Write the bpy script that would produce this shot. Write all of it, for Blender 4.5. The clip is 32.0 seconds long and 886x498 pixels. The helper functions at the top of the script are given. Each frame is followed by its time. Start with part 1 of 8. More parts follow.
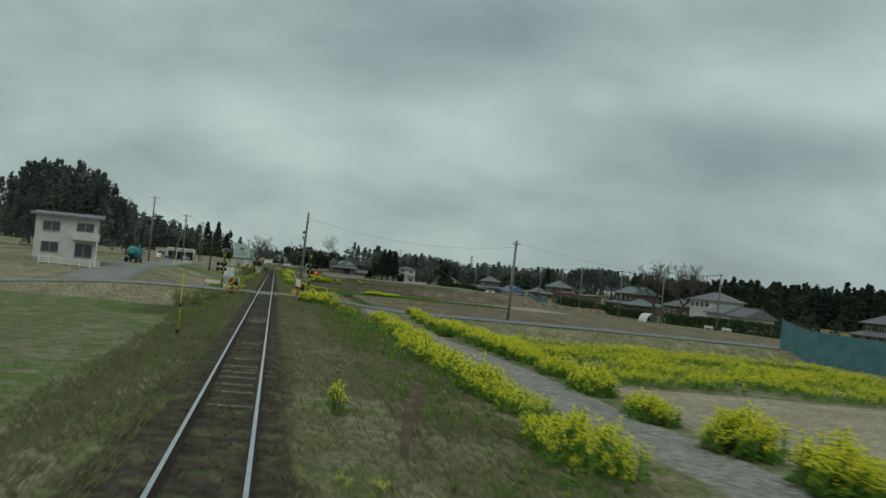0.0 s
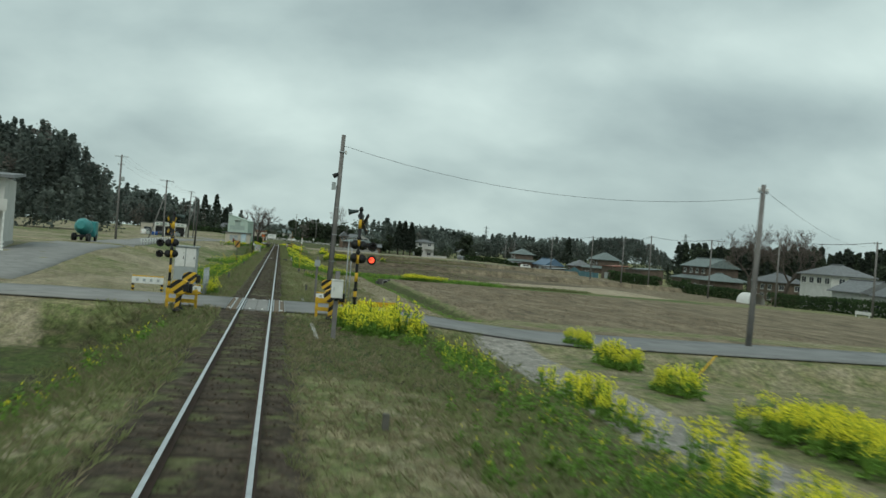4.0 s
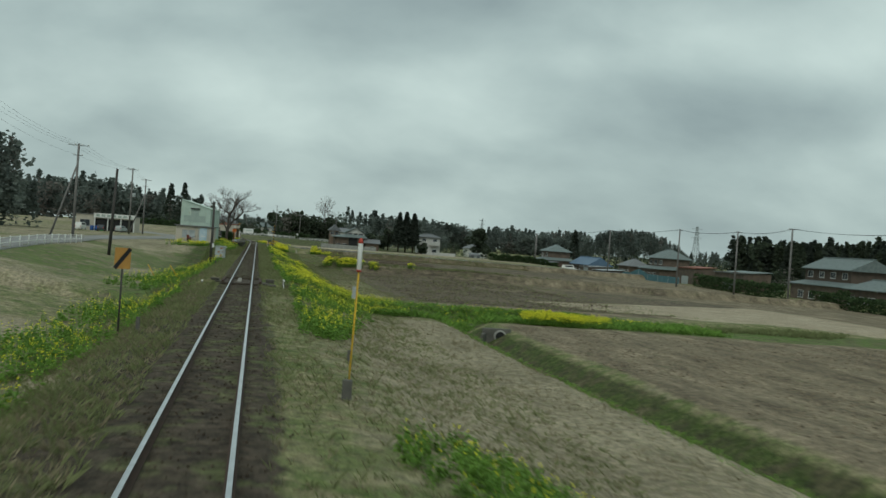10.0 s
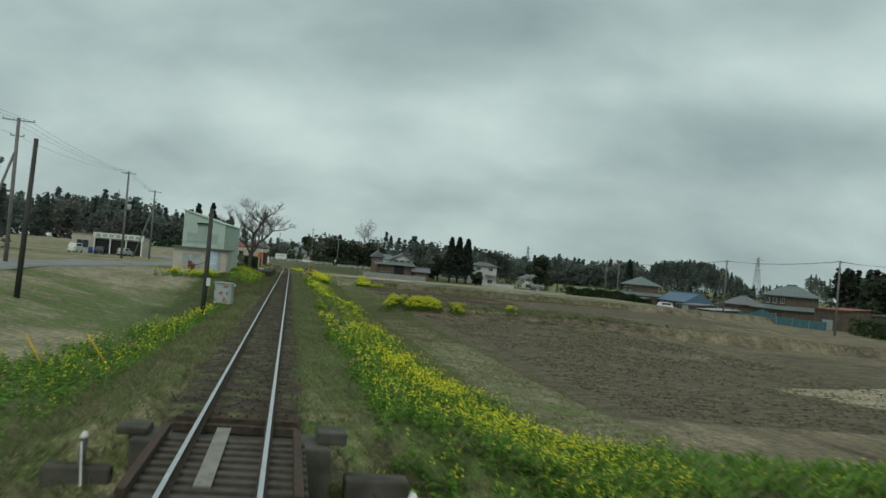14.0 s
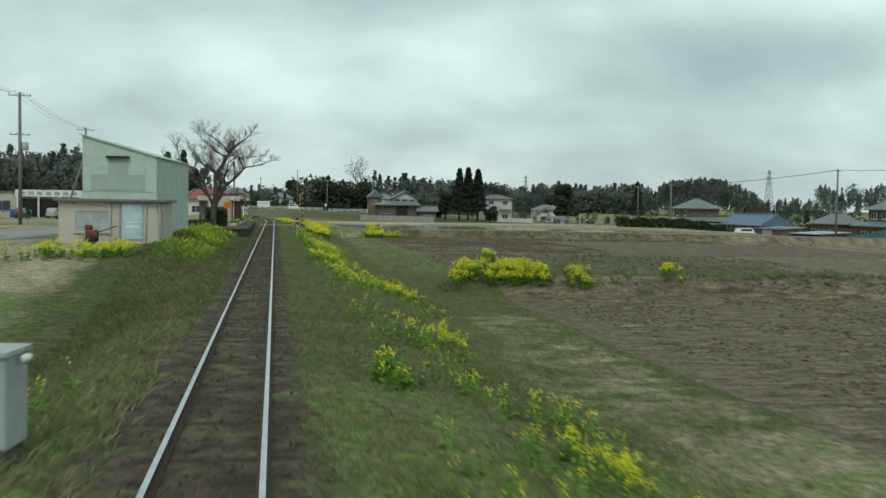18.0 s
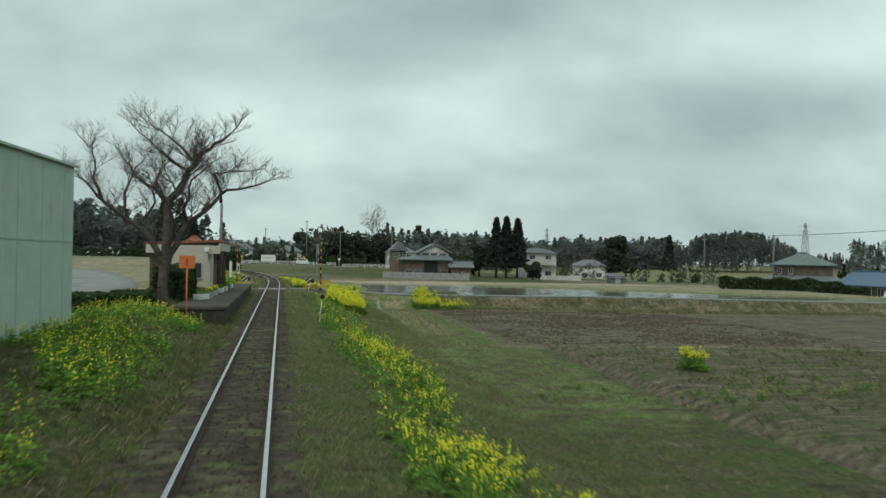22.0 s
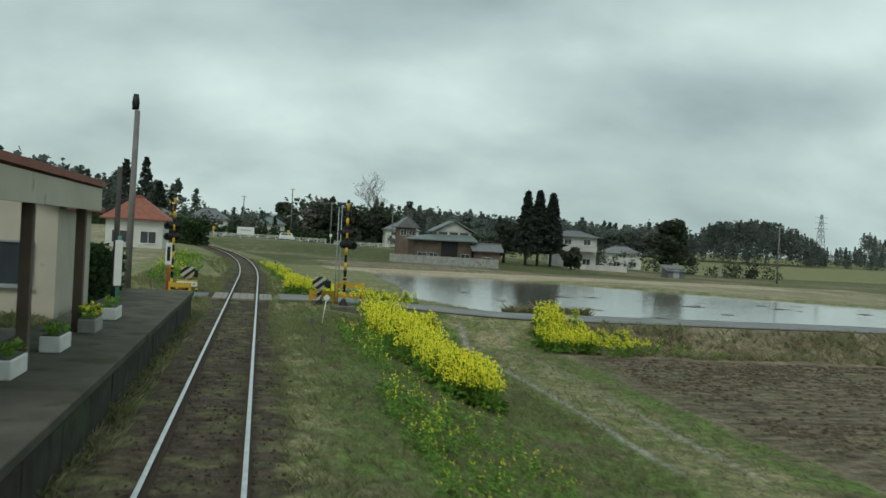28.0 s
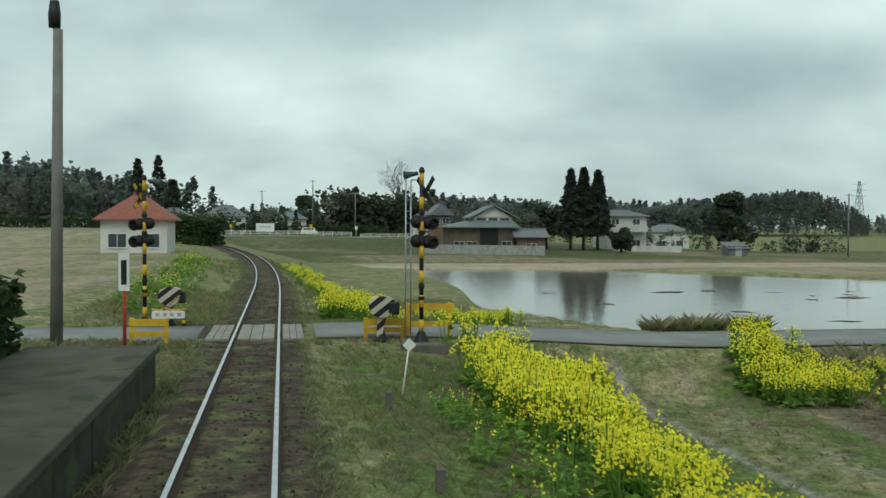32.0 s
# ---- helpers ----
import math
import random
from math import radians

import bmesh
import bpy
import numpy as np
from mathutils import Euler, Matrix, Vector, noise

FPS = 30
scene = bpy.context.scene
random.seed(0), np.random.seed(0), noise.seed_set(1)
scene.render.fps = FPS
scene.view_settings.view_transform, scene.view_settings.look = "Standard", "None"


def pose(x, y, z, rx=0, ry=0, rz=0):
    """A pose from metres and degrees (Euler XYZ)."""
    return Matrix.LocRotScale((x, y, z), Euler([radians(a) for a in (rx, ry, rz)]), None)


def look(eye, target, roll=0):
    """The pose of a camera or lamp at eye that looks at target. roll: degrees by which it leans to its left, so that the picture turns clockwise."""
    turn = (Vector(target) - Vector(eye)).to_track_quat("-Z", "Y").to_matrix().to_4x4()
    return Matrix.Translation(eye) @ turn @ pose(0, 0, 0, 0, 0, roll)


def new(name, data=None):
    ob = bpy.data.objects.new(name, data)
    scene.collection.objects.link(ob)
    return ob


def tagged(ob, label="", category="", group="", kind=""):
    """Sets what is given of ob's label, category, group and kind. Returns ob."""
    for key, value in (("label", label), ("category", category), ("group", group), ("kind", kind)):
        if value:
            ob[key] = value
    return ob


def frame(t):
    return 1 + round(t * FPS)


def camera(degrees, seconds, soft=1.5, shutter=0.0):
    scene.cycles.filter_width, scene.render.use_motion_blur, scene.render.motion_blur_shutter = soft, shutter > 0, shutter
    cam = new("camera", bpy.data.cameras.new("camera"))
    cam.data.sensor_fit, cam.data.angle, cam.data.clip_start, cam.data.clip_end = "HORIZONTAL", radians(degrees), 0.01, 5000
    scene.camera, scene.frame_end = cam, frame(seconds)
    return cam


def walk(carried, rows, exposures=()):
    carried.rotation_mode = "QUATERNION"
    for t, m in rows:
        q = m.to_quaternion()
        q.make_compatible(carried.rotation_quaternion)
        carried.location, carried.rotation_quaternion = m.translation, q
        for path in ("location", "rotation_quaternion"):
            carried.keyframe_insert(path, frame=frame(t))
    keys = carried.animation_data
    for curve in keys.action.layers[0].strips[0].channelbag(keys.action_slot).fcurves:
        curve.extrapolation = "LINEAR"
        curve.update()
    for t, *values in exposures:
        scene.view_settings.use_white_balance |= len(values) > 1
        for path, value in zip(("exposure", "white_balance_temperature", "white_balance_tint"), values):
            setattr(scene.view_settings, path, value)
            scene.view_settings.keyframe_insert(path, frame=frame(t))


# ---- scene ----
cam = camera(49.48, 32.0, soft=1.5, shutter=0.5)
# seconds, place of the lens in the cab, then turn to the left, tilt up and lean, in degrees
PATH = [
    (0, 0.638, -0.000, 2.788, -9.760, 1.670, 5.473),
    (0.5, 0.669, 5.685, 2.780, -10.420, 1.889, 3.396),
    (1, 0.683, 11.384, 2.773, -11.017, 1.788, 3.247),
    (1.5, 0.700, 17.094, 2.773, -10.707, -0.821, 3.323),
    (2, 0.694, 22.810, 2.767, -10.437, -0.772, 3.975),
    (2.5, 0.697, 28.521, 2.761, -9.760, -0.918, 3.829),
    (3, 0.690, 34.214, 2.766, -9.395, -1.374, 5.394),
    (3.5, 0.684, 39.883, 2.763, -9.788, -0.701, 4.491),
    (5.5, 0.662, 62.283, 2.743, -9.386, 0.468, 4.551),
    (6, 0.648, 67.874, 2.752, -9.509, -0.168, 4.725),
    (6.5, 0.653, 73.425, 2.767, -9.498, -0.290, 3.573),
    (7, 0.650, 78.935, 2.774, -9.943, -0.315, 4.335),
    (7.5, 0.657, 84.408, 2.774, -10.545, -0.084, 4.472),
    (8, 0.663, 89.845, 2.766, -11.110, 0.927, 3.595),
    (8.5, 0.662, 95.250, 2.754, -11.121, 1.505, 3.307),
    (9, 0.668, 100.633, 2.764, -11.097, 0.817, 3.539),
    (9.5, 0.681, 106.006, 2.776, -11.279, 0.482, 3.816),
    (10, 0.674, 111.383, 2.805, -10.963, -0.317, 4.116),
    (10.5, 0.654, 116.768, 2.781, -10.428, 0.851, 4.379),
    (11, 0.672, 122.154, 2.795, -10.078, 1.071, 4.432),
    (11.5, 0.684, 127.538, 2.780, -9.908, 0.779, 3.477),
    (12, 0.697, 132.910, 2.775, -9.527, 1.280, 3.117),
    (12.5, 0.703, 138.259, 2.777, -9.529, 1.038, 3.478),
    (13, 0.685, 143.580, 2.749, -9.600, 1.150, 3.991),
    (13.5, 0.679, 148.876, 2.760, -9.560, 0.840, 5.491),
    (14, 0.680, 154.149, 2.771, -8.904, 1.169, 4.844),
    (14.5, 0.682, 159.400, 2.774, -9.078, 0.473, 5.350),
    (16.5, 0.685, 180.184, 2.771, -10.099, 1.545, 4.382),
    (17, 0.705, 185.357, 2.793, -10.085, 0.769, 3.752),
    (17.5, 0.668, 190.521, 2.787, -10.067, -0.494, 1.170),
    (18, 0.667, 195.681, 2.765, -9.935, -2.602, 0.847),
    (18.5, 0.684, 200.841, 2.759, -9.977, -2.563, 0.402),
    (19, 0.728, 205.987, 2.753, -10.019, -2.433, 0.611),
    (19.5, 0.724, 211.095, 2.772, -10.112, -1.890, 0.209),
    (20, 0.726, 216.134, 2.785, -10.152, -2.492, -0.189),
    (20.5, 0.719, 221.078, 2.792, -10.681, -3.800, 0.299),
    (21, 0.748, 225.909, 2.799, -10.544, -3.645, 0.059),
    (21.5, 0.732, 230.602, 2.792, -10.187, -1.888, 2.120),
    (22, 0.731, 235.130, 2.800, -9.514, 0.625, 0.970),
    (22.5, 0.720, 239.474, 2.806, -10.131, 0.837, 1.057),
    (23, 0.729, 243.635, 2.815, -10.481, -0.565, 0.605),
    (23.5, 0.693, 247.635, 2.811, -10.641, -0.802, 1.170),
    (24, 0.661, 251.515, 2.793, -10.949, -1.263, 1.854),
    (24.5, 0.678, 255.313, 2.786, -10.718, -1.462, 1.599),
    (25, 0.651, 259.037, 2.791, -9.814, -0.307, 2.410),
    (25.5, 0.620, 262.682, 2.791, -9.664, -0.585, 2.203),
    (27.5, 0.646, 276.248, 2.838, -10.943, -0.738, 2.877),
    (28, 0.605, 279.146, 2.865, -10.748, -0.582, 3.073),
    (28.5, 0.677, 281.841, 2.858, -10.623, -0.525, 2.026),
    (29, 0.685, 284.322, 2.849, -11.026, 0.118, 2.210),
    (29.5, 0.681, 286.586, 2.831, -11.419, 0.258, 1.262),
    (30, 0.640, 288.644, 2.821, -11.110, 0.020, 0.653),
    (30.5, 0.644, 290.515, 2.794, -10.681, -1.307, 1.057),
    (31, 0.639, 292.212, 2.789, -10.054, -1.683, -0.011),
    (31.5, 0.626, 293.745, 2.791, -9.586, -1.153, 0.110),
    (32, 0.643, 295.118, 2.805, -9.515, -1.362, 0.233),
]


def aim(x, y, z, turn, tilt, lean):
    a, b = radians(turn), radians(tilt)
    ahead = Vector((-math.sin(a) * math.cos(b), math.cos(a) * math.cos(b), math.sin(b)))
    return look((x, y, z), Vector((x, y, z)) + ahead * 10, lean)


EXPOSURES = [(0, -0.35), (1.0, -0.3), (2.0, 0.1), (3.5, 0.1), (6.0, 0.0), (7.0, 0.0), (9.0, -0.1), (12.0, -0.12), (14.5, -0.1), (17.0, -0.08), (18.2, 0.4), (19.0, 0.5), (20.0, 0.5), (21.0, 0.75), (22.0, 0.18), (23.0, 0.08), (24.0, 0.33), (25.0, 0.22), (28.0, 0.12), (30.0, 0.02), (31.0, 0.2), (32.0, 0.25)]
walk(cam, [(t, aim(*row)) for t, *row in PATH], EXPOSURES)

# ---- world and sun: an even overcast day ----
SUN_TURN, SUN_UP = 205.0, 48.0
world = bpy.data.worlds.new("overcast_sky")
scene.world = world
world.use_nodes = True
wn, wl = world.node_tree.nodes, world.node_tree.links
wn.clear()
w_out = wn.new("ShaderNodeOutputWorld")
w_bg = wn.new("ShaderNodeBackground")
w_sky = wn.new("ShaderNodeTexSky")
w_sky.sky_type, w_sky.sun_disc = "NISHITA", False
w_sky.sun_elevation, w_sky.sun_rotation = radians(SUN_UP), radians(SUN_TURN)
w_sky.air_density, w_sky.dust_density = 1.0, 3.0
w_dir = wn.new("ShaderNodeTexCoord")
w_sep = wn.new("ShaderNodeSeparateXYZ")
wl.new(w_dir.outputs["Generated"], w_sep.inputs[0])
w_up = wn.new("ShaderNodeMath")
w_up.operation = "ADD"
w_up.inputs[1].default_value = 0.55
wl.new(w_sep.outputs["Z"], w_up.inputs[0])
w_max = wn.new("ShaderNodeMath")
w_max.operation = "MAXIMUM"
w_max.inputs[1].default_value = 0.4
wl.new(w_up.outputs[0], w_max.inputs[0])
w_flat = wn.new("ShaderNodeVectorMath")
w_flat.operation = "DIVIDE"
wl.new(w_dir.outputs["Generated"], w_flat.inputs[0])
w_comb = wn.new("ShaderNodeCombineXYZ")
for k in range(3):
    wl.new(w_max.outputs[0], w_comb.inputs[k])
wl.new(w_comb.outputs[0], w_flat.inputs[1])
w_map = wn.new("ShaderNodeMapping")
w_map.inputs["Scale"].default_value = (-0.75, 1.7, 0.0)
w_map.inputs["Location"].default_value = (2.4, 0.35, 0.0)
w_map.inputs["Rotation"].default_value = (0, 0, radians(3))
wl.new(w_flat.outputs[0], w_map.inputs[0])


def cloud_noise(scale, detail, rough, warp, wide):
    n = wn.new("ShaderNodeTexNoise")
    n.inputs["Scale"].default_value, n.inputs["Detail"].default_value = scale, detail
    n.inputs["Roughness"].default_value, n.inputs["Distortion"].default_value = rough, warp
    m = wn.new("ShaderNodeMapping")
    m.inputs["Scale"].default_value = (wide, 1.0, 1.0)
    wl.new(w_map.outputs[0], m.inputs[0])
    wl.new(m.outputs[0], n.inputs["Vector"])
    return n.outputs["Fac"]


w_broad = wn.new("ShaderNodeMath")
w_broad.operation = "MULTIPLY_ADD"
wl.new(cloud_noise(1.25, 3.0, 0.45, 0.3, 1.0), w_broad.inputs[0])
w_broad.inputs[1].default_value = 0.43
w_fine = wn.new("ShaderNodeMath")
w_fine.operation = "MULTIPLY"
wl.new(cloud_noise(3.2, 6.0, 0.5, 0.15, 1.8), w_fine.inputs[0])
w_fine.inputs[1].default_value = 0.35
wl.new(w_fine.outputs[0], w_broad.inputs[2])
w_ramp = wn.new("ShaderNodeValToRGB")
w_ramp.color_ramp.elements[0].position, w_ramp.color_ramp.elements[0].color = 0.44, (0.31, 0.405, 0.41, 1)
w_ramp.color_ramp.elements[1].position, w_ramp.color_ramp.elements[1].color = 0.77, (0.70, 0.855, 0.81, 1)
w_half = w_ramp.color_ramp.elements.new(0.58)
w_half.color = (0.46, 0.585, 0.57, 1)
w_sum = w_broad.outputs[0]
# the large cloud banks ahead: middle (east, up), half sizes, how much lighter or darker
for mid, size, much in (((0.135, 0.255), (0.22, 0.055), -0.12), ((0.41, 0.15), (0.20, 0.042), -0.12), ((0.06, 0.135), (0.22, 0.055), 0.16), ((0.50, 0.225), (0.12, 0.05), 0.12), ((0.25, 0.055), (0.4, 0.04), 0.03), ((0.27, 0.17), (0.13, 0.09), 0.11)):
    scaled = wn.new("ShaderNodeVectorMath")
    scaled.operation = "MULTIPLY_ADD"
    wl.new(w_dir.outputs["Generated"], scaled.inputs[0])
    scaled.inputs[1].default_value = (1 / size[0], 0, 1 / size[1])
    scaled.inputs[2].default_value = (-mid[0] / size[0], 0, -mid[1] / size[1])
    away = wn.new("ShaderNodeVectorMath")
    away.operation = "LENGTH"
    wl.new(scaled.outputs[0], away.inputs[0])
    soft = wn.new("ShaderNodeMapRange")
    soft.interpolation_type = "SMOOTHSTEP"
    soft.inputs["From Min"].default_value, soft.inputs["From Max"].default_value = 0.2, 1.4
    soft.inputs["To Min"].default_value, soft.inputs["To Max"].default_value = much, 0.0
    wl.new(away.outputs["Value"], soft.inputs["Value"])
    plus = wn.new("ShaderNodeMath")
    wl.new(w_sum, plus.inputs[0])
    wl.new(soft.outputs[0], plus.inputs[1])
    w_sum = plus.outputs[0]
w_level = wn.new("ShaderNodeMath")
w_level.inputs[1].default_value = 0.225
wl.new(w_sum, w_level.inputs[0])
wl.new(w_level.outputs[0], w_ramp.inputs[0])
w_mix = wn.new("ShaderNodeMixRGB")
w_mix.inputs[0].default_value = 0.94
w_tone = wn.new("ShaderNodeMixRGB")
w_tone.blend_type = "MULTIPLY"
w_tone.inputs[0].default_value = 1.0
w_tone.inputs[2].default_value = (0.1, 0.1, 0.1, 1)
wl.new(w_sky.outputs[0], w_tone.inputs[1])
wl.new(w_tone.outputs[0], w_mix.inputs[1])
wl.new(w_ramp.outputs[0], w_mix.inputs[2])
wl.new(w_mix.outputs[0], w_bg.inputs["Color"])
w_bg.inputs["Strength"].default_value = 0.95
wl.new(w_bg.outputs[0], w_out.inputs["Surface"])

sun = new("sun", bpy.data.lights.new("sun", "SUN"))
sun.data.energy, sun.data.angle, sun.data.color = 0.9, radians(25), (1.0, 1.0, 0.93)
sun.rotation_euler = (radians(90 - SUN_UP), 0, radians(180 - SUN_TURN))


# ---- materials ----
def material(name, color, color2=None, rough=0.8, scale=3.0, detail=6.0, metal=0.0, bump=0.0, bump_scale=20.0, spots=None, spot_scale=6.0, spot_at=0.62, spec=0.3, island=0.0, obj=0.0):
    """Two-scale procedural surface in world-size object coordinates; spots: a third colour in stains."""
    m = bpy.data.materials.new(name)
    m.use_nodes = True
    nt = m.node_tree
    p = nt.nodes["Principled BSDF"]
    p.inputs["Roughness"].default_value = rough
    p.inputs["Metallic"].default_value = metal
    p.inputs["Specular IOR Level"].default_value = spec
    geo = nt.nodes.new("ShaderNodeTexCoord")
    vec = geo.outputs["Object"]
    n1 = nt.nodes.new("ShaderNodeTexNoise")
    n1.inputs["Scale"].default_value, n1.inputs["Detail"].default_value = scale, detail
    nt.links.new(vec, n1.inputs["Vector"])
    ramp = nt.nodes.new("ShaderNodeValToRGB")
    ramp.color_ramp.elements[0].position, ramp.color_ramp.elements[1].position = 0.32, 0.68
    c2 = color2 or tuple(c * 0.7 for c in color)
    ramp.color_ramp.elements[0].color, ramp.color_ramp.elements[1].color = (*c2, 1), (*color, 1)
    nt.links.new(n1.outputs["Fac"], ramp.inputs[0])
    out = ramp.outputs[0]
    if spots:
        n2 = nt.nodes.new("ShaderNodeTexNoise")
        n2.inputs["Scale"].default_value, n2.inputs["Detail"].default_value = spot_scale, 8.0
        nt.links.new(vec, n2.inputs["Vector"])
        r2 = nt.nodes.new("ShaderNodeValToRGB")
        r2.color_ramp.elements[0].position, r2.color_ramp.elements[1].position = spot_at, spot_at + 0.08
        nt.links.new(n2.outputs["Fac"], r2.inputs[0])
        mx = nt.nodes.new("ShaderNodeMixRGB")
        mx.inputs[2].default_value = (*spots, 1)
        nt.links.new(r2.outputs[0], mx.inputs[0])
        nt.links.new(out, mx.inputs[1])
        out = mx.outputs[0]
    if island or obj:
        src = nt.nodes.new("ShaderNodeNewGeometry").outputs["Random Per Island"] if island else nt.nodes.new("ShaderNodeObjectInfo").outputs["Random"]
        hsv = nt.nodes.new("ShaderNodeHueSaturation")
        mr = nt.nodes.new("ShaderNodeMapRange")
        mr.inputs["To Min"].default_value, mr.inputs["To Max"].default_value = 1 - (island or obj), 1 + (island or obj)
        nt.links.new(src, mr.inputs["Value"])
        nt.links.new(mr.outputs[0], hsv.inputs["Value"])
        nt.links.new(out, hsv.inputs["Color"])
        out = hsv.outputs[0]
    nt.links.new(out, p.inputs["Base Color"])
    if bump:
        n3 = nt.nodes.new("ShaderNodeTexNoise")
        n3.inputs["Scale"].default_value, n3.inputs["Detail"].default_value = bump_scale, 6.0
        nt.links.new(vec, n3.inputs["Vector"])
        b = nt.nodes.new("ShaderNodeBump")
        b.inputs["Strength"].default_value, b.inputs["Distance"].default_value = bump, 0.02
        nt.links.new(n3.outputs["Fac"], b.inputs["Height"])
        nt.links.new(b.outputs[0], p.inputs["Normal"])
    return m


M_CONC = material("concrete", (0.36, 0.36, 0.33), (0.24, 0.24, 0.22), 0.9, 1.5, spots=(0.13, 0.13, 0.11), spot_scale=4, bump=0.3)
M_CONC_DARK = material("old_concrete", (0.16, 0.15, 0.13), (0.08, 0.08, 0.07), 0.95, 2.0, spots=(0.06, 0.07, 0.04), spot_scale=3, bump=0.4)
M_POLE = material("pole_concrete", (0.205, 0.197, 0.188), (0.145, 0.138, 0.13), 0.85, 2.0, bump=0.15)
M_POLE_DARK = material("dark_pole", (0.07, 0.065, 0.06), None, 0.8, 2.0)
M_RAIL_TOP = material("worn_rail_steel", (0.62, 0.64, 0.66), (0.45, 0.46, 0.48), 0.28, 4.0, metal=0.9)
M_RAIL_SIDE = material("rusty_steel", (0.085, 0.05, 0.035), (0.05, 0.035, 0.028), 0.9, 8.0)
M_SLEEPER = material("weathered_sleeper", (0.08, 0.065, 0.05), (0.047, 0.038, 0.03), 0.97, 6.0, bump=0.5, obj=0.18, spec=0.05)
M_SLEEPER_J = material("weathered_sleepers", (0.085, 0.066, 0.05), (0.04, 0.032, 0.025), 0.97, 6.0, island=0.25, spec=0.05)
M_BALLAST = material("ballast_stone", (0.1, 0.08, 0.06), (0.06, 0.048, 0.037), 0.97, 3.0, island=0.3, spec=0.05)
M_ASPHALT = material("asphalt", (0.225, 0.23, 0.226), (0.165, 0.17, 0.17), 0.85, 0.8, spots=(0.14, 0.142, 0.138), spot_scale=1.2, bump=0.25, bump_scale=60)
M_ROAD_PALE = material("pale_asphalt", (0.27, 0.268, 0.255), (0.205, 0.203, 0.195), 0.9, 0.8, spots=(0.16, 0.157, 0.148), spot_scale=1.2, bump=0.2, bump_scale=60)
M_PLATE = material("crossing_panel", (0.30, 0.28, 0.24), (0.2, 0.19, 0.17), 0.9, 3.0, spots=(0.12, 0.11, 0.1))
M_YELLOW = material("yellow_paint", (0.68, 0.42, 0.03), (0.5, 0.3, 0.03), 0.6, 5.0, spots=(0.3, 0.19, 0.05), spot_at=0.66)
M_BLACK = material("black_paint", (0.02, 0.02, 0.02), (0.012, 0.012, 0.012), 0.55, 5.0)
M_GREY = material("grey_paint", (0.38, 0.41, 0.40), (0.3, 0.33, 0.33), 0.6, 4.0, spots=(0.25, 0.26, 0.25), spot_at=0.68)
M_WHITE = material("white_paint", (0.72, 0.73, 0.70), (0.6, 0.6, 0.57), 0.6, 3.0, spots=(0.45, 0.43, 0.38), spot_at=0.68)
M_GALV = material("galvanised_steel", (0.42, 0.45, 0.46), (0.3, 0.33, 0.34), 0.5, 6.0, metal=0.6)
M_ORANGE = material("faded_orange", (0.62, 0.18, 0.05), (0.5, 0.13, 0.04), 0.7, 4.0)
M_RED = material("red_paint", (0.5, 0.06, 0.04), (0.35, 0.05, 0.03), 0.6, 4.0)
M_WIRE = material("wire", (0.05, 0.05, 0.055), None, 0.7)
M_GLASS = material("dark_glass", (0.05, 0.06, 0.07), (0.035, 0.042, 0.05), 0.12, 1.0, spec=0.6)
M_WALLGREEN = material("pale_green_sheet", (0.43, 0.53, 0.46), (0.36, 0.46, 0.39), 0.7, 1.3, spots=(0.37, 0.40, 0.31), spot_scale=1.6, spot_at=0.6)
M_GREEN_DK = material("green_sheet_patch", (0.34, 0.41, 0.36), (0.28, 0.35, 0.31), 0.7, 1.3)
# pale pane colour holds painted reflections as well as the curtain
M_CURTAIN_REFLECTION = material("curtain_and_reflection", (0.40, 0.44, 0.45), (0.28, 0.32, 0.33), 0.2, 2.5, spec=0.5)
M_CREAM = material("cream_wall", (0.50, 0.46, 0.38), (0.42, 0.39, 0.32), 0.8, 1.0, spots=(0.32, 0.29, 0.23), spot_scale=2.0, spot_at=0.64)
M_WALLWHITE = material("pale_render", (0.55, 0.55, 0.52), (0.46, 0.46, 0.43), 0.85, 1.0, obj=0.12)
M_WALLBROWN = material("brown_boards", (0.13, 0.098, 0.076), (0.085, 0.066, 0.052), 0.85, 1.0, obj=0.2)
M_ROOF_GREY = material("grey_tiles", (0.17, 0.18, 0.185), (0.12, 0.125, 0.13), 0.6, 2.0, obj=0.15)
M_ROOF_GREEN = material("green_grey_tiles", (0.17, 0.205, 0.2), (0.12, 0.15, 0.147), 0.6, 2.0)
M_ROOF_BLUE = material("blue_tiles", (0.10, 0.17, 0.25), (0.08, 0.13, 0.2), 0.5, 2.0)
M_ROOF_RED = material("red_brown_tiles", (0.28, 0.10, 0.07), (0.2, 0.075, 0.05), 0.7, 2.0)
M_BARK = material("bark", (0.10, 0.085, 0.07), (0.05, 0.043, 0.037), 0.95, 6.0, bump=0.5)
M_TWIG = material("bare_twigs", (0.15, 0.125, 0.11), (0.09, 0.075, 0.065), 0.95, 4.0)
def leafy(m, share=0.45):
    """Let part of the light pass through thin leaves."""
    nt = m.node_tree
    p, out = nt.nodes["Principled BSDF"], nt.nodes["Material Output"]
    tr = nt.nodes.new("ShaderNodeBsdfTranslucent")
    nt.links.new(p.inputs["Base Color"].links[0].from_socket, tr.inputs["Color"])
    mx = nt.nodes.new("ShaderNodeMixShader")
    mx.inputs[0].default_value = share
    nt.links.new(p.outputs[0], mx.inputs[1])
    nt.links.new(tr.outputs[0], mx.inputs[2])
    nt.links.new(mx.outputs[0], out.inputs["Surface"])
    return m


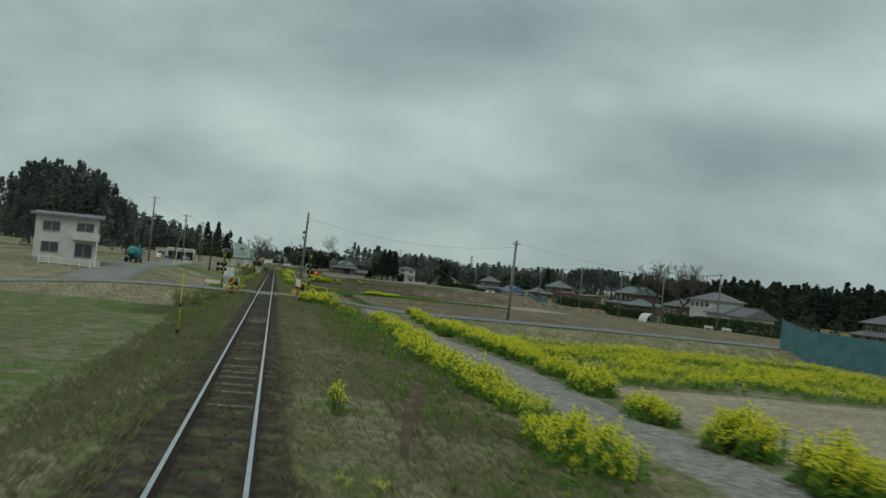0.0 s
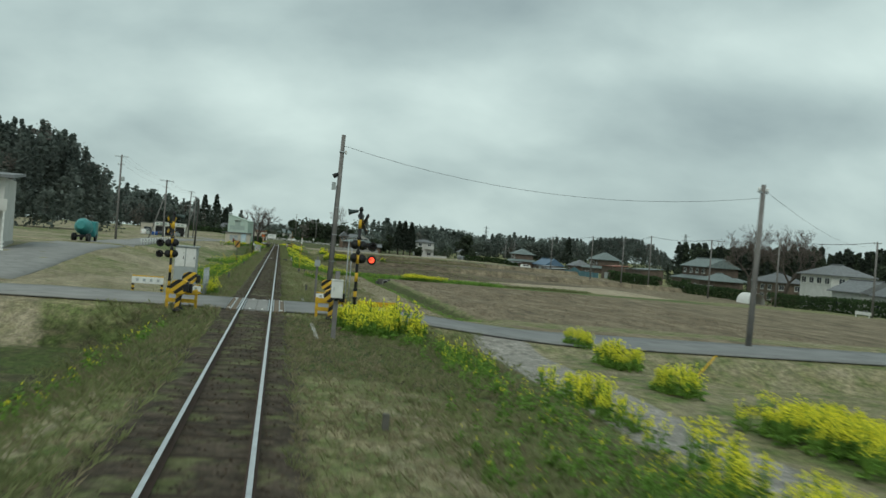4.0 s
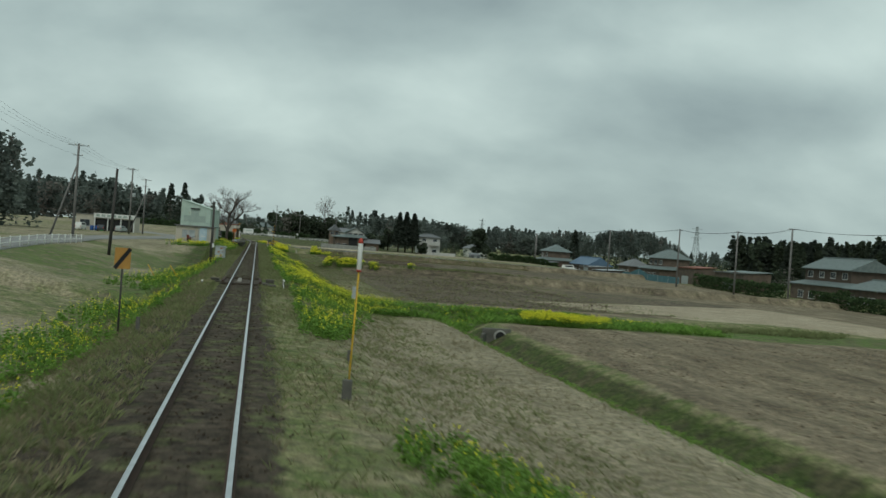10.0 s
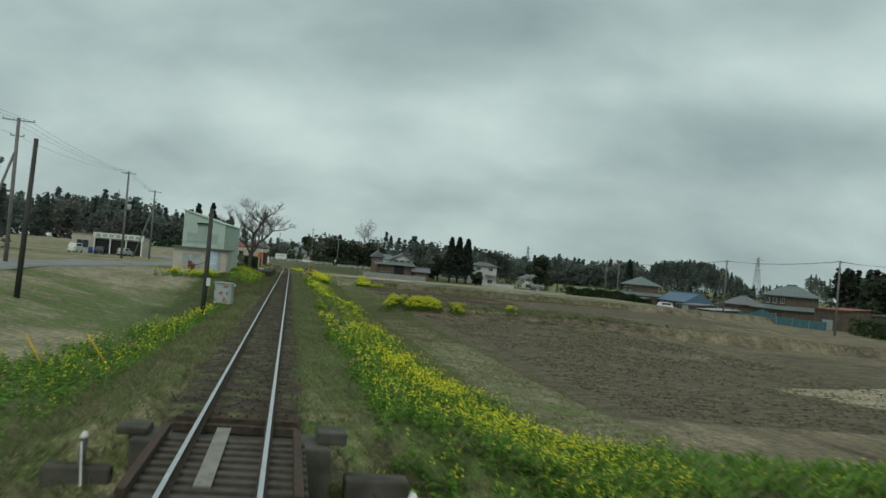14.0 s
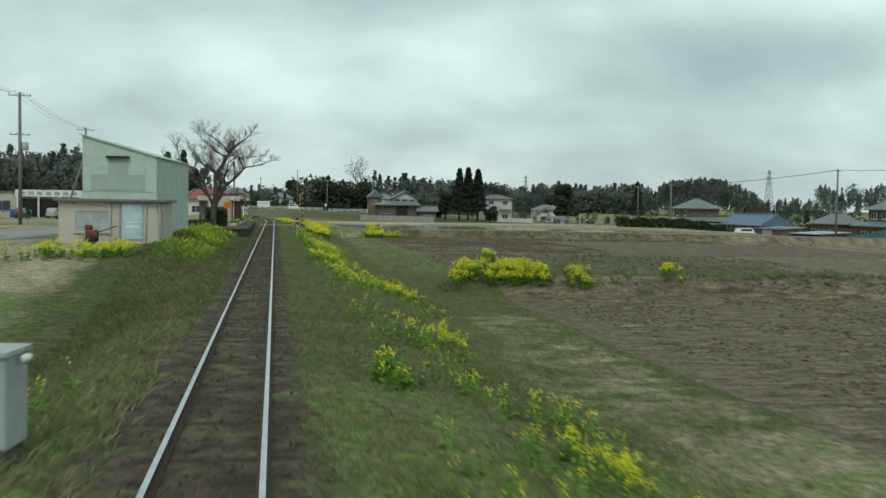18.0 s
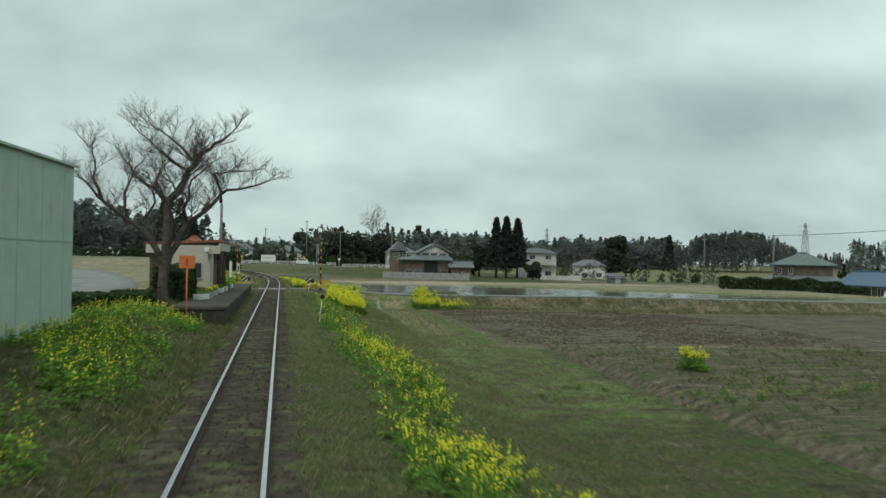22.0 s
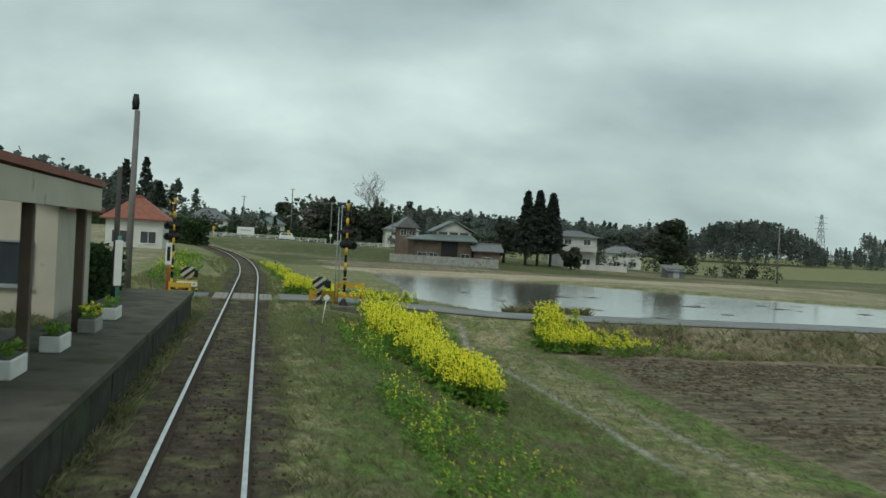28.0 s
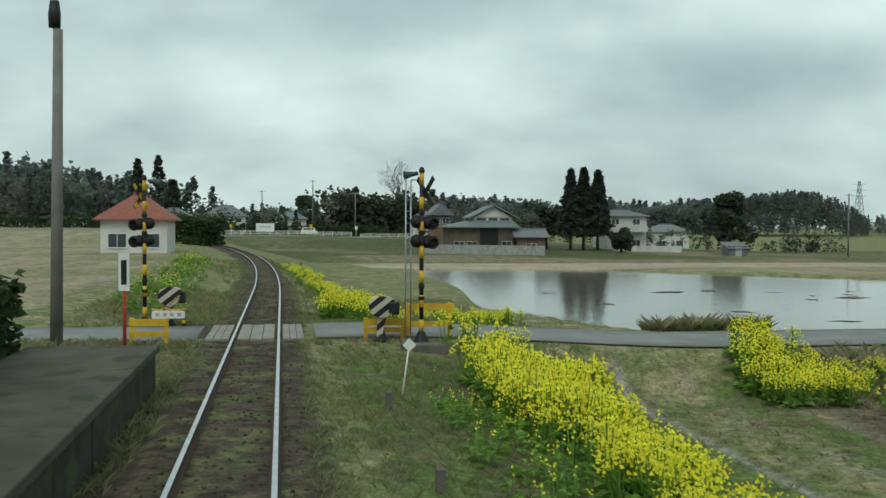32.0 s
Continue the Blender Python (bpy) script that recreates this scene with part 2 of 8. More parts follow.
M_CEDAR = leafy(material("cedar_needles", (0.070, 0.085, 0.066), (0.045, 0.057, 0.046), 0.95, 0.6, island=0.2, spec=0.1))
M_LEAF = leafy(material("dark_evergreen", (0.085, 0.105, 0.068), (0.055, 0.072, 0.05), 0.9, 0.7, island=0.25, spec=0.1))
# leaf colour paled and greyed: distance haze is put into the base colour
M_WOODS_HAZED = leafy(material("hazed_far_woods", (0.19, 0.22, 0.195), (0.15, 0.176, 0.157), 0.95, 0.06, island=0.1, spec=0.05), 0.5)
M_HEDGE = leafy(material("hedge_leaves", (0.075, 0.115, 0.05), (0.045, 0.075, 0.034), 0.85, 2.0, island=0.4, spec=0.1))
M_GRASS = leafy(material("grass", (0.245, 0.265, 0.125), (0.17, 0.195, 0.085), 0.85, 0.5, island=0.22, spec=0.1))
M_GRASS_DAMP = leafy(material("damp_grass", (0.17, 0.19, 0.08), (0.118, 0.14, 0.055), 0.85, 0.5, island=0.22, spec=0.1))
M_STRAW = leafy(material("dry_grass", (0.31, 0.272, 0.172), (0.21, 0.182, 0.115), 0.9, 0.7, island=0.25, spec=0.1), 0.3)
M_RAPE_LEAF = leafy(material("rape_leaves", (0.22, 0.37, 0.075), (0.13, 0.25, 0.05), 0.75, 1.5, island=0.4, spec=0.15))
M_RAPE = leafy(material("rape_blossom", (0.86, 0.82, 0.06), (0.76, 0.71, 0.045), 0.7, 2.0, island=0.18, spec=0.1), 0.35)


def water_material():
    m = bpy.data.materials.new("still_water")
    m.use_nodes = True
    nt = m.node_tree
    p = nt.nodes["Principled BSDF"]
    p.inputs["Base Color"].default_value = (0.17, 0.162, 0.138, 1)
    p.inputs["Roughness"].default_value = 0.06
    p.inputs["IOR"].default_value = 1.33
    p.inputs["Specular IOR Level"].default_value = 1.0
    tc = nt.nodes.new("ShaderNodeTexCoord")
    n = nt.nodes.new("ShaderNodeTexNoise")
    n.inputs["Scale"].default_value, n.inputs["Detail"].default_value = 2.2, 4
    nt.links.new(tc.outputs["Object"], n.inputs["Vector"])
    b = nt.nodes.new("ShaderNodeBump")
    b.inputs["Strength"].default_value, b.inputs["Distance"].default_value = 0.18, 0.06
    nt.links.new(n.outputs["Fac"], b.inputs["Height"])
    nt.links.new(b.outputs[0], p.inputs["Normal"])
    return m


M_WATER = water_material()


def ground_material():
    """Grass as the base; soil, dry stubble, mud and gravel where the land-use masks lie, with broken edges."""
    m = bpy.data.materials.new("field_ground")
    m.use_nodes = True
    nt = m.node_tree
    p = nt.nodes["Principled BSDF"]
    p.inputs["Roughness"].default_value = 0.95
    p.inputs["Specular IOR Level"].default_value = 0.15
    tc = nt.nodes.new("ShaderNodeTexCoord").outputs["Object"]

    def noise_at(scale, detail=6.0, stretch=None):
        v = tc
        if stretch:
            mp = nt.nodes.new("ShaderNodeMapping")
            mp.inputs["Scale"].default_value = stretch
            nt.links.new(tc, mp.inputs[0])
            v = mp.outputs[0]
        n = nt.nodes.new("ShaderNodeTexNoise")
        n.inputs["Scale"].default_value, n.inputs["Detail"].default_value = scale, detail
        n.inputs["Roughness"].default_value = 0.6
        nt.links.new(v, n.inputs["Vector"])
        return n.outputs["Fac"]

    def ramp(src, a, ca, b, cb):
        r = nt.nodes.new("ShaderNodeValToRGB")
        r.color_ramp.elements[0].position, r.color_ramp.elements[0].color = a, (*ca, 1)
        r.color_ramp.elements[1].position, r.color_ramp.elements[1].color = b, (*cb, 1)
        nt.links.new(src, r.inputs[0])
        return r.outputs[0]

    def blend(fac, a, b):
        x = nt.nodes.new("ShaderNodeMixRGB")
        nt.links.new(fac, x.inputs[0])
        nt.links.new(a, x.inputs[1])
        nt.links.new(b, x.inputs[2])
        return x.outputs[0]

    edge, fine = noise_at(0.9, 8.0), noise_at(7.0, 5.0)

    def mask(name, spread=0.5):
        a = nt.nodes.new("ShaderNodeAttribute")
        a.attribute_name = name
        ad = nt.nodes.new("ShaderNodeMath")
        ad.operation = "MULTIPLY_ADD"
        nt.links.new(edge, ad.inputs[0])
        ad.inputs[1].default_value = spread
        nt.links.new(a.outputs["Fac"], ad.inputs[2])
        r = nt.nodes.new("ShaderNodeMapRange")
        r.inputs["From Min"].default_value, r.inputs["From Max"].default_value = 0.5 + spread * 0.5 - 0.12, 0.5 + spread * 0.5 + 0.12
        nt.links.new(ad.outputs[0], r.inputs["Value"])
        return r.outputs[0]

    def part_of(src, a, b, most):
        return ramp(src, a, (0, 0, 0), b, (most, most, most))

    mottle = noise_at(1.3, 9.0)
    straw = ramp(edge, 0.3, (0.19, 0.16, 0.095), 0.7, (0.35, 0.305, 0.19))
    earth = ramp(mottle, 0.35, (0.06, 0.05, 0.037), 0.7, (0.14, 0.115, 0.085))
    green = ramp(noise_at(0.3, 8.0), 0.36, (0.095, 0.135, 0.04), 0.66, (0.165, 0.175, 0.08))
    col = blend(part_of(mottle, 0.42, 0.62, 0.8), green, straw)
    col = blend(part_of(fine, 0.53, 0.68, 0.7), col, earth)
    lush = ramp(fine, 0.35, (0.062, 0.105, 0.026), 0.68, (0.135, 0.195, 0.056))
    lush = blend(part_of(edge, 0.44, 0.6, 0.85), lush, ramp(mottle, 0.4, (0.07, 0.062, 0.038), 0.7, (0.19, 0.165, 0.095)))
    # dark olive ground; also used as painted shade along the ditch
    damp = ramp(fine, 0.35, (0.038, 0.058, 0.016), 0.68, (0.085, 0.112, 0.034))
    damp = blend(part_of(edge, 0.44, 0.6, 0.8), damp, ramp(mottle, 0.4, (0.05, 0.043, 0.028), 0.7, (0.135, 0.115, 0.07)))
    dry = ramp(noise_at(0.5, 8.0, (1.0, 0.35, 1.0)), 0.3, (0.17, 0.145, 0.097), 0.7, (0.34, 0.295, 0.208))
    dry = blend(part_of(fine, 0.52, 0.7, 0.55), dry, green)
    soil = ramp(noise_at(0.8, 9.0, (1.0, 0.25, 1.0)), 0.3, (0.088, 0.070, 0.047), 0.72, (0.275, 0.228, 0.158))
    soil = blend(part_of(mottle, 0.58, 0.7, 0.4), soil, green)
    tan = ramp(noise_at(0.3, 5.0), 0.3, (0.27, 0.225, 0.16), 0.7, (0.38, 0.325, 0.24))
    mud = ramp(noise_at(1.4, 9.0, (0.6, 1.6, 1.0)), 0.35, (0.058, 0.048, 0.035), 0.7, (0.2, 0.163, 0.115))
    mud = blend(part_of(noise_at(0.45, 9.0), 0.54, 0.66, 0.55), mud, lush)
    grav = ramp(noise_at(3.0, 9.0), 0.35, (0.215, 0.204, 0.184), 0.7, (0.325, 0.31, 0.282))
    bed = ramp(noise_at(3.0, 9.0), 0.35, (0.04, 0.032, 0.024), 0.7, (0.1, 0.08, 0.06))
    bed = blend(part_of(mottle, 0.5, 0.62, 0.55), bed, green)
    for name, c, s in (("lush", lush, 0.8), ("damp", damp, 0.8), ("dry", dry, 0.8), ("soil", soil, 0.5), ("tan", tan, 0.3), ("mud", mud, 0.8), ("gravel", grav, 0.18), ("bed", bed, 1.5)):
        col = blend(mask(name, s), col, c)
    grain = nt.nodes.new("ShaderNodeMixRGB")
    grain.blend_type = "MULTIPLY"
    grain.inputs[0].default_value = 0.9
    nt.links.new(col, grain.inputs[1])
    nt.links.new(ramp(noise_at(19.0, 4.0), 0.32, (0.62, 0.62, 0.62), 0.68, (1.55, 1.55, 1.55)), grain.inputs[2])
    clump = nt.nodes.new("ShaderNodeMixRGB")
    clump.blend_type = "MULTIPLY"
    clump.inputs[0].default_value = 0.85
    nt.links.new(grain.outputs[0], clump.inputs[1])
    nt.links.new(ramp(noise_at(4.2, 3.0), 0.34, (0.6, 0.62, 0.6), 0.64, (1.3, 1.28, 1.26)), clump.inputs[2])
    nt.links.new(clump.outputs[0], p.inputs["Base Color"])
    b = nt.nodes.new("ShaderNodeBump")
    b.inputs["Strength"].default_value, b.inputs["Distance"].default_value = 0.9, 0.14
    nt.links.new(noise_at(3.0, 9.0), b.inputs["Height"])
    nt.links.new(b.outputs[0], p.inputs["Normal"])
    return m


M_GROUND = ground_material()


# ---- building helpers ----
def mesh_of(name, bm, mat):
    me = bpy.data.meshes.new(name)
    bm.to_mesh(me)
    bm.free()
    for x in (mat if isinstance(mat, (list, tuple)) else [mat]):
        me.materials.append(x)
    return me


def part(name, bm, mat, parent=None, label=""):
    ob = new(name, mesh_of(name, bm, mat) if isinstance(bm, bmesh.types.BMesh) else bm)
    if parent is not None:
        ob.parent = parent
    return tagged(ob, label)


def thing(name, label, category, group="", kind="", at=None):
    ob = new(name)
    ob.empty_display_size = 0.2
    if at is not None:
        ob.matrix_basis = at
    return tagged(ob, label, category, group, kind)


def put_box(bm, x0, x1, y0, y1, z0, z1, mat=0):
    vs = [bm.verts.new(p) for p in ((x0, y0, z0), (x1, y0, z0), (x1, y1, z0), (x0, y1, z0), (x0, y0, z1), (x1, y0, z1), (x1, y1, z1), (x0, y1, z1))]
    for ids in ((0, 3, 2, 1), (4, 5, 6, 7), (0, 1, 5, 4), (1, 2, 6, 5), (2, 3, 7, 6), (3, 0, 4, 7)):
        bm.faces.new([vs[i] for i in ids]).material_index = mat


def box(x0, x1, y0, y1, z0, z1, bevel=0.0):
    bm = bmesh.new()
    put_box(bm, x0, x1, y0, y1, z0, z1)
    if bevel:
        bmesh.ops.bevel(bm, geom=bm.edges[:], offset=bevel, segments=2, affect="EDGES", profile=0.5)
    return bm


def put_tube(bm, a, b, r0, r1=None, n=10, mat=0, cap=True):
    a, b = Vector(a), Vector(b)
    r1 = r0 if r1 is None else r1
    w = (b - a).normalized()
    u = w.orthogonal().normalized()
    v = w.cross(u)
    rings = []
    for c, r in ((a, r0), (b, r1)):
        rings.append([bm.verts.new(c + (u * math.cos(k * 2 * math.pi / n) + v * math.sin(k * 2 * math.pi / n)) * r) for k in range(n)])
    for k in range(n):
        f = bm.faces.new((rings[0][k], rings[0][(k + 1) % n], rings[1][(k + 1) % n], rings[1][k]))
        f.material_index, f.smooth = mat, n > 6
    if cap:
        bm.faces.new(rings[0][::-1]).material_index = mat
        bm.faces.new(rings[1]).material_index = mat


def tube(a, b, r0, r1=None, n=10):
    bm = bmesh.new()
    put_tube(bm, a, b, r0, r1, n)
    return bm


def put_lathe(bm, rows, n=14, m=None):
    """rows: radius, height, turned round z, laid by the matrix m."""
    m = m or Matrix()
    rings = [[bm.verts.new(m @ Vector((r * math.cos(k * 2 * math.pi / n), r * math.sin(k * 2 * math.pi / n), z))) for k in range(n)] for r, z in rows]
    for lo, hi in zip(rings, rings[1:]):
        for k in range(n):
            bm.faces.new((lo[k], lo[(k + 1) % n], hi[(k + 1) % n], hi[k])).smooth = True
    bm.faces.new(rings[0][::-1])
    bm.faces.new(rings[-1])


def lathe(rows, n=14, m=None):
    bm = bmesh.new()
    put_lathe(bm, rows, n, m)
    return bm


def slab(pts, z_of, thick):
    """A flat-edged plate over the plan points, its height given by z_of."""
    bm = bmesh.new()
    lo = [bm.verts.new((x, y, z_of(x, y))) for x, y in pts]
    hi = [bm.verts.new((x, y, z_of(x, y) + thick)) for x, y in pts]
    n = len(pts)
    bm.faces.new(lo[::-1])
    bm.faces.new(hi)
    for k in range(n):
        bm.faces.new((lo[k], lo[(k + 1) % n], hi[(k + 1) % n], hi[k]))
    return bm


def stuff_mesh(name, verts, faces, mats, slots=None, smooth=False):
    me = bpy.data.meshes.new(name)
    me.from_pydata(verts, [], faces)
    for x in mats:
        me.materials.append(x)
    if slots is not None:
        me.polygons.foreach_set("material_index", slots)
    if smooth:
        me.polygons.foreach_set("use_smooth", [True] * len(me.polygons))
    return me


def smooth01(a, b, x):
    t = np.clip((x - a) / (b - a), 0, 1)
    return t * t * (3 - 2 * t)


# ---- lie of the land ----
CURVE_FROM, RADIUS = 335.0, 600.0
ROAD_ONE, ROAD_TWO, STREAM = 84.4, 321.3, 167.8


def track_x(y):
    return -np.square(np.maximum(np.asarray(y, float) - CURVE_FROM, 0)) / (2 * RADIUS)


def wave(x, y, s, k=0.0):
    return np.sin(x / s + k + 1.3 * np.sin(y / s * 0.7 + k)) * np.sin(y / s * 1.1 + 2.1 * k + 0.8 * np.sin(x / s * 0.6))


def bumps(x, y, s, k):
    return 0.5 * wave(x, y, s, k) + 0.3 * wave(x, y, s * 0.47, k + 2.0) + 0.2 * wave(x, y, s * 0.21, k + 5.0)


def stream_mid(x):
    return STREAM + np.where(x > 0, 0.28 * x, 0.1 * x)


def land(x, y):
    """Height of the ground."""
    x, y = np.asarray(x, float), np.asarray(y, float)
    d = x - track_x(y)
    right = -1.5 - 0.4 * smooth01(150, 190, y) + 0.4 * smooth01(265, 300, y) - 0.011 * np.clip(d - 25, 0, 90)
    right = right + (1 - smooth01(88, 104, y)) * (0.7 - 0.8 * smooth01(12.5, 16.5, d))
    right = right + 0.3 * smooth01(335, 420, y) * (1 - smooth01(20, 60, d))
    left = -1.45 + 2.0 * smooth01(224, 246, y) + 1.7 * smooth01(-6, -19, d) * smooth01(98, 150, y) * (1 - smooth01(226, 246, y)) - 0.4 * smooth01(300, 318, y)
    near = np.where(d > 0, smooth01(1.9, 8.5, d), smooth01(-1.9, -5.0, d))
    base = np.where(d > 0, right, left)
    h = -0.24 + (base + 0.24) * near
    h = h + 0.075 * (1 - smooth01(1.0, 1.75, np.abs(d))) - 0.28 * smooth01(11.9, 12.7, d) * smooth01(186, 192, y) * (1 - smooth01(242, 246, y))
    h = h + 0.06 * bumps(x, y, 2.3, 1.0) * smooth01(1.8, 4.0, np.abs(d)) + 0.12 * bumps(x, y, 11.0, 3.0) * smooth01(3, 12, np.abs(d))
    # ditches along the foot of the bank
    ditch = np.exp(-np.square((d - 12.8 - 0.2 * np.sin(y / 14)) / 1.0)) * smooth01(98, 106, y) * (1 - smooth01(166, 172, y))
    h = h - 0.8 * ditch
    ditch2 = np.exp(-np.square((d - 14.9) / 0.5)) * smooth01(250, 254, y) * (1 - smooth01(284, 287, y))
    h = h - 0.4 * ditch2
    furrow = np.exp(-np.square((d - 4.6 - 0.02 * (y - 200)) / 0.35)) * smooth01(190, 200, y) * (1 - smooth01(226, 236, y))
    h = h - 0.25 * furrow
    # stream under the bridge
    s = np.abs(y - stream_mid(x))
    cut = (1 - smooth01(1.3, 4.0, s)) * smooth01(-70, -50, d)
    h = h - cut * np.clip(h + 2.6, 0, 9) * 0.95
    # low rim between the paddies
    rim = np.exp(-np.square((y - 246.6 + 0.05 * (x - 12)) / 0.9)) * smooth01(9, 11, d)
    h = h + 1.0 * rim
    # the pond
    w = pond_mask(x, y)
    rim_ = smooth01(3, 5, d) * (1 - smooth01(72, 80, d)) * smooth01(322.5, 324.5, y) * (1 - smooth01(384, 390, y))
    h = h + np.clip(-0.7 - h, 0, 2) * rim_
    h = h + (POND_BED - h) * w
    # rise to the far road
    h = h + 1.9 * smooth01(441, 500, y) * (1 - smooth01(40, 110, x))
    far = np.sqrt(np.square(x) + np.square(y - 200))
    h = h + 3.0 * smooth01(480, 900, far)
    # roads
    for mid, half, low in ((ROAD_ONE, 2.9, -0.7), (ROAD_TWO, 1.75, -0.5)):
        on = 1 - smooth01(half + 0.3, half + 2.4, np.abs(y - mid))
        down = np.where(d > 0, -0.07 + (low + 0.07) * smooth01(3.0, 13, d) - 0.011 * np.clip(d - 30, 0, 90), -0.07 + (left + 0.07) * smooth01(-8, -30, d))
        h = h + (down - h) * on
    return h


POND_BED, WATER_Z = -1.15, -0.92


def pond_mask(x, y):
    a = smooth01(8.8, 11.0, x - 0.4 * np.sin(y / 5) - 0.05 * np.maximum(y - 335, 0)) * smooth01(325.6, 327.2, y - 0.25 * np.sin(x / 6) - 9.0 * smooth01(13.5, 9.0, x))
    far = 377 - 0.95 * np.maximum(x - 27, 0) - 0.05 * (x - 12) + 0.8 * np.sin(x / 8)
    return a * (1 - smooth01(far - 2.5, far, y)) * (1 - smooth01(64, 68, x))


def land_use(x, y):
    d = x - track_x(y)
    n = bumps(x, y, 6.0, 4.0)
    out = {k: np.zeros_like(x) for k in ("lush", "damp", "dry", "soil", "tan", "mud", "gravel", "bed")}
    wide = 1.2 * (d < 0) * smooth01(88, 94, y) * (1 - smooth01(150, 165, y)) + 0.35 * (d < 0)
    out["bed"] = 1 - smooth01(0.75, 1.75, np.abs(d) - wide + 0.3 * n)
    out["lush"] = 0.62 * smooth01(168, 178, y) * (1 - smooth01(282, 292, y)) * (1 - smooth01(12.5, 14.5, d)) + 0.4 * smooth01(1.5, 3, np.abs(d)) * (1 - smooth01(5, 8, np.abs(d)))
    # path beside the first field
    px = 9.2 + 1.3 * smooth01(66, 38, y)
    out["gravel"] = np.maximum(out["gravel"], (1 - smooth01(0.8, 1.5, np.abs(d - px))) * (1 - smooth01(81, 83, y)))
    # farm track to the second crossing: two ruts
    fx = 9.95 - 0.02 * np.maximum(306 - y, 0)
    for o in (-0.8, 0.8):
        out["gravel"] = np.maximum(out["gravel"], 0.6 * (1 - smooth01(0.1, 0.5, np.abs(d - fx - o))) * smooth01(288, 300, y) * (1 - smooth01(318.5, 320, y)))
    # fields
    F = lambda x0, x1, y0, y1, e=1.0: smooth01(x0 - e, x0 + e, d + 0.4 * n) * (1 - smooth01(x1 - e, x1 + e, d)) * smooth01(y0 - e, y0 + e, y + 0.4 * n) * (1 - smooth01(y1 - e, y1 + e, y))
    out["tan"] = np.maximum(F(13.6, 60, 20, 42.5), F(9, 60, 374, 396) * (1 - pond_mask(x, y)))
    parcel = smooth01(-1, 1, d - 27 - (203 - y) * 0.47 + 0.5 * n) * smooth01(-1, 1, 203 + (d - 27) * 0.54 - y) * smooth01(183, 186, y) * (1 - smooth01(62, 66, d))
    out["tan"] = np.maximum(out["tan"], parcel)
    out["soil"] = np.maximum(F(13, 75, 89, 100), F(14.3, 80, 104, 166) * (y < stream_mid(x) - 5))
    out["soil"] = np.maximum(out["soil"], F(13.2, 70, 283, 316))
    out["soil"] = np.maximum(out["soil"], 0.9 * F(12.4, 90, 180, 320, 0.5) * smooth01(stream_mid(x) + 5, stream_mid(x) + 7, y) * (1 - F(10, 40, 251, 283, 2)))
    out["dry"] = np.maximum(F(3.5, 12.2, 96, 164) * 0.8, F(8.5, 13.0, 176, 215) * 0.5)
    out["dry"] = np.maximum(out["dry"], F(-12, -2.2, 90, 150) * 0.55)
    out["dry"] = np.maximum(out["dry"], 0.45 * (1 - smooth01(150, 168, y)) * smooth01(1.6, 2.4, np.abs(d)))
    out["dry"] = np.maximum(out["dry"], F(6.5, 12.2, 182, 236, 1.0) * 0.46)
    out["soil"] = out["soil"] * (1 - smooth01(0.3, 0.6, out["tan"]))
    far_damp = 0.62 * F(4, 220, 398, 500, 4)
    out["damp"] = far_damp + 0.8 * F(-9, 14.5, 212, 262, 4.0) + 0.45 * F(-9, 14.5, 262, 284, 4.0) + 0.7 * F(14, 90, 251, 284, 2)
    out["lush"] = np.maximum(out["lush"], 0.72 * F(1.6, 13.3, 284, 318.5, 1.0))
    out["damp"] = np.maximum(out["damp"], 0.72 * F(-9, 8.0, 66, 81, 2.0) + 0.55 * F(-9, 6.0, 88, 97, 1.5))
    out["dry"] = out["dry"] * (1 - F(-9, 8.0, 66, 97, 2.0))
    # dark band puts the shade of the ditch bank into the ground colour
    out["damp"] = np.maximum(out["damp"], 1.1 * np.exp(-np.square((d - 12.9) / 1.1)) * smooth01(98, 103, y) * (1 - smooth01(164, 167, y)))
    out["dry"] = out["dry"] * (1 - smooth01(0.3, 0.6, out["damp"]) * F(11.8, 14.6, 98, 167, 0.5))
    out["soil"] = out["soil"] * (1 - F(11.8, 13.8, 98, 167, 0.3))
    # trodden line along the top of the bank, straw heaps in the paddy
    foot = 8.2 + 3.0 * smooth01(285, 266, y) - 0.7 * smooth01(250, 238, y)
    out["dry"] = np.maximum(out["dry"], 0.4 * np.exp(-np.square((d - foot) / 0.6)) * smooth01(212, 224, y) * (1 - smooth01(282, 288, y)))
    for hx, hy, rx, ry in ((22, 279.6, 2.4, 0.8), (24.5, 265.5, 4.0, 0.9), (33, 272, 3.0, 0.8)):
        out["tan"] = np.maximum(out["tan"], 1.0 - np.minimum(np.square((d - hx) / rx) + np.square((y - hy) / ry), 1.0))
    out["lush"] = np.maximum(out["lush"], F(12, 90, 249, 284, 2) * 0.6)
    out["lush"] = np.maximum(out["lush"], F(4.5, 60, 165.5, 178.5, 1.5) * 0.95)
    out["lush"] = np.maximum(out["lush"], 0.9 * np.exp(-np.square((d - 11.6) / 0.7)) * smooth01(92, 98, y) * (1 - smooth01(160, 166, y)))
    out["lush"] = np.maximum(out["lush"], 0.75 * F(4.7, 8.6, 44, 79, 1.0) + 0.45 * F(5.2, 8.6, 5, 44, 1.0) + 0.7 * F(10.8, 12.6, 24, 80, 0.6))
    out["dry"] = out["dry"] * (1 - 0.9 * F(4.7, 8.6, 40, 79, 1.0))
    for c in ("dry", "soil"):
        out[c] = out[c] * (1 - F(4.5, 60, 165.5, 178.5, 1.5))
    out["dry"] = np.maximum(out["dry"], F(40, 140, 215, 330, 6) * 0.3)
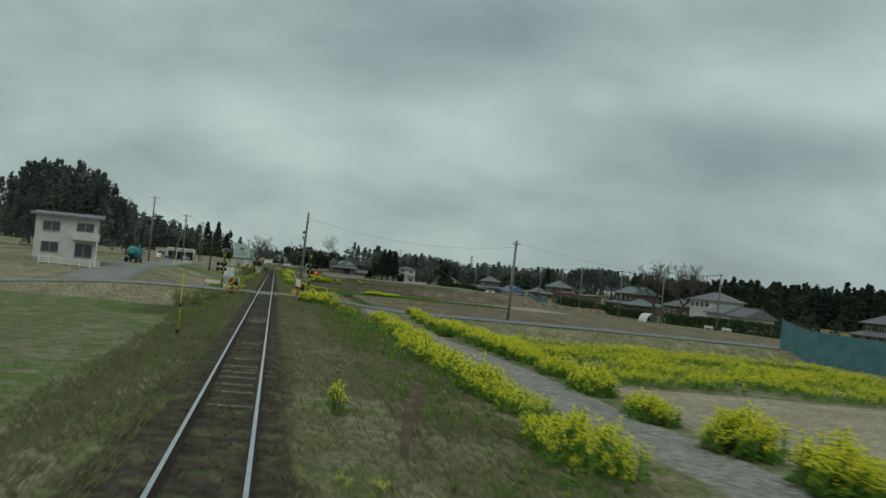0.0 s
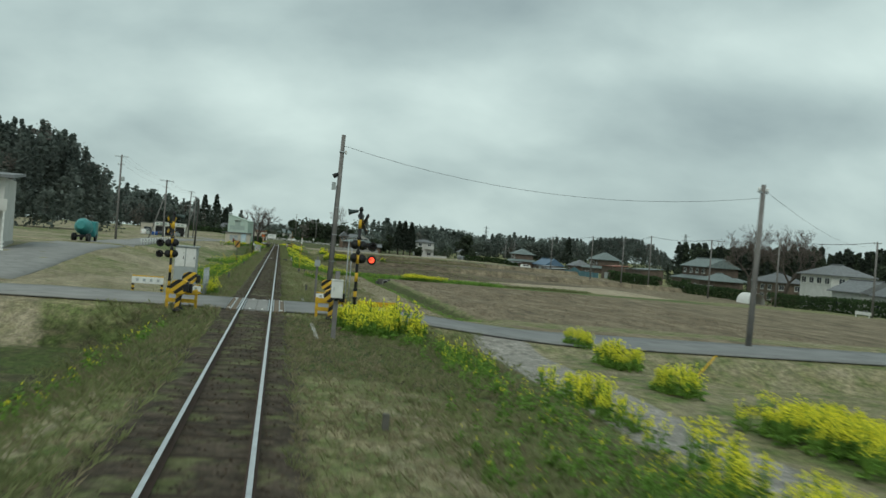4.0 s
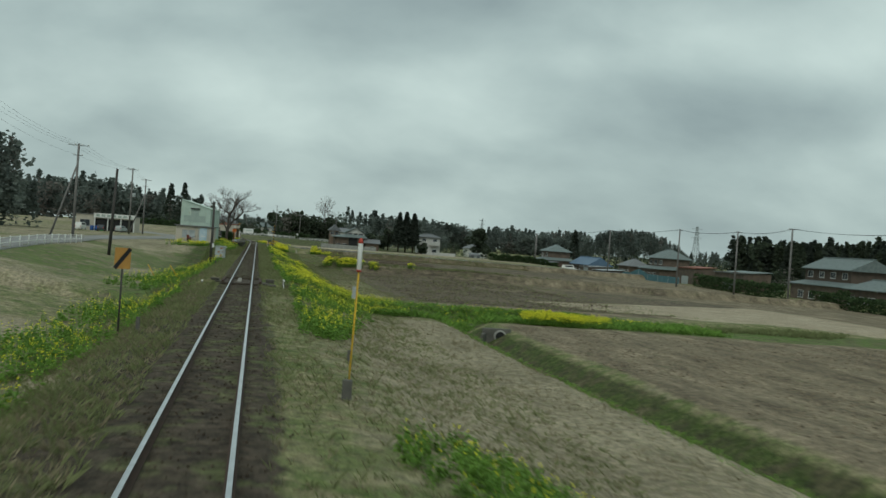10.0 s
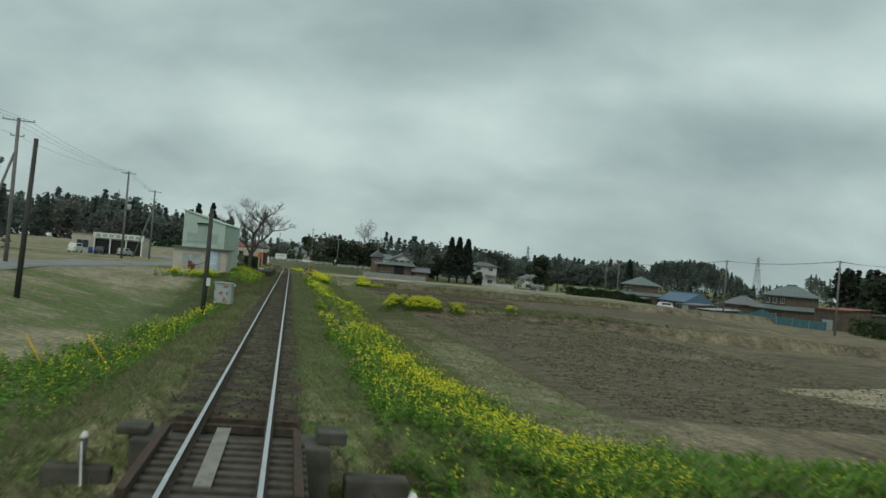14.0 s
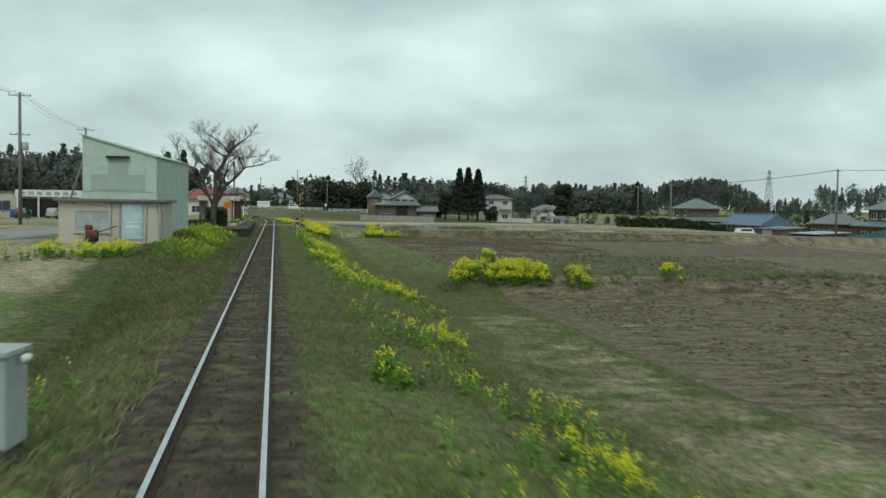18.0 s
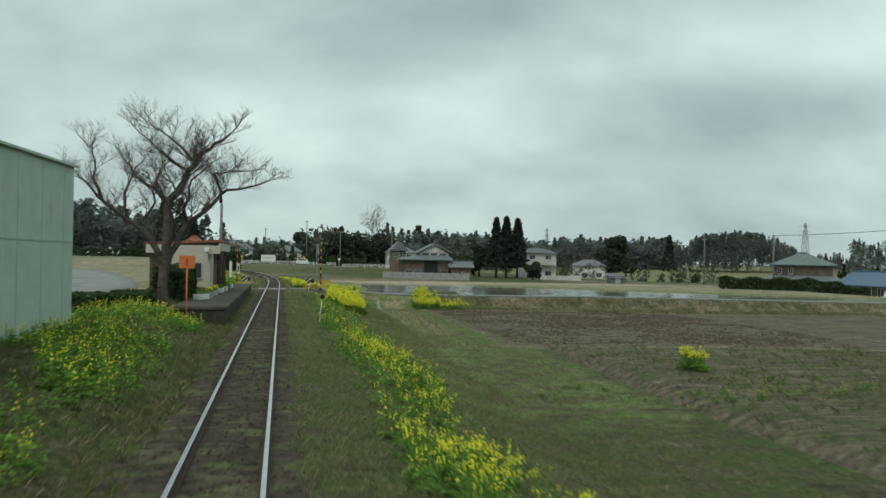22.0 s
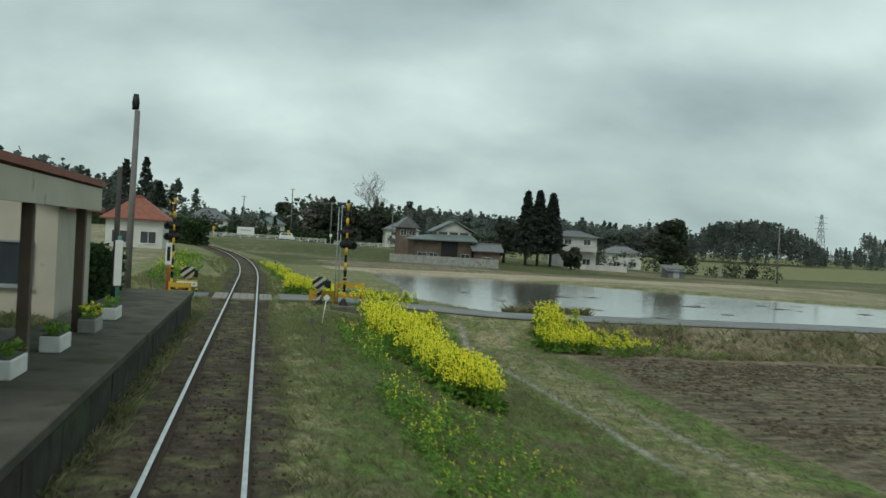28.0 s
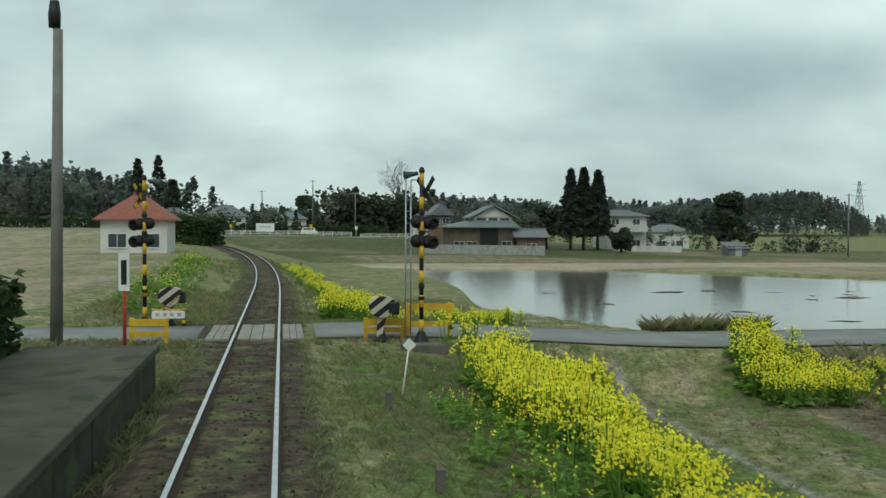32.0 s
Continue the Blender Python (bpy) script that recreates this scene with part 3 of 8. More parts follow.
    out["dry"] = np.maximum(out["dry"], F(5, 400, 392, 520, 8) * (0.1 + 0.32 * smooth01(-0.3, 0.3, bumps(x, y, 25.0, 9.0))))
    out["lush"] = np.maximum(out["lush"], 0.8 * F(-70, -5.2, 12, 78, 1.5) + 0.3 * F(-19, -2.0, 96, 250, 2.0) + 0.35 * F(-8, -2.0, 165, 240, 2.0))
    out["dry"] = np.maximum(out["dry"], F(-5.0, -1.8, 8, 40, 1.0) * 0.6)
    out["dry"] = np.maximum(out["dry"], (1 - 0.85 * F(-70, -5.2, 12, 78, 1.5) - 0.1 * F(-19, -2.0, 96, 250, 2.0)) * 0.72 * smooth01(-5.5, -8, d) * (0.6 + 0.4 * smooth01(-0.3, 0.3, bumps(x, y, 9.0, 2.0))))
    out["dry"] = np.maximum(out["dry"], 0.3 * smooth01(70, 90, d))
    out["soil"] = np.maximum(out["soil"], F(14, 75, 402, 425, 3) * 0.8)
    out["soil"] = np.maximum(out["soil"], F(6, 190, 398, 475, 4) * (0.3 + 0.3 * smooth01(-0.2, 0.3, bumps(x, y, 18.0, 2.0))))
    out["dry"] = np.maximum(out["dry"], 0.6 * F(24, 150, 330, 400, 4) * (1 - pond_mask(x, y)))
    out["dry"] = np.maximum(out["dry"], 0.3 * F(8.9, 11.6, 290, 318.5, 0.7))
    out["lush"] = out["lush"] * (1 - 0.5 * F(9.0, 11.2, 290, 318.5, 0.6))
    out["mud"] = F(12.4, 60, 186, 246, 0.5) * (0.35 + 0.5 * smooth01(-0.2, 0.5, bumps(x, y, 14.0, 5.0) + 0.35)) + 0.7 * F(12.2, 22, 194, 210, 0.5) * smooth01(0.0, 0.5, n + 0.3)
    out["mud"] = np.maximum(out["mud"], F(12.6, 70, 284, 315.5) * 0.95)
    out["mud"] = np.maximum(out["mud"], 0.95 * np.exp(-np.square((d - 14.9) / 0.6)) * smooth01(254, 258, y) * (1 - smooth01(285, 287, y)))
    out["mud"] = np.maximum(out["mud"], 0.55 * F(14.5, 60, 252, 284))
    out["mud"] = out["mud"] * (1 - parcel)
    out["tan"] = out["tan"] * (1 - 0.5 * (out["mud"] > 0.5))
    return out


def axis(spans):
    pts = []
    for a, b, s in spans:
        pts += list(np.arange(a, b, s))
    return np.array(sorted(set(np.round(pts, 3))))


gx = axis([(-2200, -400, 200), (-400, -120, 40), (-120, -30, 6), (-30, -10, 1.5), (-10, 22, 0.5), (22, 60, 1.5), (60, 140, 5), (140, 400, 26), (400, 2601, 220)])
gy = axis([(-300, -20, 20), (-20, 0, 5), (0, 350, 0.8), (350, 430, 2.0), (430, 700, 10), (700, 1200, 50), (1200, 3001, 200)])
GX, GY = np.meshgrid(gx, gy)
GZ = land(GX, GY)
g_verts = np.stack([GX, GY, GZ], -1).reshape(-1, 3)
nx, ny = len(gx), len(gy)
idx = np.arange(nx * ny).reshape(ny, nx)
g_faces = np.stack([idx[:-1, :-1], idx[:-1, 1:], idx[1:, 1:], idx[1:, :-1]], -1).reshape(-1, 4)
g_mesh = stuff_mesh("ground", g_verts.tolist(), g_faces.tolist(), [M_GROUND], smooth=True)
for key, val in land_use(GX, GY).items():
    at = g_mesh.attributes.new(key, "FLOAT", "POINT")
    at.data.foreach_set("value", val.reshape(-1).astype(np.float32))
tagged(new("ground", g_mesh), "grassy farmland with bare and stubble fields", "ground", kind="structure")


def on(x, y, dz=0.0):
    return Vector((x, y, float(land(x, y)) + dz))


# pond water
bm = bmesh.new()
bm.faces.new([bm.verts.new(p) for p in ((6, 323.9, WATER_Z), (70, 323.9, WATER_Z), (70, 340, WATER_Z), (40, 380, WATER_Z), (6, 380, WATER_Z))])
tagged(part("water", bm, M_WATER), "flooded paddy mirroring a grey sky", "water", kind="structure")
bm = bmesh.new()
bm.faces.new([bm.verts.new(p) for p in ((-40, STREAM - 6.5, -2.4), (14, STREAM + 2.4, -2.4), (14, STREAM + 6, -2.4), (-40, STREAM + 1, -2.4))])
tagged(part("water", bm, M_WATER), "shallow brook in a grassy ditch", "water", kind="structure")

# roads
def road_sheet(name, pts, half, mat, label, lift=0.03):
    """A road as a strip over the land along pts."""
    bm = bmesh.new()
    rows = []
    for i, p in enumerate(pts):
        a, b = Vector(pts[max(i - 1, 0)]), Vector(pts[min(i + 1, len(pts) - 1)])
        w = (b - a).normalized()
        side = Vector((-w.y, w.x))
        rows.append([bm.verts.new(on(p[0] + side.x * s * half, p[1] + side.y * s * half, lift)) for s in (-1, -0.5, 0, 0.5, 1)])
    for lo, hi in zip(rows, rows[1:]):
        for k in range(4):
            f = bm.faces.new((lo[k], lo[k + 1], hi[k + 1], hi[k]))
            f.smooth = True
    bmesh.ops.recalc_face_normals(bm, faces=bm.faces[:])
    bmesh.ops.solidify(bm, geom=bm.faces[:], thickness=0.05)
    return tagged(part(name, bm, mat), label, "road", kind="structure")
road_sheet("road", [(x, ROAD_ONE) for x in np.arange(1.08, 90, 1.5)], 2.9, M_ASPHALT, "grey asphalt lane running into the fields")
road_sheet("road", [(-x, ROAD_ONE) for x in np.arange(1.08, 60, 1.5)], 2.9, M_ROAD_PALE, "grey asphalt lane up to the level crossing")
road_sheet("road", [(x, ROAD_TWO) for x in np.arange(1.5, 110, 1.5)], 1.7, M_ASPHALT, "narrow asphalt lane beside the flooded paddy")
road_sheet("road", [(-x, ROAD_TWO) for x in np.arange(1.5, 40, 1.5)], 1.7, M_ASPHALT, "narrow asphalt lane to the station")
road_sheet("road", [(-20 - 0.02 * (y - 150), y) for y in np.arange(110, 226, 4)] + [(-21.6 + (y - 226) * 0.17, y) for y in np.arange(230, 287, 4)] + [(-11.4 - (y - 286) * 0.06 - 0.0012 * (y - 286) ** 2, y) for y in np.arange(290, 406, 5)], 3.4, M_ROAD_PALE, "grey asphalt road beside the green building")
road_sheet("road", [(x, 508) for x in np.arange(-60, 62, 6)], 3.0, M_ASPHALT, "far asphalt road with a white guard fence")

# ---- railway ----
ys = list(np.arange(-30, 335, 25.0)) + list(np.arange(335, 470, 5.0))
for s, nm in ((-1, "rail"), (1, "rail")):
    prof = [(-0.07, -0.153), (0.07, -0.153), (0.07, -0.14), (0.012, -0.12), (0.012, -0.045), (0.033, -0.03), (0.033, -0.004), (0.027, 0.0), (-0.027, 0.0), (-0.033, -0.004), (-0.033, -0.03), (-0.012, -0.045), (-0.012, -0.12), (-0.07, -0.14)]
    bm = bmesh.new()
    rings = []
    for y in ys:
        c = float(track_x(y))
        rings.append([bm.verts.new((c + s * 0.565 + px, y, pz)) for px, pz in prof])
    for lo, hi in zip(rings, rings[1:]):
        for k in range(len(prof)):
            f = bm.faces.new((lo[k], lo[(k + 1) % len(prof)], hi[(k + 1) % len(prof)], hi[k]))
            f.material_index = 1 if k in (6, 7, 8) else 0
    bmesh.ops.recalc_face_normals(bm, faces=bm.faces[:])
    tagged(part(nm, bm, [M_RAIL_SIDE, M_RAIL_TOP]), "rusty steel rail with a bright worn head", "rail", "rails of the track", "structure")


# ---- trees ----
def quad_cloud(rng, centers, size, flat=0.5):
    """Leaf clumps: one ragged bent quad pair for each centre; verts, faces."""
    c = np.array(centers, float)
    n = len(c)
    u = rng.normal(size=(n, 3))
    u /= np.linalg.norm(u, axis=1)[:, None]
    v = rng.normal(size=(n, 3))
    v -= u * (u * v).sum(1)[:, None]
    v /= np.linalg.norm(v, axis=1)[:, None]
    u[:, 2] *= flat
    w = np.cross(u, v)
    s = (size * rng.uniform(0.6, 1.4, n))[:, None]
    P = np.stack([c - u * s, c + v * s * 0.7 + w * s * 0.3, c + u * s, c - v * s * 0.7 + w * s * 0.3], 1)
    P += rng.normal(size=P.shape) * s[:, None] * 0.18
    V = P.reshape(-1, 3)
    k = np.arange(n)[:, None] * 4
    return V, np.concatenate([k + np.array([0, 1, 2]), k + np.array([0, 2, 3])], 1).reshape(-1, 3)


def conifer_points(rng, h, r, n, low=0.1, tip=0.04):
    t = rng.uniform(0, 1, n) ** 0.8
    a = rng.uniform(0, 2 * np.pi, n)
    lay = 1 + 0.18 * np.sin(t * 38 + 2 * np.cos(a * 3))
    rad = r * ((1 - t) ** 0.85 + tip) * lay * np.sqrt(rng.uniform(0.35, 1.1, n))
    return np.stack([rad * np.cos(a), rad * np.sin(a), h * (low + (1 - low) * t) - 0.15 * rad], 1)


def crown_points(rng, h, r, n, low=0.3, lobes=9):
    out = []
    for i in range(lobes):
        a, q = rng.uniform(0, 2 * np.pi), r * rng.uniform(0.15, 0.72)
        c = np.array([q * np.cos(a), q * np.sin(a), h * rng.uniform(low + 0.12, 0.86)])
        p = rng.normal(size=(n // lobes, 3))
        p /= np.linalg.norm(p, axis=1)[:, None]
        out.append(c + p * (r * rng.uniform(0.28, 0.46)) * np.array([1, 1, 0.8]) * rng.uniform(0.75, 1.05, (len(p), 1)))
    return np.concatenate(out)


# haze put into these colours too, paler and greyer than near twigs and cedars
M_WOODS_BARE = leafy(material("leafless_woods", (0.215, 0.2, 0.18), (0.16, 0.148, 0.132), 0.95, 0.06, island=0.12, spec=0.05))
M_CEDAR_HAZED = leafy(material("hazed_cedar_woods", (0.155, 0.182, 0.16), (0.122, 0.145, 0.13), 0.95, 0.06, island=0.12, spec=0.05), 0.5)


def one_tree(rng, h, con, per, slim=1.0):
    """Leaf clumps of one far tree and its material slot: 0 evergreen, 1 leafless, 2 cedar."""
    if con:
        pts = conifer_points(rng, h, h * rng.uniform(0.14, 0.2) * slim, per, 0.0, 0.06)
        return quad_cloud(rng, pts, h * 0.055), 2 if rng.random() < 0.6 else 0
    bare = rng.random() < 0.22
    pts = crown_points(rng, h, h * rng.uniform(0.32, 0.48), per, 0.0, 16)
    pts = pts + rng.normal(size=pts.shape) * h * 0.035
    return quad_cloud(rng, pts, h * (0.04 if bare else 0.056)), 1 if bare else 0


def plant(name, trees, label, near=False):
    """Joins far trees, each (verts, faces, slot), into one object."""
    off, FF = 0, []
    for V, Fc, k in trees:
        FF.append(Fc + off)
        off += len(V)
    # far belts take the hazed colours, near belts the plain leaf ones
    me = stuff_mesh(name, np.concatenate([t[0] for t in trees]).tolist(), np.concatenate(FF).tolist(), [M_LEAF, M_WOODS_BARE, M_CEDAR] if near else [M_WOODS_HAZED, M_WOODS_BARE, M_CEDAR_HAZED], np.concatenate([np.full(len(t[1]), t[2]) for t in trees]).astype(np.int32).tolist())
    tagged(new(name, me), label, "woods", kind="stuff")


def woods(name, line, count, depth, h0, h1, conifer, seed, mat, label, rise=0.0, per=80):
    """A belt of trees along a line in plan, up to depth metres behind it; the ground lifts by rise at the back."""
    rng = np.random.default_rng(seed)
    trees = []
    line = np.array(line, float)
    seg = np.diff(line, axis=0)
    L = np.linalg.norm(seg, axis=1)
    for i in range(count):
        k = rng.choice(len(L), p=L / L.sum())
        w = seg[k] / L[k]
        back = rng.random() ** 1.2
        p = line[k] + seg[k] * rng.random() + np.array([-w[1], w[0]]) * depth * back
        swell = float(wave(p[0], p[1], 9.0, seed) + 0.6 * wave(p[0], p[1], 23.0, seed + 2.0))
        h = rng.uniform(h0, h1) * (0.9 + 0.16 * swell)
        con = rng.random() < conifer + 0.3 * float(wave(p[0], p[1], 15.0, seed + 4.0))
        (V, Fc), slot = one_tree(rng, h, con, int(per * 2.4))
        trees.append((V + np.array([p[0], p[1], float(land(p[0], p[1])) + rise * back - 0.5]), Fc, slot))
    plant(name, trees, label, mat is not M_WOODS_HAZED)


woods("woods", [(-170, 560), (-60, 590), (-18, 640)], 300, 70, 14, 20, 0.6, 1, M_WOODS_HAZED, "dark mixed woods behind the station", 5)
woods("woods", [(-40, 700), (60, 690), (125, 720)], 340, 60, 8.5, 12.0, 0.45, 2, M_WOODS_HAZED, "dark evergreen woods behind the houses", 1.5)
woods("woods", [(105, 830), (190, 915)], 210, 60, 17, 22, 0.4, 3, M_WOODS_HAZED, "dark mixed woods across the valley", 5)
woods("woods", [(165, 850), (236, 800)], 190, 50, 16, 20.5, 0.4, 13, M_WOODS_HAZED, "rounded evergreens across the valley", 3)
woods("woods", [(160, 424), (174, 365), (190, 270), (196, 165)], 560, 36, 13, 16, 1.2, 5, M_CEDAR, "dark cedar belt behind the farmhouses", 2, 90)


def hill_woods(x, y, r, count, h0, h1, rise, seed, label, per=80):
    """Close trees over a round hill."""
    rng = np.random.default_rng(seed)
    trees = []
    for i in range(count):
        q, a = np.sqrt(rng.random()), rng.uniform(0, 2 * np.pi)
        px, py = x + r * q * np.cos(a), y + r * q * np.sin(a)
        h = rng.uniform(h0, h1) * (1 - 0.25 * q ** 4)
        (V, Fc), slot = one_tree(rng, h, rng.random() < 0.75, int(per * 1.5))
        trees.append((V + np.array([px, py, float(land(px, py)) + rise * (1 - q ** 2.5) - 0.5]), Fc, slot))
    plant("woods", trees, label)


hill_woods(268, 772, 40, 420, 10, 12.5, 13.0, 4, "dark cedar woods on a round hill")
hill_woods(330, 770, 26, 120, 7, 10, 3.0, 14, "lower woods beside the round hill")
woods("woods", [(400, 860), (560, 760), (760, 560)], 700, 110, 11, 15, 0.6, 6, M_WOODS_HAZED, "wooded hill far off", 15, 60)
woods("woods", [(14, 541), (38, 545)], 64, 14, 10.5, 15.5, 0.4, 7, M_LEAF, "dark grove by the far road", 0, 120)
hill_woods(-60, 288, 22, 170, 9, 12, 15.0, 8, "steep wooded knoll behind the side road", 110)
woods("woods", [(20, 520), (70, 500), (120, 480)], 70, 14, 3, 6, 0.2, 9, M_LEAF, "garden trees between the far houses", 0, 70)
woods("woods", [(-44, 520), (4, 516)], 60, 16, 3, 7, 0.3, 10, M_LEAF, "garden trees behind the far road", 0, 90)
woods("woods", [(112, 420), (108, 330), (112, 240), (106, 150)], 130, 14, 3, 7, 0.25, 11, M_LEAF, "garden trees between the farmhouses", 0, 70)


def leafy_tree(name, x, y, h, r, conifer, seed, mat, label, n=1500, low=0.12, size=0.4, trunk=0.3, group=""):
    rng = np.random.default_rng(seed)
    ob = thing(name, label, "tree", group, at=Matrix.Translation(on(x, y, -0.1)))
    bm = bmesh.new()
    put_tube(bm, (0, 0, 0), (0.05, 0.02, h * 0.45), trunk, trunk * 0.7, 9)
    put_tube(bm, (0.05, 0.02, h * 0.45), (0, 0, h * 0.92), trunk * 0.7, 0.04, 7)
    for i in range(7):
        a, z = rng.uniform(0, 6.28), h * rng.uniform(0.3, 0.7)
        put_tube(bm, (0, 0, z), (r * 0.6 * math.cos(a), r * 0.6 * math.sin(a), z + h * 0.1), trunk * 0.3, 0.03, 5)
    part("trunk", bm, M_BARK, ob)
    pts = conifer_points(rng, h, r, n, low) if conifer else crown_points(rng, h, r, n, low, 13)
    V, Fc = quad_cloud(rng, pts, size)
    part("crown", stuff_mesh("crown", V.tolist(), Fc.tolist(), [mat]), None, ob)
    return ob


for k, (x, h) in enumerate(((51.6, 14.4), (54.3, 14.9), (57.3, 14.6))):
    leafy_tree("cedar_tree", x, 461 + k, h, 2.5, True, 20 + k, M_CEDAR, "tall dark pointed cedar beside the white house", 1700, 0.2, 0.5, group="row of cedars")
for k, (x, y, h, r) in enumerate(((44.5, 463, 7.6, 3.2), (48.5, 466, 8.6, 3.0), (60.0, 458, 4.6, 2.2), (40.5, 468, 6.0, 2.6))):
    leafy_tree("evergreen_tree", x, y, h, r, False, 30 + k, M_LEAF, "dark rounded evergreen by the cedars", 700, 0.1, 0.5)
leafy_tree("evergreen_tree", 81.5, 460, 12.3, 4.6, False, 40, M_LEAF, "large dark spreading evergreen standing alone", 2200, 0.14, 0.5, 0.45)
leafy_tree("evergreen_tree", 9.3, 600, 13.4, 4.7, False, 41, M_LEAF, "broad dome-shaped evergreen on the skyline", 1800, 0.25, 0.5, 0.45)
leafy_tree("conifer_tree", 217.7, 752, 20.5, 4.6, True, 42, M_CEDAR, "tall pointed conifer on the skyline", 700, 0.05, 0.9)
leafy_tree("conifer_tree", 112, 202, 12.0, 3.4, True, 43, M_LEAF, "dense dark conifer beside the farm gardens", 1200, 0.02, 0.4)
for k, (x, y, h) in enumerate(((-41.0, 588, 21.5), (-34.2, 580, 22.0), (-28.0, 560, 14.0))):
    leafy_tree("cedar_tree", x, y, h, 4.2, True, 45 + k, M_CEDAR, "tall dark cedar above the station woods", 600, 0.1, 0.7, group="cedars above the station")


def bare_tree(name, x, y, h, spread, seed, label, levels=6, trunk=0.26, lean=(0, 0), first=0.26, thin=0.02):
    rng = random.Random(seed)
    ob = thing(name, label, "tree", at=Matrix.Translation(on(x, y, -0.1)))
    bm, fine = bmesh.new(), bmesh.new()

    def grow(p, w, length, r, lev):
        q = p
        steps = 2 if lev < levels - 1 else 1
        r0 = r
        for s in range(steps):
            w2 = (w + Vector((rng.uniform(-0.22, 0.22), rng.uniform(-0.22, 0.22), rng.uniform(-0.08, 0.16)))).normalized()
            q2 = q + w2 * length / steps
            put_tube(bm if lev < 3 else fine, q, q2, max(r0, thin), max(r0, thin) * 0.82, 7 if lev < 2 else 5 if lev < 4 else 3, cap=False)
            q, w, r0 = q2, w2, r0 * 0.82
            if lev < levels and lev > 0:
                side = Vector((rng.uniform(-1, 1), rng.uniform(-1, 1), rng.uniform(-0.25, 0.8))).normalized()
                grow(q, (w * 0.55 + side * 0.8).normalized(), length * rng.uniform(0.5, 0.7), r0 * 0.55, lev + 1)
        if lev < levels:
            for k in range(3 if lev == 0 else 2):
                a = rng.uniform(0, 6.28) if lev else k * 2.1 + 0.5
                side = Vector((math.cos(a) * spread, math.sin(a) * spread, 0.0))
                grow(q, (w * 0.75 + side + Vector((0, 0, 0.12))).normalized(), length * rng.uniform(0.66, 0.86), r0 * rng.uniform(0.6, 0.75), lev + 1)

    grow(Vector((0, 0, 0)), Vector((lean[0], lean[1], 1)).normalized(), h * first, trunk, 0)
    part("trunk", bm, M_BARK, ob)
    part("crown", fine, M_TWIG, ob)
    return ob


def cherry_tree(x, y, label):
    """Old spreading cherry: bent limbs as chains of points from the base, twigs along each."""
    rng = random.Random(31)
    ob = thing("cherry_tree", label, "tree", at=Matrix.Translation(on(x, y, -0.1)))
    limbs = (
        (0.30, ((0.00, 0.00, 0.00), (-0.04, 0.00, 2.05), (0.06, 0.00, 3.85), (0.08, 0.09, 4.87), (0.60, 0.09, 5.51), (0.89, 0.00, 6.22), (1.25, 0.09, 6.56), (1.49, 0.18, 7.05), (2.02, 0.27, 7.50), (2.68, 0.27, 7.95))),
        (0.10, ((0.89, 0.00, 6.22), (0.24, -0.36, 6.60), (-0.42, -0.63, 7.12), (-1.07, -0.81, 7.69))),
        (0.10, ((1.25, 0.09, 6.56), (0.77, 0.36, 7.05), (0.24, 0.54, 7.56), (-0.30, 0.63, 7.97), (-0.89, 0.63, 8.36))),
        (0.13, ((0.08, 0.09, 4.87), (-0.42, 0.27, 5.23), (-0.95, 0.54, 5.58), (-1.49, 0.81, 6.00), (-2.02, 0.99, 6.73))),
        (0.18, ((-0.12, 0.00, 1.92), (-0.65, -0.27, 3.14), (-1.19, -0.45, 3.72), (-1.96, -0.72, 4.23), (-2.56, -0.90, 4.74), (-3.10, -0.99, 5.38), (-3.49, -1.08, 5.71))),
        (0.10, ((-1.79, -0.63, 4.13), (-1.75, -0.36, 5.06), (-1.43, -0.18, 5.90), (-1.13, 0.00, 6.47))),
        (0.08, ((-2.56, -0.90, 4.74), (-2.92, -1.17, 5.64), (-2.80, -1.35, 6.41), (-3.04, -1.44, 6.92))),
        (0.13, ((-0.12, 0.09, 2.18), (-0.77, 0.72, 3.46), (-1.07, 1.26, 4.10), (-0.71, 1.71, 4.87), (-0.77, 2.07, 5.77), (-0.48, 2.34, 6.47))),
        (0.19, ((0.04, 0.00, 1.92), (0.48, 0.18, 2.95), (0.89, 0.27, 3.85), (1.61, 0.45, 4.42), (2.14, 0.63, 5.00), (2.56, 0.72, 5.45), (3.39, 0.81, 5.58), (4.23, 0.81, 5.83))),
        (0.10, ((2.26, 0.63, 5.15), (2.20, 0.81, 5.64), (1.96, 0.99, 6.22), (2.56, 1.17, 6.31), (3.51, 1.26, 6.38))),
        (0.12, ((0.89, 0.27, 3.85), (0.77, -0.36, 4.49), (1.07, -0.90, 5.06), (1.19, -1.35, 5.71), (1.85, -1.62, 6.28))),
        (0.10, ((0.12, -0.09, 2.82), (0.42, -0.90, 3.85), (0.24, -1.53, 4.62), (-0.18, -1.98, 5.51), (0.06, -2.25, 6.28))))
    twigs = bmesh.new()

    def twig(p, w, length, r, lev):
        q = p
        for k in range(2):
            w2 = (w + Vector((rng.uniform(-0.3, 0.3), rng.uniform(-0.3, 0.3), rng.uniform(-0.05, 0.2)))).normalized()
            q2 = q + w2 * length * 0.5
            put_tube(twigs, q, q2, r, r * 0.75, 4 if lev < 2 else 3, cap=False)
            q, w, r = q2, w2, r * 0.75
            if lev < 4:
                for j in range(2 if lev > 1 else 3):
                    side = Vector((rng.uniform(-1, 1), rng.uniform(-1, 1), rng.uniform(-0.3, 0.7))).normalized()
                    twig(q, (w * 0.7 + side * 0.7).normalized(), length * rng.uniform(0.5, 0.72), r * 0.72, lev + 1)

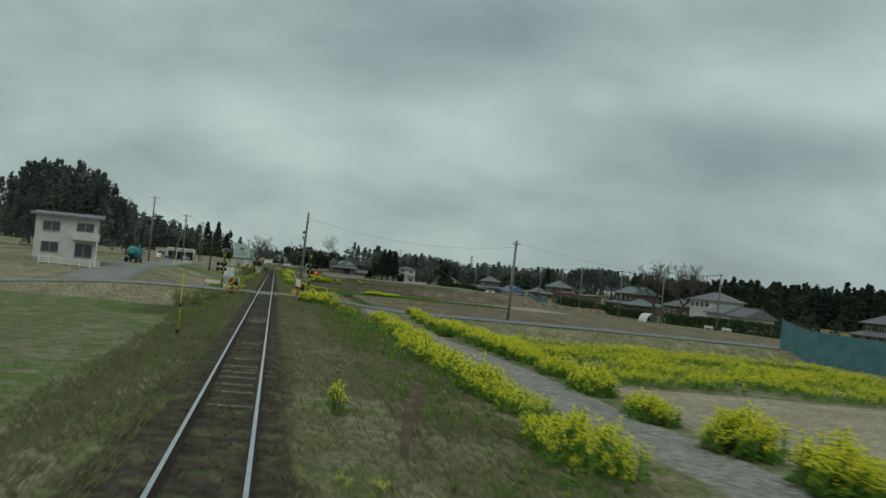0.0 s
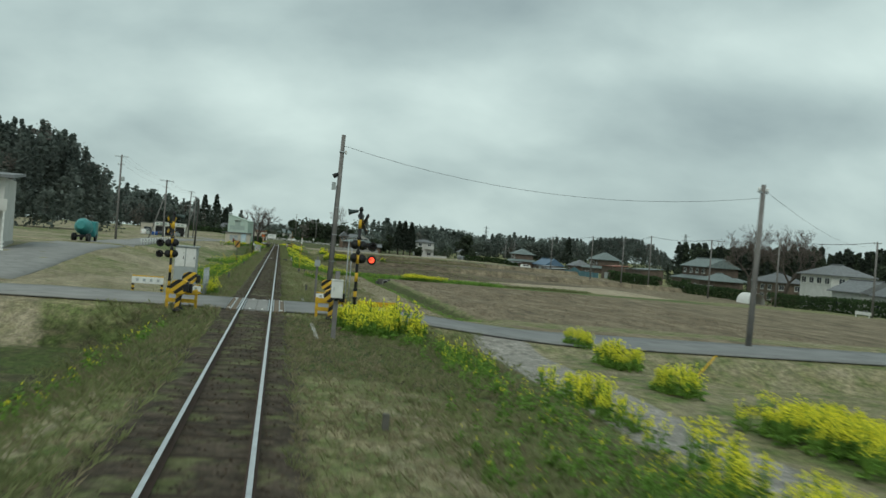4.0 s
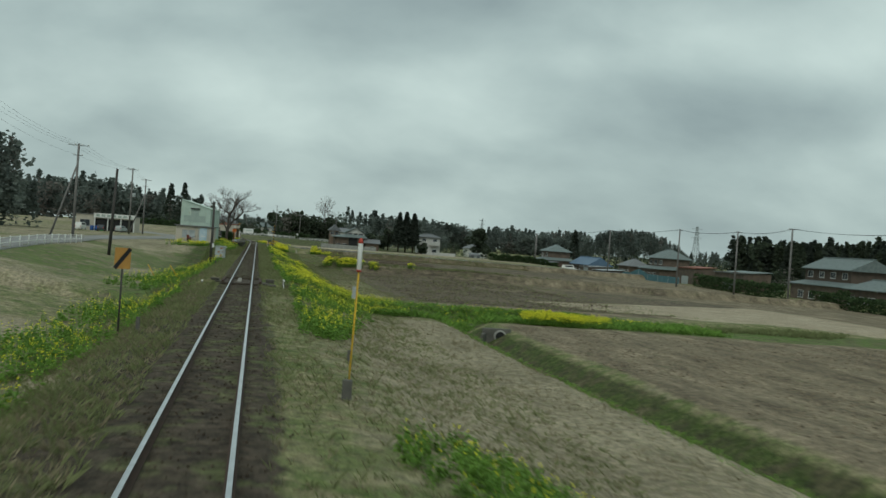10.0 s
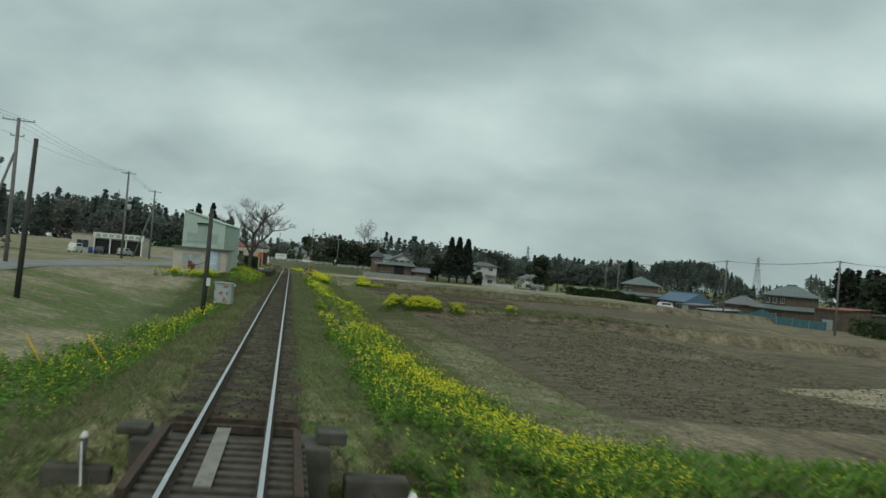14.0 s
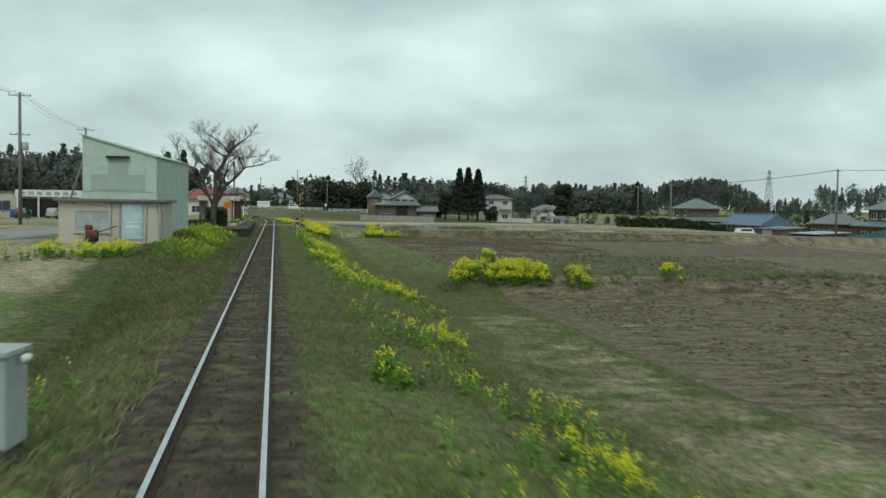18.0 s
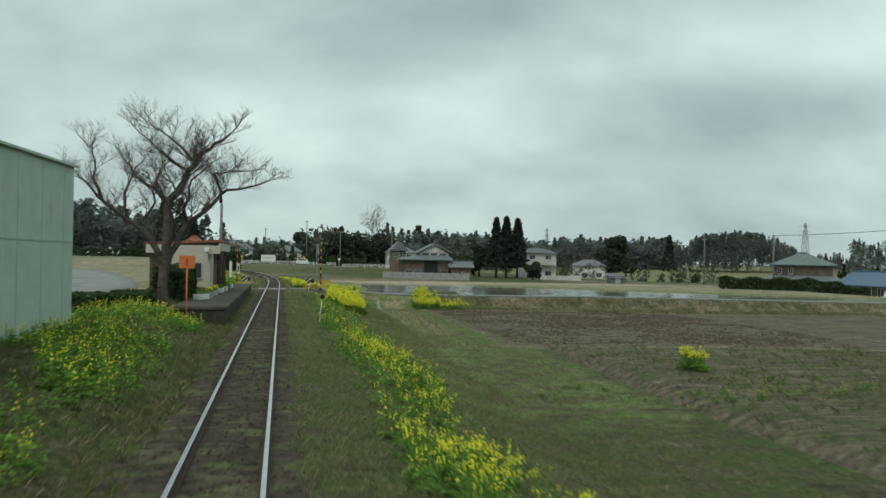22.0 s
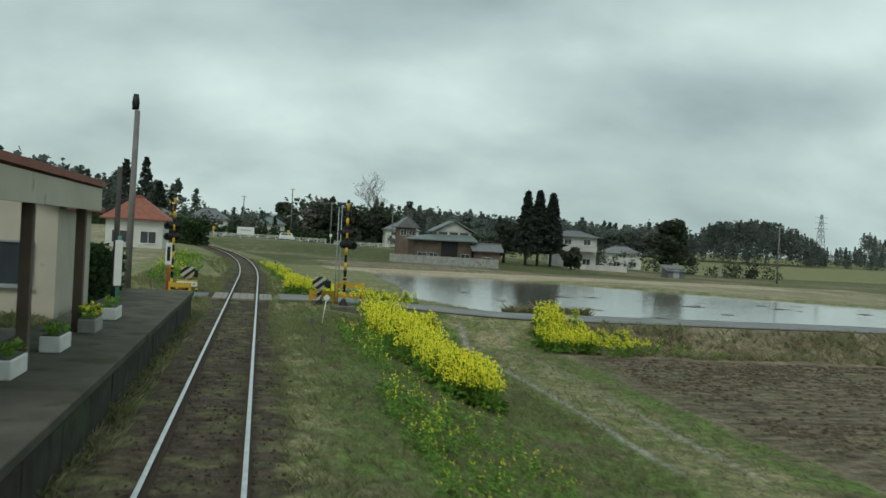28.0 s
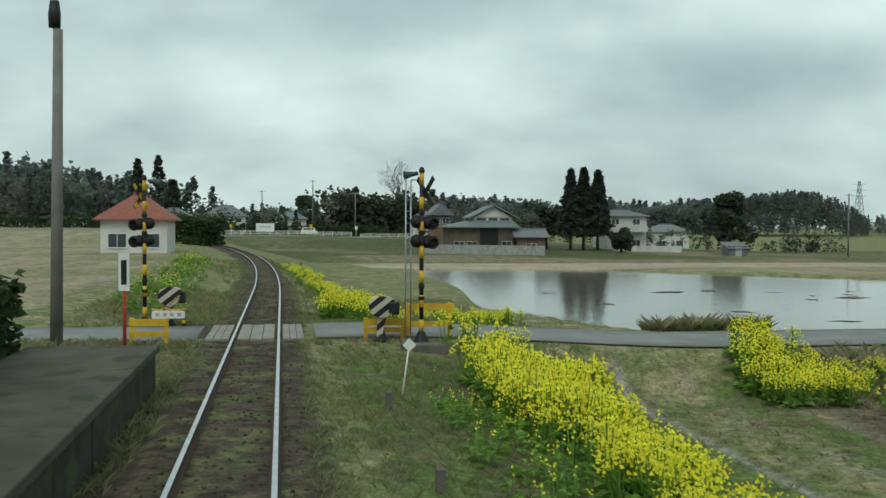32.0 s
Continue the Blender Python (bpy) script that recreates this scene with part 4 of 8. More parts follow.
    for r, chain in limbs:
        bm = bmesh.new()
        n = len(chain) - 1
        for k, (a, b) in enumerate(zip(chain, chain[1:])):
            a, b = Vector(a), Vector(b)
            r0, r1 = 0.8 * r * (1 - 0.8 * k / n), 0.8 * r * (1 - 0.8 * (k + 1) / n)
            mid = a.lerp(b, 0.5) + Vector((rng.uniform(-0.1, 0.1), rng.uniform(-0.1, 0.1), rng.uniform(-0.06, 0.06)))
            put_tube(bm, a, mid, r0, (r0 + r1) / 2, 9, cap=False)
            put_tube(bm, mid, b, (r0 + r1) / 2, r1, 9, cap=False)
            if b.z > 4.0:
                for p in (a.lerp(b, 0.25), mid, b):
                    side = Vector((rng.uniform(-1, 1), rng.uniform(-1, 1), rng.uniform(-0.1, 0.8))).normalized()
                    twig(p, ((b - a).normalized() * 0.5 + side * 0.8).normalized(), rng.uniform(0.6, 0.95), max(r1 * 0.4, 0.02), 1)
        twig(b, (b - a).normalized(), 0.8, max(r1, 0.022), 1)
        part("trunk" if r > 0.2 else "limb", bm, M_BARK, ob)
    part("twig_crown", twigs, M_TWIG, ob)["kind"] = "stuff"
    return ob


cherry_tree(-4.35, 279.2, "leafless old cherry tree with spreading limbs by the platform")
bare_tree("bare_tree", 91, 218.4, 18, 0.5, 8, "tall leafless tree behind the farmhouses", 6, 0.5, first=0.26)
bare_tree("bare_tree", 95, 213, 17, 0.5, 9, "tall leafless tree behind the farmhouses", 6, 0.45, first=0.26)
bare_tree("bare_tree", 31, 548, 22, 0.4, 12, "leafless tree rising from the far grove", 5, 0.4, first=0.3)
# ---- level crossing equipment ----
def striped_post(ob, h, r, band=0.3, name="post"):
    shaft = part(name, tube((0, 0, 0), (0, 0, h), r, None, 14), M_BLACK, ob)
    n = int(h / band)
    for i in range(1, n, 2):
        part("yellow_band", tube((0, 0, i * h / n), (0, 0, (i + 1) * h / n), r + 0.003, None, 14), M_YELLOW, shaft)


M_LAMP_ON = material("lit_red_lens", (0.9, 0.08, 0.03), (0.8, 0.05, 0.02), 0.3)
pn = M_LAMP_ON.node_tree.nodes["Principled BSDF"]
pn.inputs["Emission Color"].default_value, pn.inputs["Emission Strength"].default_value = (1.0, 0.07, 0.03, 1), 2.2
M_LAMP_OFF = material("dark_lens", (0.03, 0.02, 0.02), None, 0.25)
M_HORN = material("green_grey_horn", (0.05, 0.075, 0.07), (0.035, 0.055, 0.052), 0.55, 4.0)
M_TEAL = material("teal_green_paint", (0.10, 0.30, 0.24), (0.08, 0.24, 0.19), 0.55, 4.0)


def signal_lamp(ob, x, z, face, lit):
    """A round lamp with backing disc and hood that looks along face (+1: back down the line)."""
    m = Matrix.Translation((x, 0, z)) @ Matrix.Rotation(radians(90 * face), 4, "X")
    lamp = part("signal_lamp", lathe([(0.04, -0.13), (0.08, -0.12), (0.09, -0.04), (0.165, -0.02), (0.17, 0.0), (0.155, 0.006)], 18, m), M_BLACK, ob)
    part("lens", lathe([(0.10, 0.007), (0.10, 0.02), (0.06, 0.035)], 16, m), M_LAMP_ON if lit else M_LAMP_OFF, lamp, "glowing red lens" if lit else "")
    bm = bmesh.new()
    for k in range(9):
        a0, a1 = radians(10 + 160 * k / 9), radians(10 + 160 * (k + 1) / 9)
        s = -face
        vs = [m @ Vector((0.115 * math.cos(a), 0.115 * math.sin(a) * -s, z2)) for a, z2 in ((a0, 0.0), (a1, 0.0), (a1, 0.2), (a0, 0.2))]
        bm.faces.new([bm.verts.new(v) for v in vs])
    bmesh.ops.remove_doubles(bm, verts=bm.verts[:], dist=1e-4)
    bmesh.ops.solidify(bm, geom=bm.faces[:], thickness=0.006)
    part("hood", bm, M_BLACK, lamp)


def warning_post(x, y, h, lit, side, label, reach=0.5):
    """Banded crossing post with horn, crossed boards and lamp pairs on the side away from the track."""
    z = float(land(x, y)) - 0.05
    ob = thing("warning_post", label, "crossing signal", "crossing signals", at=Matrix.Translation((x, y, z)))
    striped_post(ob, h, 0.055)
    part("base", lathe([(0.22, 0.0), (0.21, 0.05), (0.1, 0.28), (0.07, 0.32)], 14), M_BLACK, ob)
    part("cap", lathe([(0.075, h), (0.075, h + 0.05), (0.05, h + 0.12), (0.03, h + 0.14)], 12), M_BLACK, ob)
    m = Matrix.Translation((-side * 0.1, -0.02, h - 0.02)) @ Matrix.Rotation(radians(-side * 100), 4, "Y")
    part("horn", lathe([(0.05, 0.0), (0.055, 0.1), (0.075, 0.22), (0.11, 0.34), (0.12, 0.36), (0.1, 0.35), (0.03, 0.2)], 14, m), M_HORN, ob, "grey-green horn")
    cb = None
    for k, a in enumerate((45, -45)):
        bm = bmesh.new()
        put_box(bm, -0.011, 0.011, -0.47, 0.47, -0.065, 0.065)
        for i in range(5):
            put_box(bm, 0.012, 0.015, -0.47 + i * 0.188, -0.47 + i * 0.188 + (0.188 if i % 2 == 0 else 0.0001), -0.064, 0.064, 1)
        bm.transform(Matrix.Translation((side * (0.08 + 0.03 * k), 0, h - 0.47)) @ Matrix.Rotation(radians(25 * side), 4, "Z") @ Matrix.Rotation(radians(a), 4, "X"))
        part("cross_board", bm, [M_BLACK, M_YELLOW], ob)
    for zz, on_ in ((h - 1.27, False), (h - 1.75, lit)):
        part("lamp_arm", tube((-0.22 * side, 0, zz + 0.02), (reach * side, -0.02, zz + 0.02), 0.022, None, 8), M_BLACK, ob)
        signal_lamp(ob, reach * side, zz, 1, on_)
        signal_lamp(ob, -0.12 * side, zz + 0.04, -1, False)
        signal_lamp(ob, 0.14 * side, zz + 0.02, -1, False)
    for zz in (h - 1.05, h - 1.55, h - 2.9, h - 3.2):
        part("clamp", lathe([(0.075, zz), (0.08, zz + 0.03), (0.08, zz + 0.07), (0.075, zz + 0.1)], 12), M_BLACK, ob)
    return ob


def conduit_frame(x, y, h, label):
    ob = thing("conduit_frame", label, "conduit", at=Matrix.Translation(on(x, y, -0.05)))
    for dx in (0.0, 0.13):
        part("pipe", tube((dx, 0, 0), (dx, 0, h), 0.02, None, 8), M_GALV, ob)
    for k in range(int(h / 0.3)):
        part("rung", tube((0, 0, 0.3 + k * 0.3), (0.13, 0, 0.3 + k * 0.3), 0.008, None, 6), M_GALV, ob)
    part("hoop", tube((0.13, 0, h), (0.42, 0.0, h + 0.02), 0.02, None, 8), M_GALV, ob)
    return ob


def barrier(x, y, arm_way, arm_len, label, pale=None):
    """Barrier machine: a drum with slanting stripes on a foot, its pole lowered along arm_way (+1 or -1 in y)."""
    z = float(land(x, y))
    ob = thing("barrier_machine", label, "barrier", "crossing barriers", at=Matrix.Translation((x, y, z)))
    part("foot", lathe([(0.2, 0.0), (0.2, 0.03), (0.09, 0.2), (0.08, 0.45)], 12), M_BLACK, ob)
    def striped(outline, depth, y0):
        bm = bmesh.new()
        lo = [bm.verts.new((px, y0, pz)) for px, pz in outline]
        hi = [bm.verts.new((px, y0 + depth, pz)) for px, pz in outline]
        bm.faces.new(lo)
        bm.faces.new(hi[::-1])
        for k in range(len(outline)):
            bm.faces.new((lo[k], hi[k], hi[(k + 1) % len(outline)], lo[(k + 1) % len(outline)]))
        slant = Vector((0.62, 0, -0.78))
        for k in range(-8, 9):
            bmesh.ops.bisect_plane(bm, geom=bm.verts[:] + bm.edges[:] + bm.faces[:], plane_co=slant * 0.13 * k + Vector((0, 0, 0.84)), plane_no=slant)
        for f in bm.faces:
            f.material_index = int(math.floor((f.calc_center_median() - Vector((0, 0, 0.84))).dot(slant) / 0.13)) % 2
        bmesh.ops.recalc_face_normals(bm, faces=bm.faces[:])
        return bm

    part("cover", striped(((-0.32, 0.88), (-0.27, 0.70), (-0.10, 0.60), (0.16, 0.62), (0.28, 0.80), (0.32, 1.02), (0.20, 1.10), (-0.05, 1.12), (-0.24, 1.05)), 0.34, -0.19), [M_BLACK, pale or M_YELLOW], ob)
    part("column", striped(((-0.10, 0.61), (-0.12, 0.08), (0.02, 0.18), (0.12, 0.61)), 0.14, -0.1), [M_BLACK, pale or M_YELLOW], ob)
    arm = bmesh.new()
    n = 12
    for i in range(n):
        a, b = arm_len * i / n, arm_len * (i + 1) / n
        put_tube(arm, (0.24, arm_way * (0.1 + a), 0.86 - 0.03 * a), (0.24, arm_way * (0.1 + b), 0.86 - 0.03 * b), 0.026 - 0.001 * i, None, 8, i % 2)
    part("arm", arm, [M_YELLOW, M_BLACK], ob, "yellow and black barrier pole, lowered")
    part("counterweight", box(0.16, 0.34, -arm_way * 0.34 - 0.1, -arm_way * 0.34 + 0.1, 0.72, 0.98, 0.02), M_BLACK, ob)
    part("motor_box", box(0.26, 0.44, -0.16, 0.16, 0.66, 0.98, 0.02), M_BLACK, ob)
    return ob


def guard_frame(x, y, w, h, along, label):
    z = float(land(x, y))
    ob = thing("guard_fence", label, "fence", "yellow guard frames", at=Matrix.Translation((x, y, z - 0.05)) @ Matrix.Rotation(radians(along), 4, "Z"))
    for dx in (0, w):
        part("post", box(dx - 0.05, dx + 0.05, -0.05, 0.05, 0, h, 0.01), M_YELLOW, ob)
    part("rail", box(-0.06, w + 0.06, -0.065, -0.052, h - 0.2, h - 0.02, 0.003), M_YELLOW, ob)
    part("rail", box(-0.06, w + 0.06, -0.065, -0.052, h * 0.35, h * 0.35 + 0.14, 0.003), M_YELLOW, ob)
    return ob


def name_board(x, y, w, h, z, label):
    ob = thing("name_board", label, "sign", at=Matrix.Translation((x, y, float(land(x, y)))))
    for dx in (-w * 0.46, w * 0.46):
        leg = part("leg", box(dx - 0.05, dx + 0.05, -0.03, 0.03, -0.05, z + h + 0.06, 0.008), M_YELLOW, ob)
        for q in range(3):
            part("black_band", box(dx - 0.053, dx + 0.053, -0.033, 0.033, 0.02 + q * 0.19, 0.11 + q * 0.19), M_BLACK, leg)
    part("top_bar", box(-w * 0.46 + 0.05, w * 0.46 - 0.05, -0.025, 0.025, z + h + 0.005, z + h + 0.05), M_YELLOW, ob)
    part("board", box(-w / 2, w / 2, -0.05, -0.031, z, z + h, 0.004), M_WHITE, ob)
    for k in range(4):
        c = -w * 0.33 + k * w * 0.22
        part("mark", box(c - 0.055, c + 0.055, -0.054, -0.0505, z + h * 0.28, z + h * 0.72), M_GREY, ob)
    return ob


# first crossing
warning_post(3.5, 80.1, 4.15, True, 1, "black and yellow banded crossing post, lower lamp glowing red")
warning_post(-3.9, 88.8, 4.1, False, -1, "black and yellow banded crossing post beside a grey cabinet")
conduit_frame(3.18, 80.6, 3.0, "thin galvanised conduit frame beside the crossing post")
barrier(2.72, 80.5, 1, 5.4, "striped barrier machine with its pole across the lane")
barrier(2.95, 88.1, -1, 5.4, "striped barrier machine under the leaning pole")
barrier(-2.65, 80.5, 1, 5.4, "striped barrier machine with its pole across the lane")
barrier(-3.0, 88.3, -1, 5.4, "striped barrier machine in front of the grey cabinet")
guard_frame(2.2, 80.95, 1.0, 0.75, 0, "yellow steel guard frame beside the barrier machine")
guard_frame(3.75, 81.0, 1.3, 0.75, 0, "yellow steel guard frame at the lane's edge")
guard_frame(-3.1, 80.95, 1.0, 0.75, 0, "yellow steel guard frame beside the barrier machine")
name_board(3.05, 87.75, 1.25, 0.24, 0.22, "white crossing name board with dark marks")
name_board(-3.1, 87.95, 1.25, 0.24, 0.22, "white crossing name board with dark marks")
name_board(-4.7, 88.0, 1.3, 0.28, 0.5, "white board on yellow and black legs")

ob = thing("lineside_box", "white steel lineside box on a concrete post", "junction box", at=Matrix.Translation(on(2.5, 74.75, -0.1)))
zt = 1.55 - ob.matrix_basis.translation.z
part("post", box(-0.07, 0.07, -0.06, 0.06, 0, zt + 0.28, 0.01), M_POLE, ob)
part("bracket", box(-0.06, 0.06, -0.1, -0.061, zt - 0.62, zt - 0.5), M_BLACK, ob)
body = part("body", box(-0.17, 0.17, -0.3, -0.062, zt - 0.52, zt, 0.012), M_WHITE, ob)
part("lid", box(-0.185, 0.185, -0.32, -0.05, zt, zt + 0.025, 0.006), M_WHITE, ob)
part("handle", box(-0.11, -0.085, -0.315, -0.3, zt - 0.3, zt - 0.2, 0.003), M_GREY, body)

ob = thing("lineside_box", "small grey lineside box on a concrete post", "junction box", at=Matrix.Translation(on(2.54, 91.5, -0.1)))
zt = 1.75 - ob.matrix_basis.translation.z
part("post", box(-0.05, 0.05, -0.05, 0.05, 0, zt + 0.16, 0.008), M_POLE, ob)
part("body", box(-0.13, 0.13, -0.14, -0.052, zt - 0.3, zt, 0.01), M_GREY, ob)
part("strap", box(-0.06, 0.06, -0.05, 0.062, zt - 0.36, zt - 0.33, 0.004), M_BLACK, ob)

# relay cabinet, railing and white box left of the line
ob = thing("relay_cabinet", "tall grey-green relay cabinet with pale doors", "cabinet", at=Matrix.Translation((-3.5, 91.6, float(land(-3.5, 91.6)) - 0.05)))
part("plinth", box(-0.6, 0.6, -0.45, 0.45, 0, 0.75, 0.02), M_CONC, ob)
part("body", box(-0.5, 0.5, -0.35, 0.35, 0.75, 2.85, 0.015), M_GREY, ob)
part("roof", box(-0.56, 0.56, -0.42, 0.42, 2.85, 2.92, 0.01), M_GREY, ob)
for x0, x1 in ((-0.47, -0.04), (0.0, 0.44)):
    d = part("door", box(x0, x1, -0.372, -0.352, 1.95, 2.8, 0.006), M_WHITE, ob, "pale panel")
    part("handle", box(x1 - 0.08, x1 - 0.05, -0.385, -0.373, 2.3, 2.42), M_BLACK, d)
part("door", box(-0.47, 0.44, -0.372, -0.352, 0.85, 1.92, 0.006), M_GREY, ob)
ob = thing("stair_railing", "galvanised stair railing up to the cabinet", "railing", at=Matrix.Translation((-2.55, 90.2, float(land(-2.55, 90.2)) - 0.05)))
for k in range(5):
    part("post", tube((0.02 * k, 0.45 * k, 0), (0.02 * k, 0.45 * k, 1.45), 0.024, None, 8), M_GALV, ob)
for zz in (0.75, 1.1, 1.45):
    part("rail", tube((0, -0.05, zz), (0.09, 1.85, zz), 0.022, None, 8), M_GALV, ob)
for k in range(4):
    part("tread", box(-0.6, -0.03, 0.1 + 0.42 * k, 0.45 + 0.42 * k, 0.16 + 0.15 * k, 0.19 + 0.15 * k), M_GALV, ob)
ob = thing("lineside_box", "low white box beside the crossing post", "junction box", at=Matrix.Translation(on(-4.6, 89.6, -0.05)))
part("body", box(-0.3, 0.3, -0.2, 0.2, 0.55, 1.15, 0.015), M_WHITE, ob)
part("leg", box(-0.2, -0.14, -0.05, 0.05, 0, 0.55), M_GREY, ob)
part("leg", box(0.14, 0.2, -0.05, 0.05, 0, 0.55), M_GREY, ob)

# crossing panels between and beside the rails
def crossing_panels(y0, y1, cross, planks, label, mat):
    ob = thing("crossing_deck", label, "crossing deck", kind="structure", at=Matrix.Translation((0, 0, 0)))
    for x0, x1 in cross:
        n = planks
        w = (x1 - x0) / n
        for k in range(n):
            part("panel", box(x0 + k * w + 0.006, x0 + (k + 1) * w - 0.006, y0, y1, -0.16, -0.012 - 0.006 * (k % 2), 0.012), mat, ob)
    return ob


M_TIMBER = material("crossing_timber", (0.20, 0.155, 0.11), (0.12, 0.095, 0.07), 0.95, 5.0, spots=(0.08, 0.065, 0.05))
crossing_panels(81.55, 87.25, ((-0.44, 0.44),), 2, "grey asphalt infill between the rails", M_ROAD_PALE)
crossing_panels(81.3, 87.45, ((-1.06, -0.68), (0.68, 1.06)), 2, "worn brown timber planks beside the rails", M_TIMBER)
for x in (-1.09, -0.88, -0.65, -0.47, 0.47, 0.65, 0.88, 1.09):
    tagged(part("trim", box(x - 0.022, x + 0.022, 81.28, 87.47, -0.03, -0.002), M_GALV), "worn steel edge strip of the crossing", "trim", kind="structure")
for x in (-0.95, -0.2, 0.25, 0.95):
    for y in (81.75, 87.05):
        ob = thing("road_stud", "small white road stud set in the crossing", "road stud", "road studs of the crossing", at=Matrix.Translation((x, y, -0.016)))
        part("dome", lathe([(0.06, 0.0), (0.055, 0.015), (0.03, 0.026)], 10), M_WHITE, ob)
crossing_panels(319.5, 322.9, ((-1.25, -0.66), (-0.46, 0.46), (0.66, 1.2)), 3, "pale timber planks of the narrow crossing", M_PLATE)

# ---- poles and wires ----
def pole(x, y, top, r=0.13, lean=(0, 0), arms=(), label="grey concrete utility pole", mat=None, steps=True, group="utility poles"):
    z = float(land(x, y)) - 0.2
    ob = thing("utility_pole", label, "utility pole", group, at=Matrix.Translation((x, y, z)))
    h = top - z
    part("shaft", tube((0, 0, 0), (lean[0] * h, lean[1] * h, h), r * 1.1, r * 0.8, 14), mat or M_POLE, ob)
    for k, (zz, half, turn) in enumerate(arms):
        m = Matrix.Translation((lean[0] * (h - zz), lean[1] * (h - zz), h - zz)) @ Matrix.Rotation(radians(turn), 4, "Z")
        bm = box(-half, half, -0.045, 0.045, -0.045, 0.045)
        bm.transform(m)
        a = part("crossarm", bm, M_GALV, ob)
        for dx in np.linspace(-half * 0.92, half * 0.92, 4 if half > 0.6 else 2):
            bm = lathe([(0.03, 0.045), (0.06, 0.08), (0.045, 0.12), (0.06, 0.16), (0.03, 0.21)], 8, m @ Matrix.Translation((dx, 0, 0)))
            part("insulator", bm, M_WHITE, a)
    return ob, Vector((x + lean[0] * h, y + lean[1] * h, top))


def wire(a, b, sag, r=0.008, label="thin black overhead wire"):
    bm = bmesh.new()
    a, b = Vector(a), Vector(b)
    n = 14
    pts = [a.lerp(b, i / n) - Vector((0, 0, sag * 4 * (i / n) * (1 - i / n))) for i in range(n + 1)]
    side = (b - a).cross(Vector((0, 0, 1))).normalized()
    up = side.cross(b - a).normalized()
    rings = [[bm.verts.new(p + (side * math.cos(k * 1.2566) + up * math.sin(k * 1.2566)) * r) for k in range(5)] for p in pts]
    for lo, hi in zip(rings, rings[1:]):
        for k in range(5):
            bm.faces.new((lo[k], lo[(k + 1) % 5], hi[(k + 1) % 5], hi[k])).smooth = True
    return tagged(part("wire", bm, M_WIRE), label, "wire", "overhead wires")


pa, pa_top = pole(3.0, 88.9, 7.5, 0.112, (0.022, 0.0), (), "slightly leaning concrete pole beside the crossing", group="")
part("clamp", lathe([(0.12, 7.1), (0.13, 7.13), (0.12, 7.16)], 12, Matrix.Translation((0.16, 0, 0))), M_GALV, pa)
part("insulator", lathe([(0.03, 0), (0.06, 0.05), (0.04, 0.09), (0.055, 0.13), (0.02, 0.17)], 10, Matrix.Translation((0.33, 0, 7.05))), M_WHITE, pa)
part("floodlight", lathe([(0.1, 0.0), (0.11, 0.1), (0.06, 0.24), (0.05, 0.26)], 12, Matrix.Translation((-0.16, -0.12, 6.0)) @ Matrix.Rotation(radians(55), 4, "Y")), M_BLACK, pa, "small dark floodlight")
part("switch_box", box(-0.2, -0.02, -0.2, -0.1, 5.4, 5.75, 0.01), M_GREY, pa)
part("cable", tube((-0.1, -0.12, 0.9), (0.02, -0.12, 5.6), 0.014, None, 6), M_WIRE, pa)
for zz in (2.2, 3.4, 4.6):
    part("strap", lathe([(0.138, zz), (0.138, zz + 0.03)], 12, Matrix.Translation((0.022 * zz, 0, 0))), M_GALV, pa)
pr, pr_top = pole(22.2, 86.6, 6.8, 0.13, (0.02, 0), ((0.35, 0.35, 30),), "dark wooden-looking pole at the lane's edge", M_POLE)
wire(pa_top - Vector((-0.1, 0, 0.5)), pr_top - Vector((0, 0, 0.6)), 1.0)
wire(pr_top - Vector((0, 0, 0.2)), (80.9, 165, 7.9), 1.2)
l1, l1t = pole(-25.2, 206.5, 13.8, 0.17, (0, 0), ((0.3, 1.0, 10), (1.6, 0.5, 10)), "tall concrete utility pole with crossarms by the side road")
part("transformer", lathe([(0.25, 0), (0.28, 0.05), (0.28, 0.65), (0.2, 0.72)], 12, Matrix.Translation((0.42, 0, 9.6))), M_GREY, l1)
l2, l2t = pole(-20.9, 232.4, 11.6, 0.16, (0, 0), ((0.2, 1.2, 15), (1.4, 0.5, 15)), "tall concrete utility pole with a slanting stay by the side road")
part("stay", tube((-2.6, 0, 0.1), (-0.1, 0, 8.6), 0.12, 0.1, 10), M_POLE, l2)
l3, l3t = pole(-12.8, 205.5, 7.6, 0.14, (0.03, 0), (), "plain dark pole leaning beside the field", M_POLE_DARK)
l4, l4t = pole(-21.0, 283.8, 11.9, 0.15, (0, 0), ((0.25, 0.9, 12), (3.6, 0.8, 12)), "concrete utility pole with a transformer by the side road")
part("transformer", lathe([(0.25, 0), (0.28, 0.05), (0.28, 0.65), (0.2, 0.72)], 12, Matrix.Translation((0.42, 0, 6.6))), M_GREY, l4)
l5, l5t = pole(-23.6, 327.1, 12.1, 0.15, (0, 0), ((0.25, 1.1, 12), (1.6, 0.6, 12)), "concrete utility pole with a slanting stay near the shop")
part("stay", tube((-2.8, 0, 0.1), (-0.1, 0, 8.8), 0.12, 0.1, 10), M_POLE, l5)
l9, l9t = pole(-4.4, 318.0, 7.2, 0.13, (0.01, 0), (), "plain concrete pole behind the platform's end")
part("cap", lathe([(0.13, 7.4), (0.14, 7.7), (0.1, 8.0)], 10), M_BLACK, l9)
l6, l6t = pole(-3.45, 203.8, 4.8, 0.125, (0, 0), (), "brown pole with a small box beside the line", M_POLE_DARK)
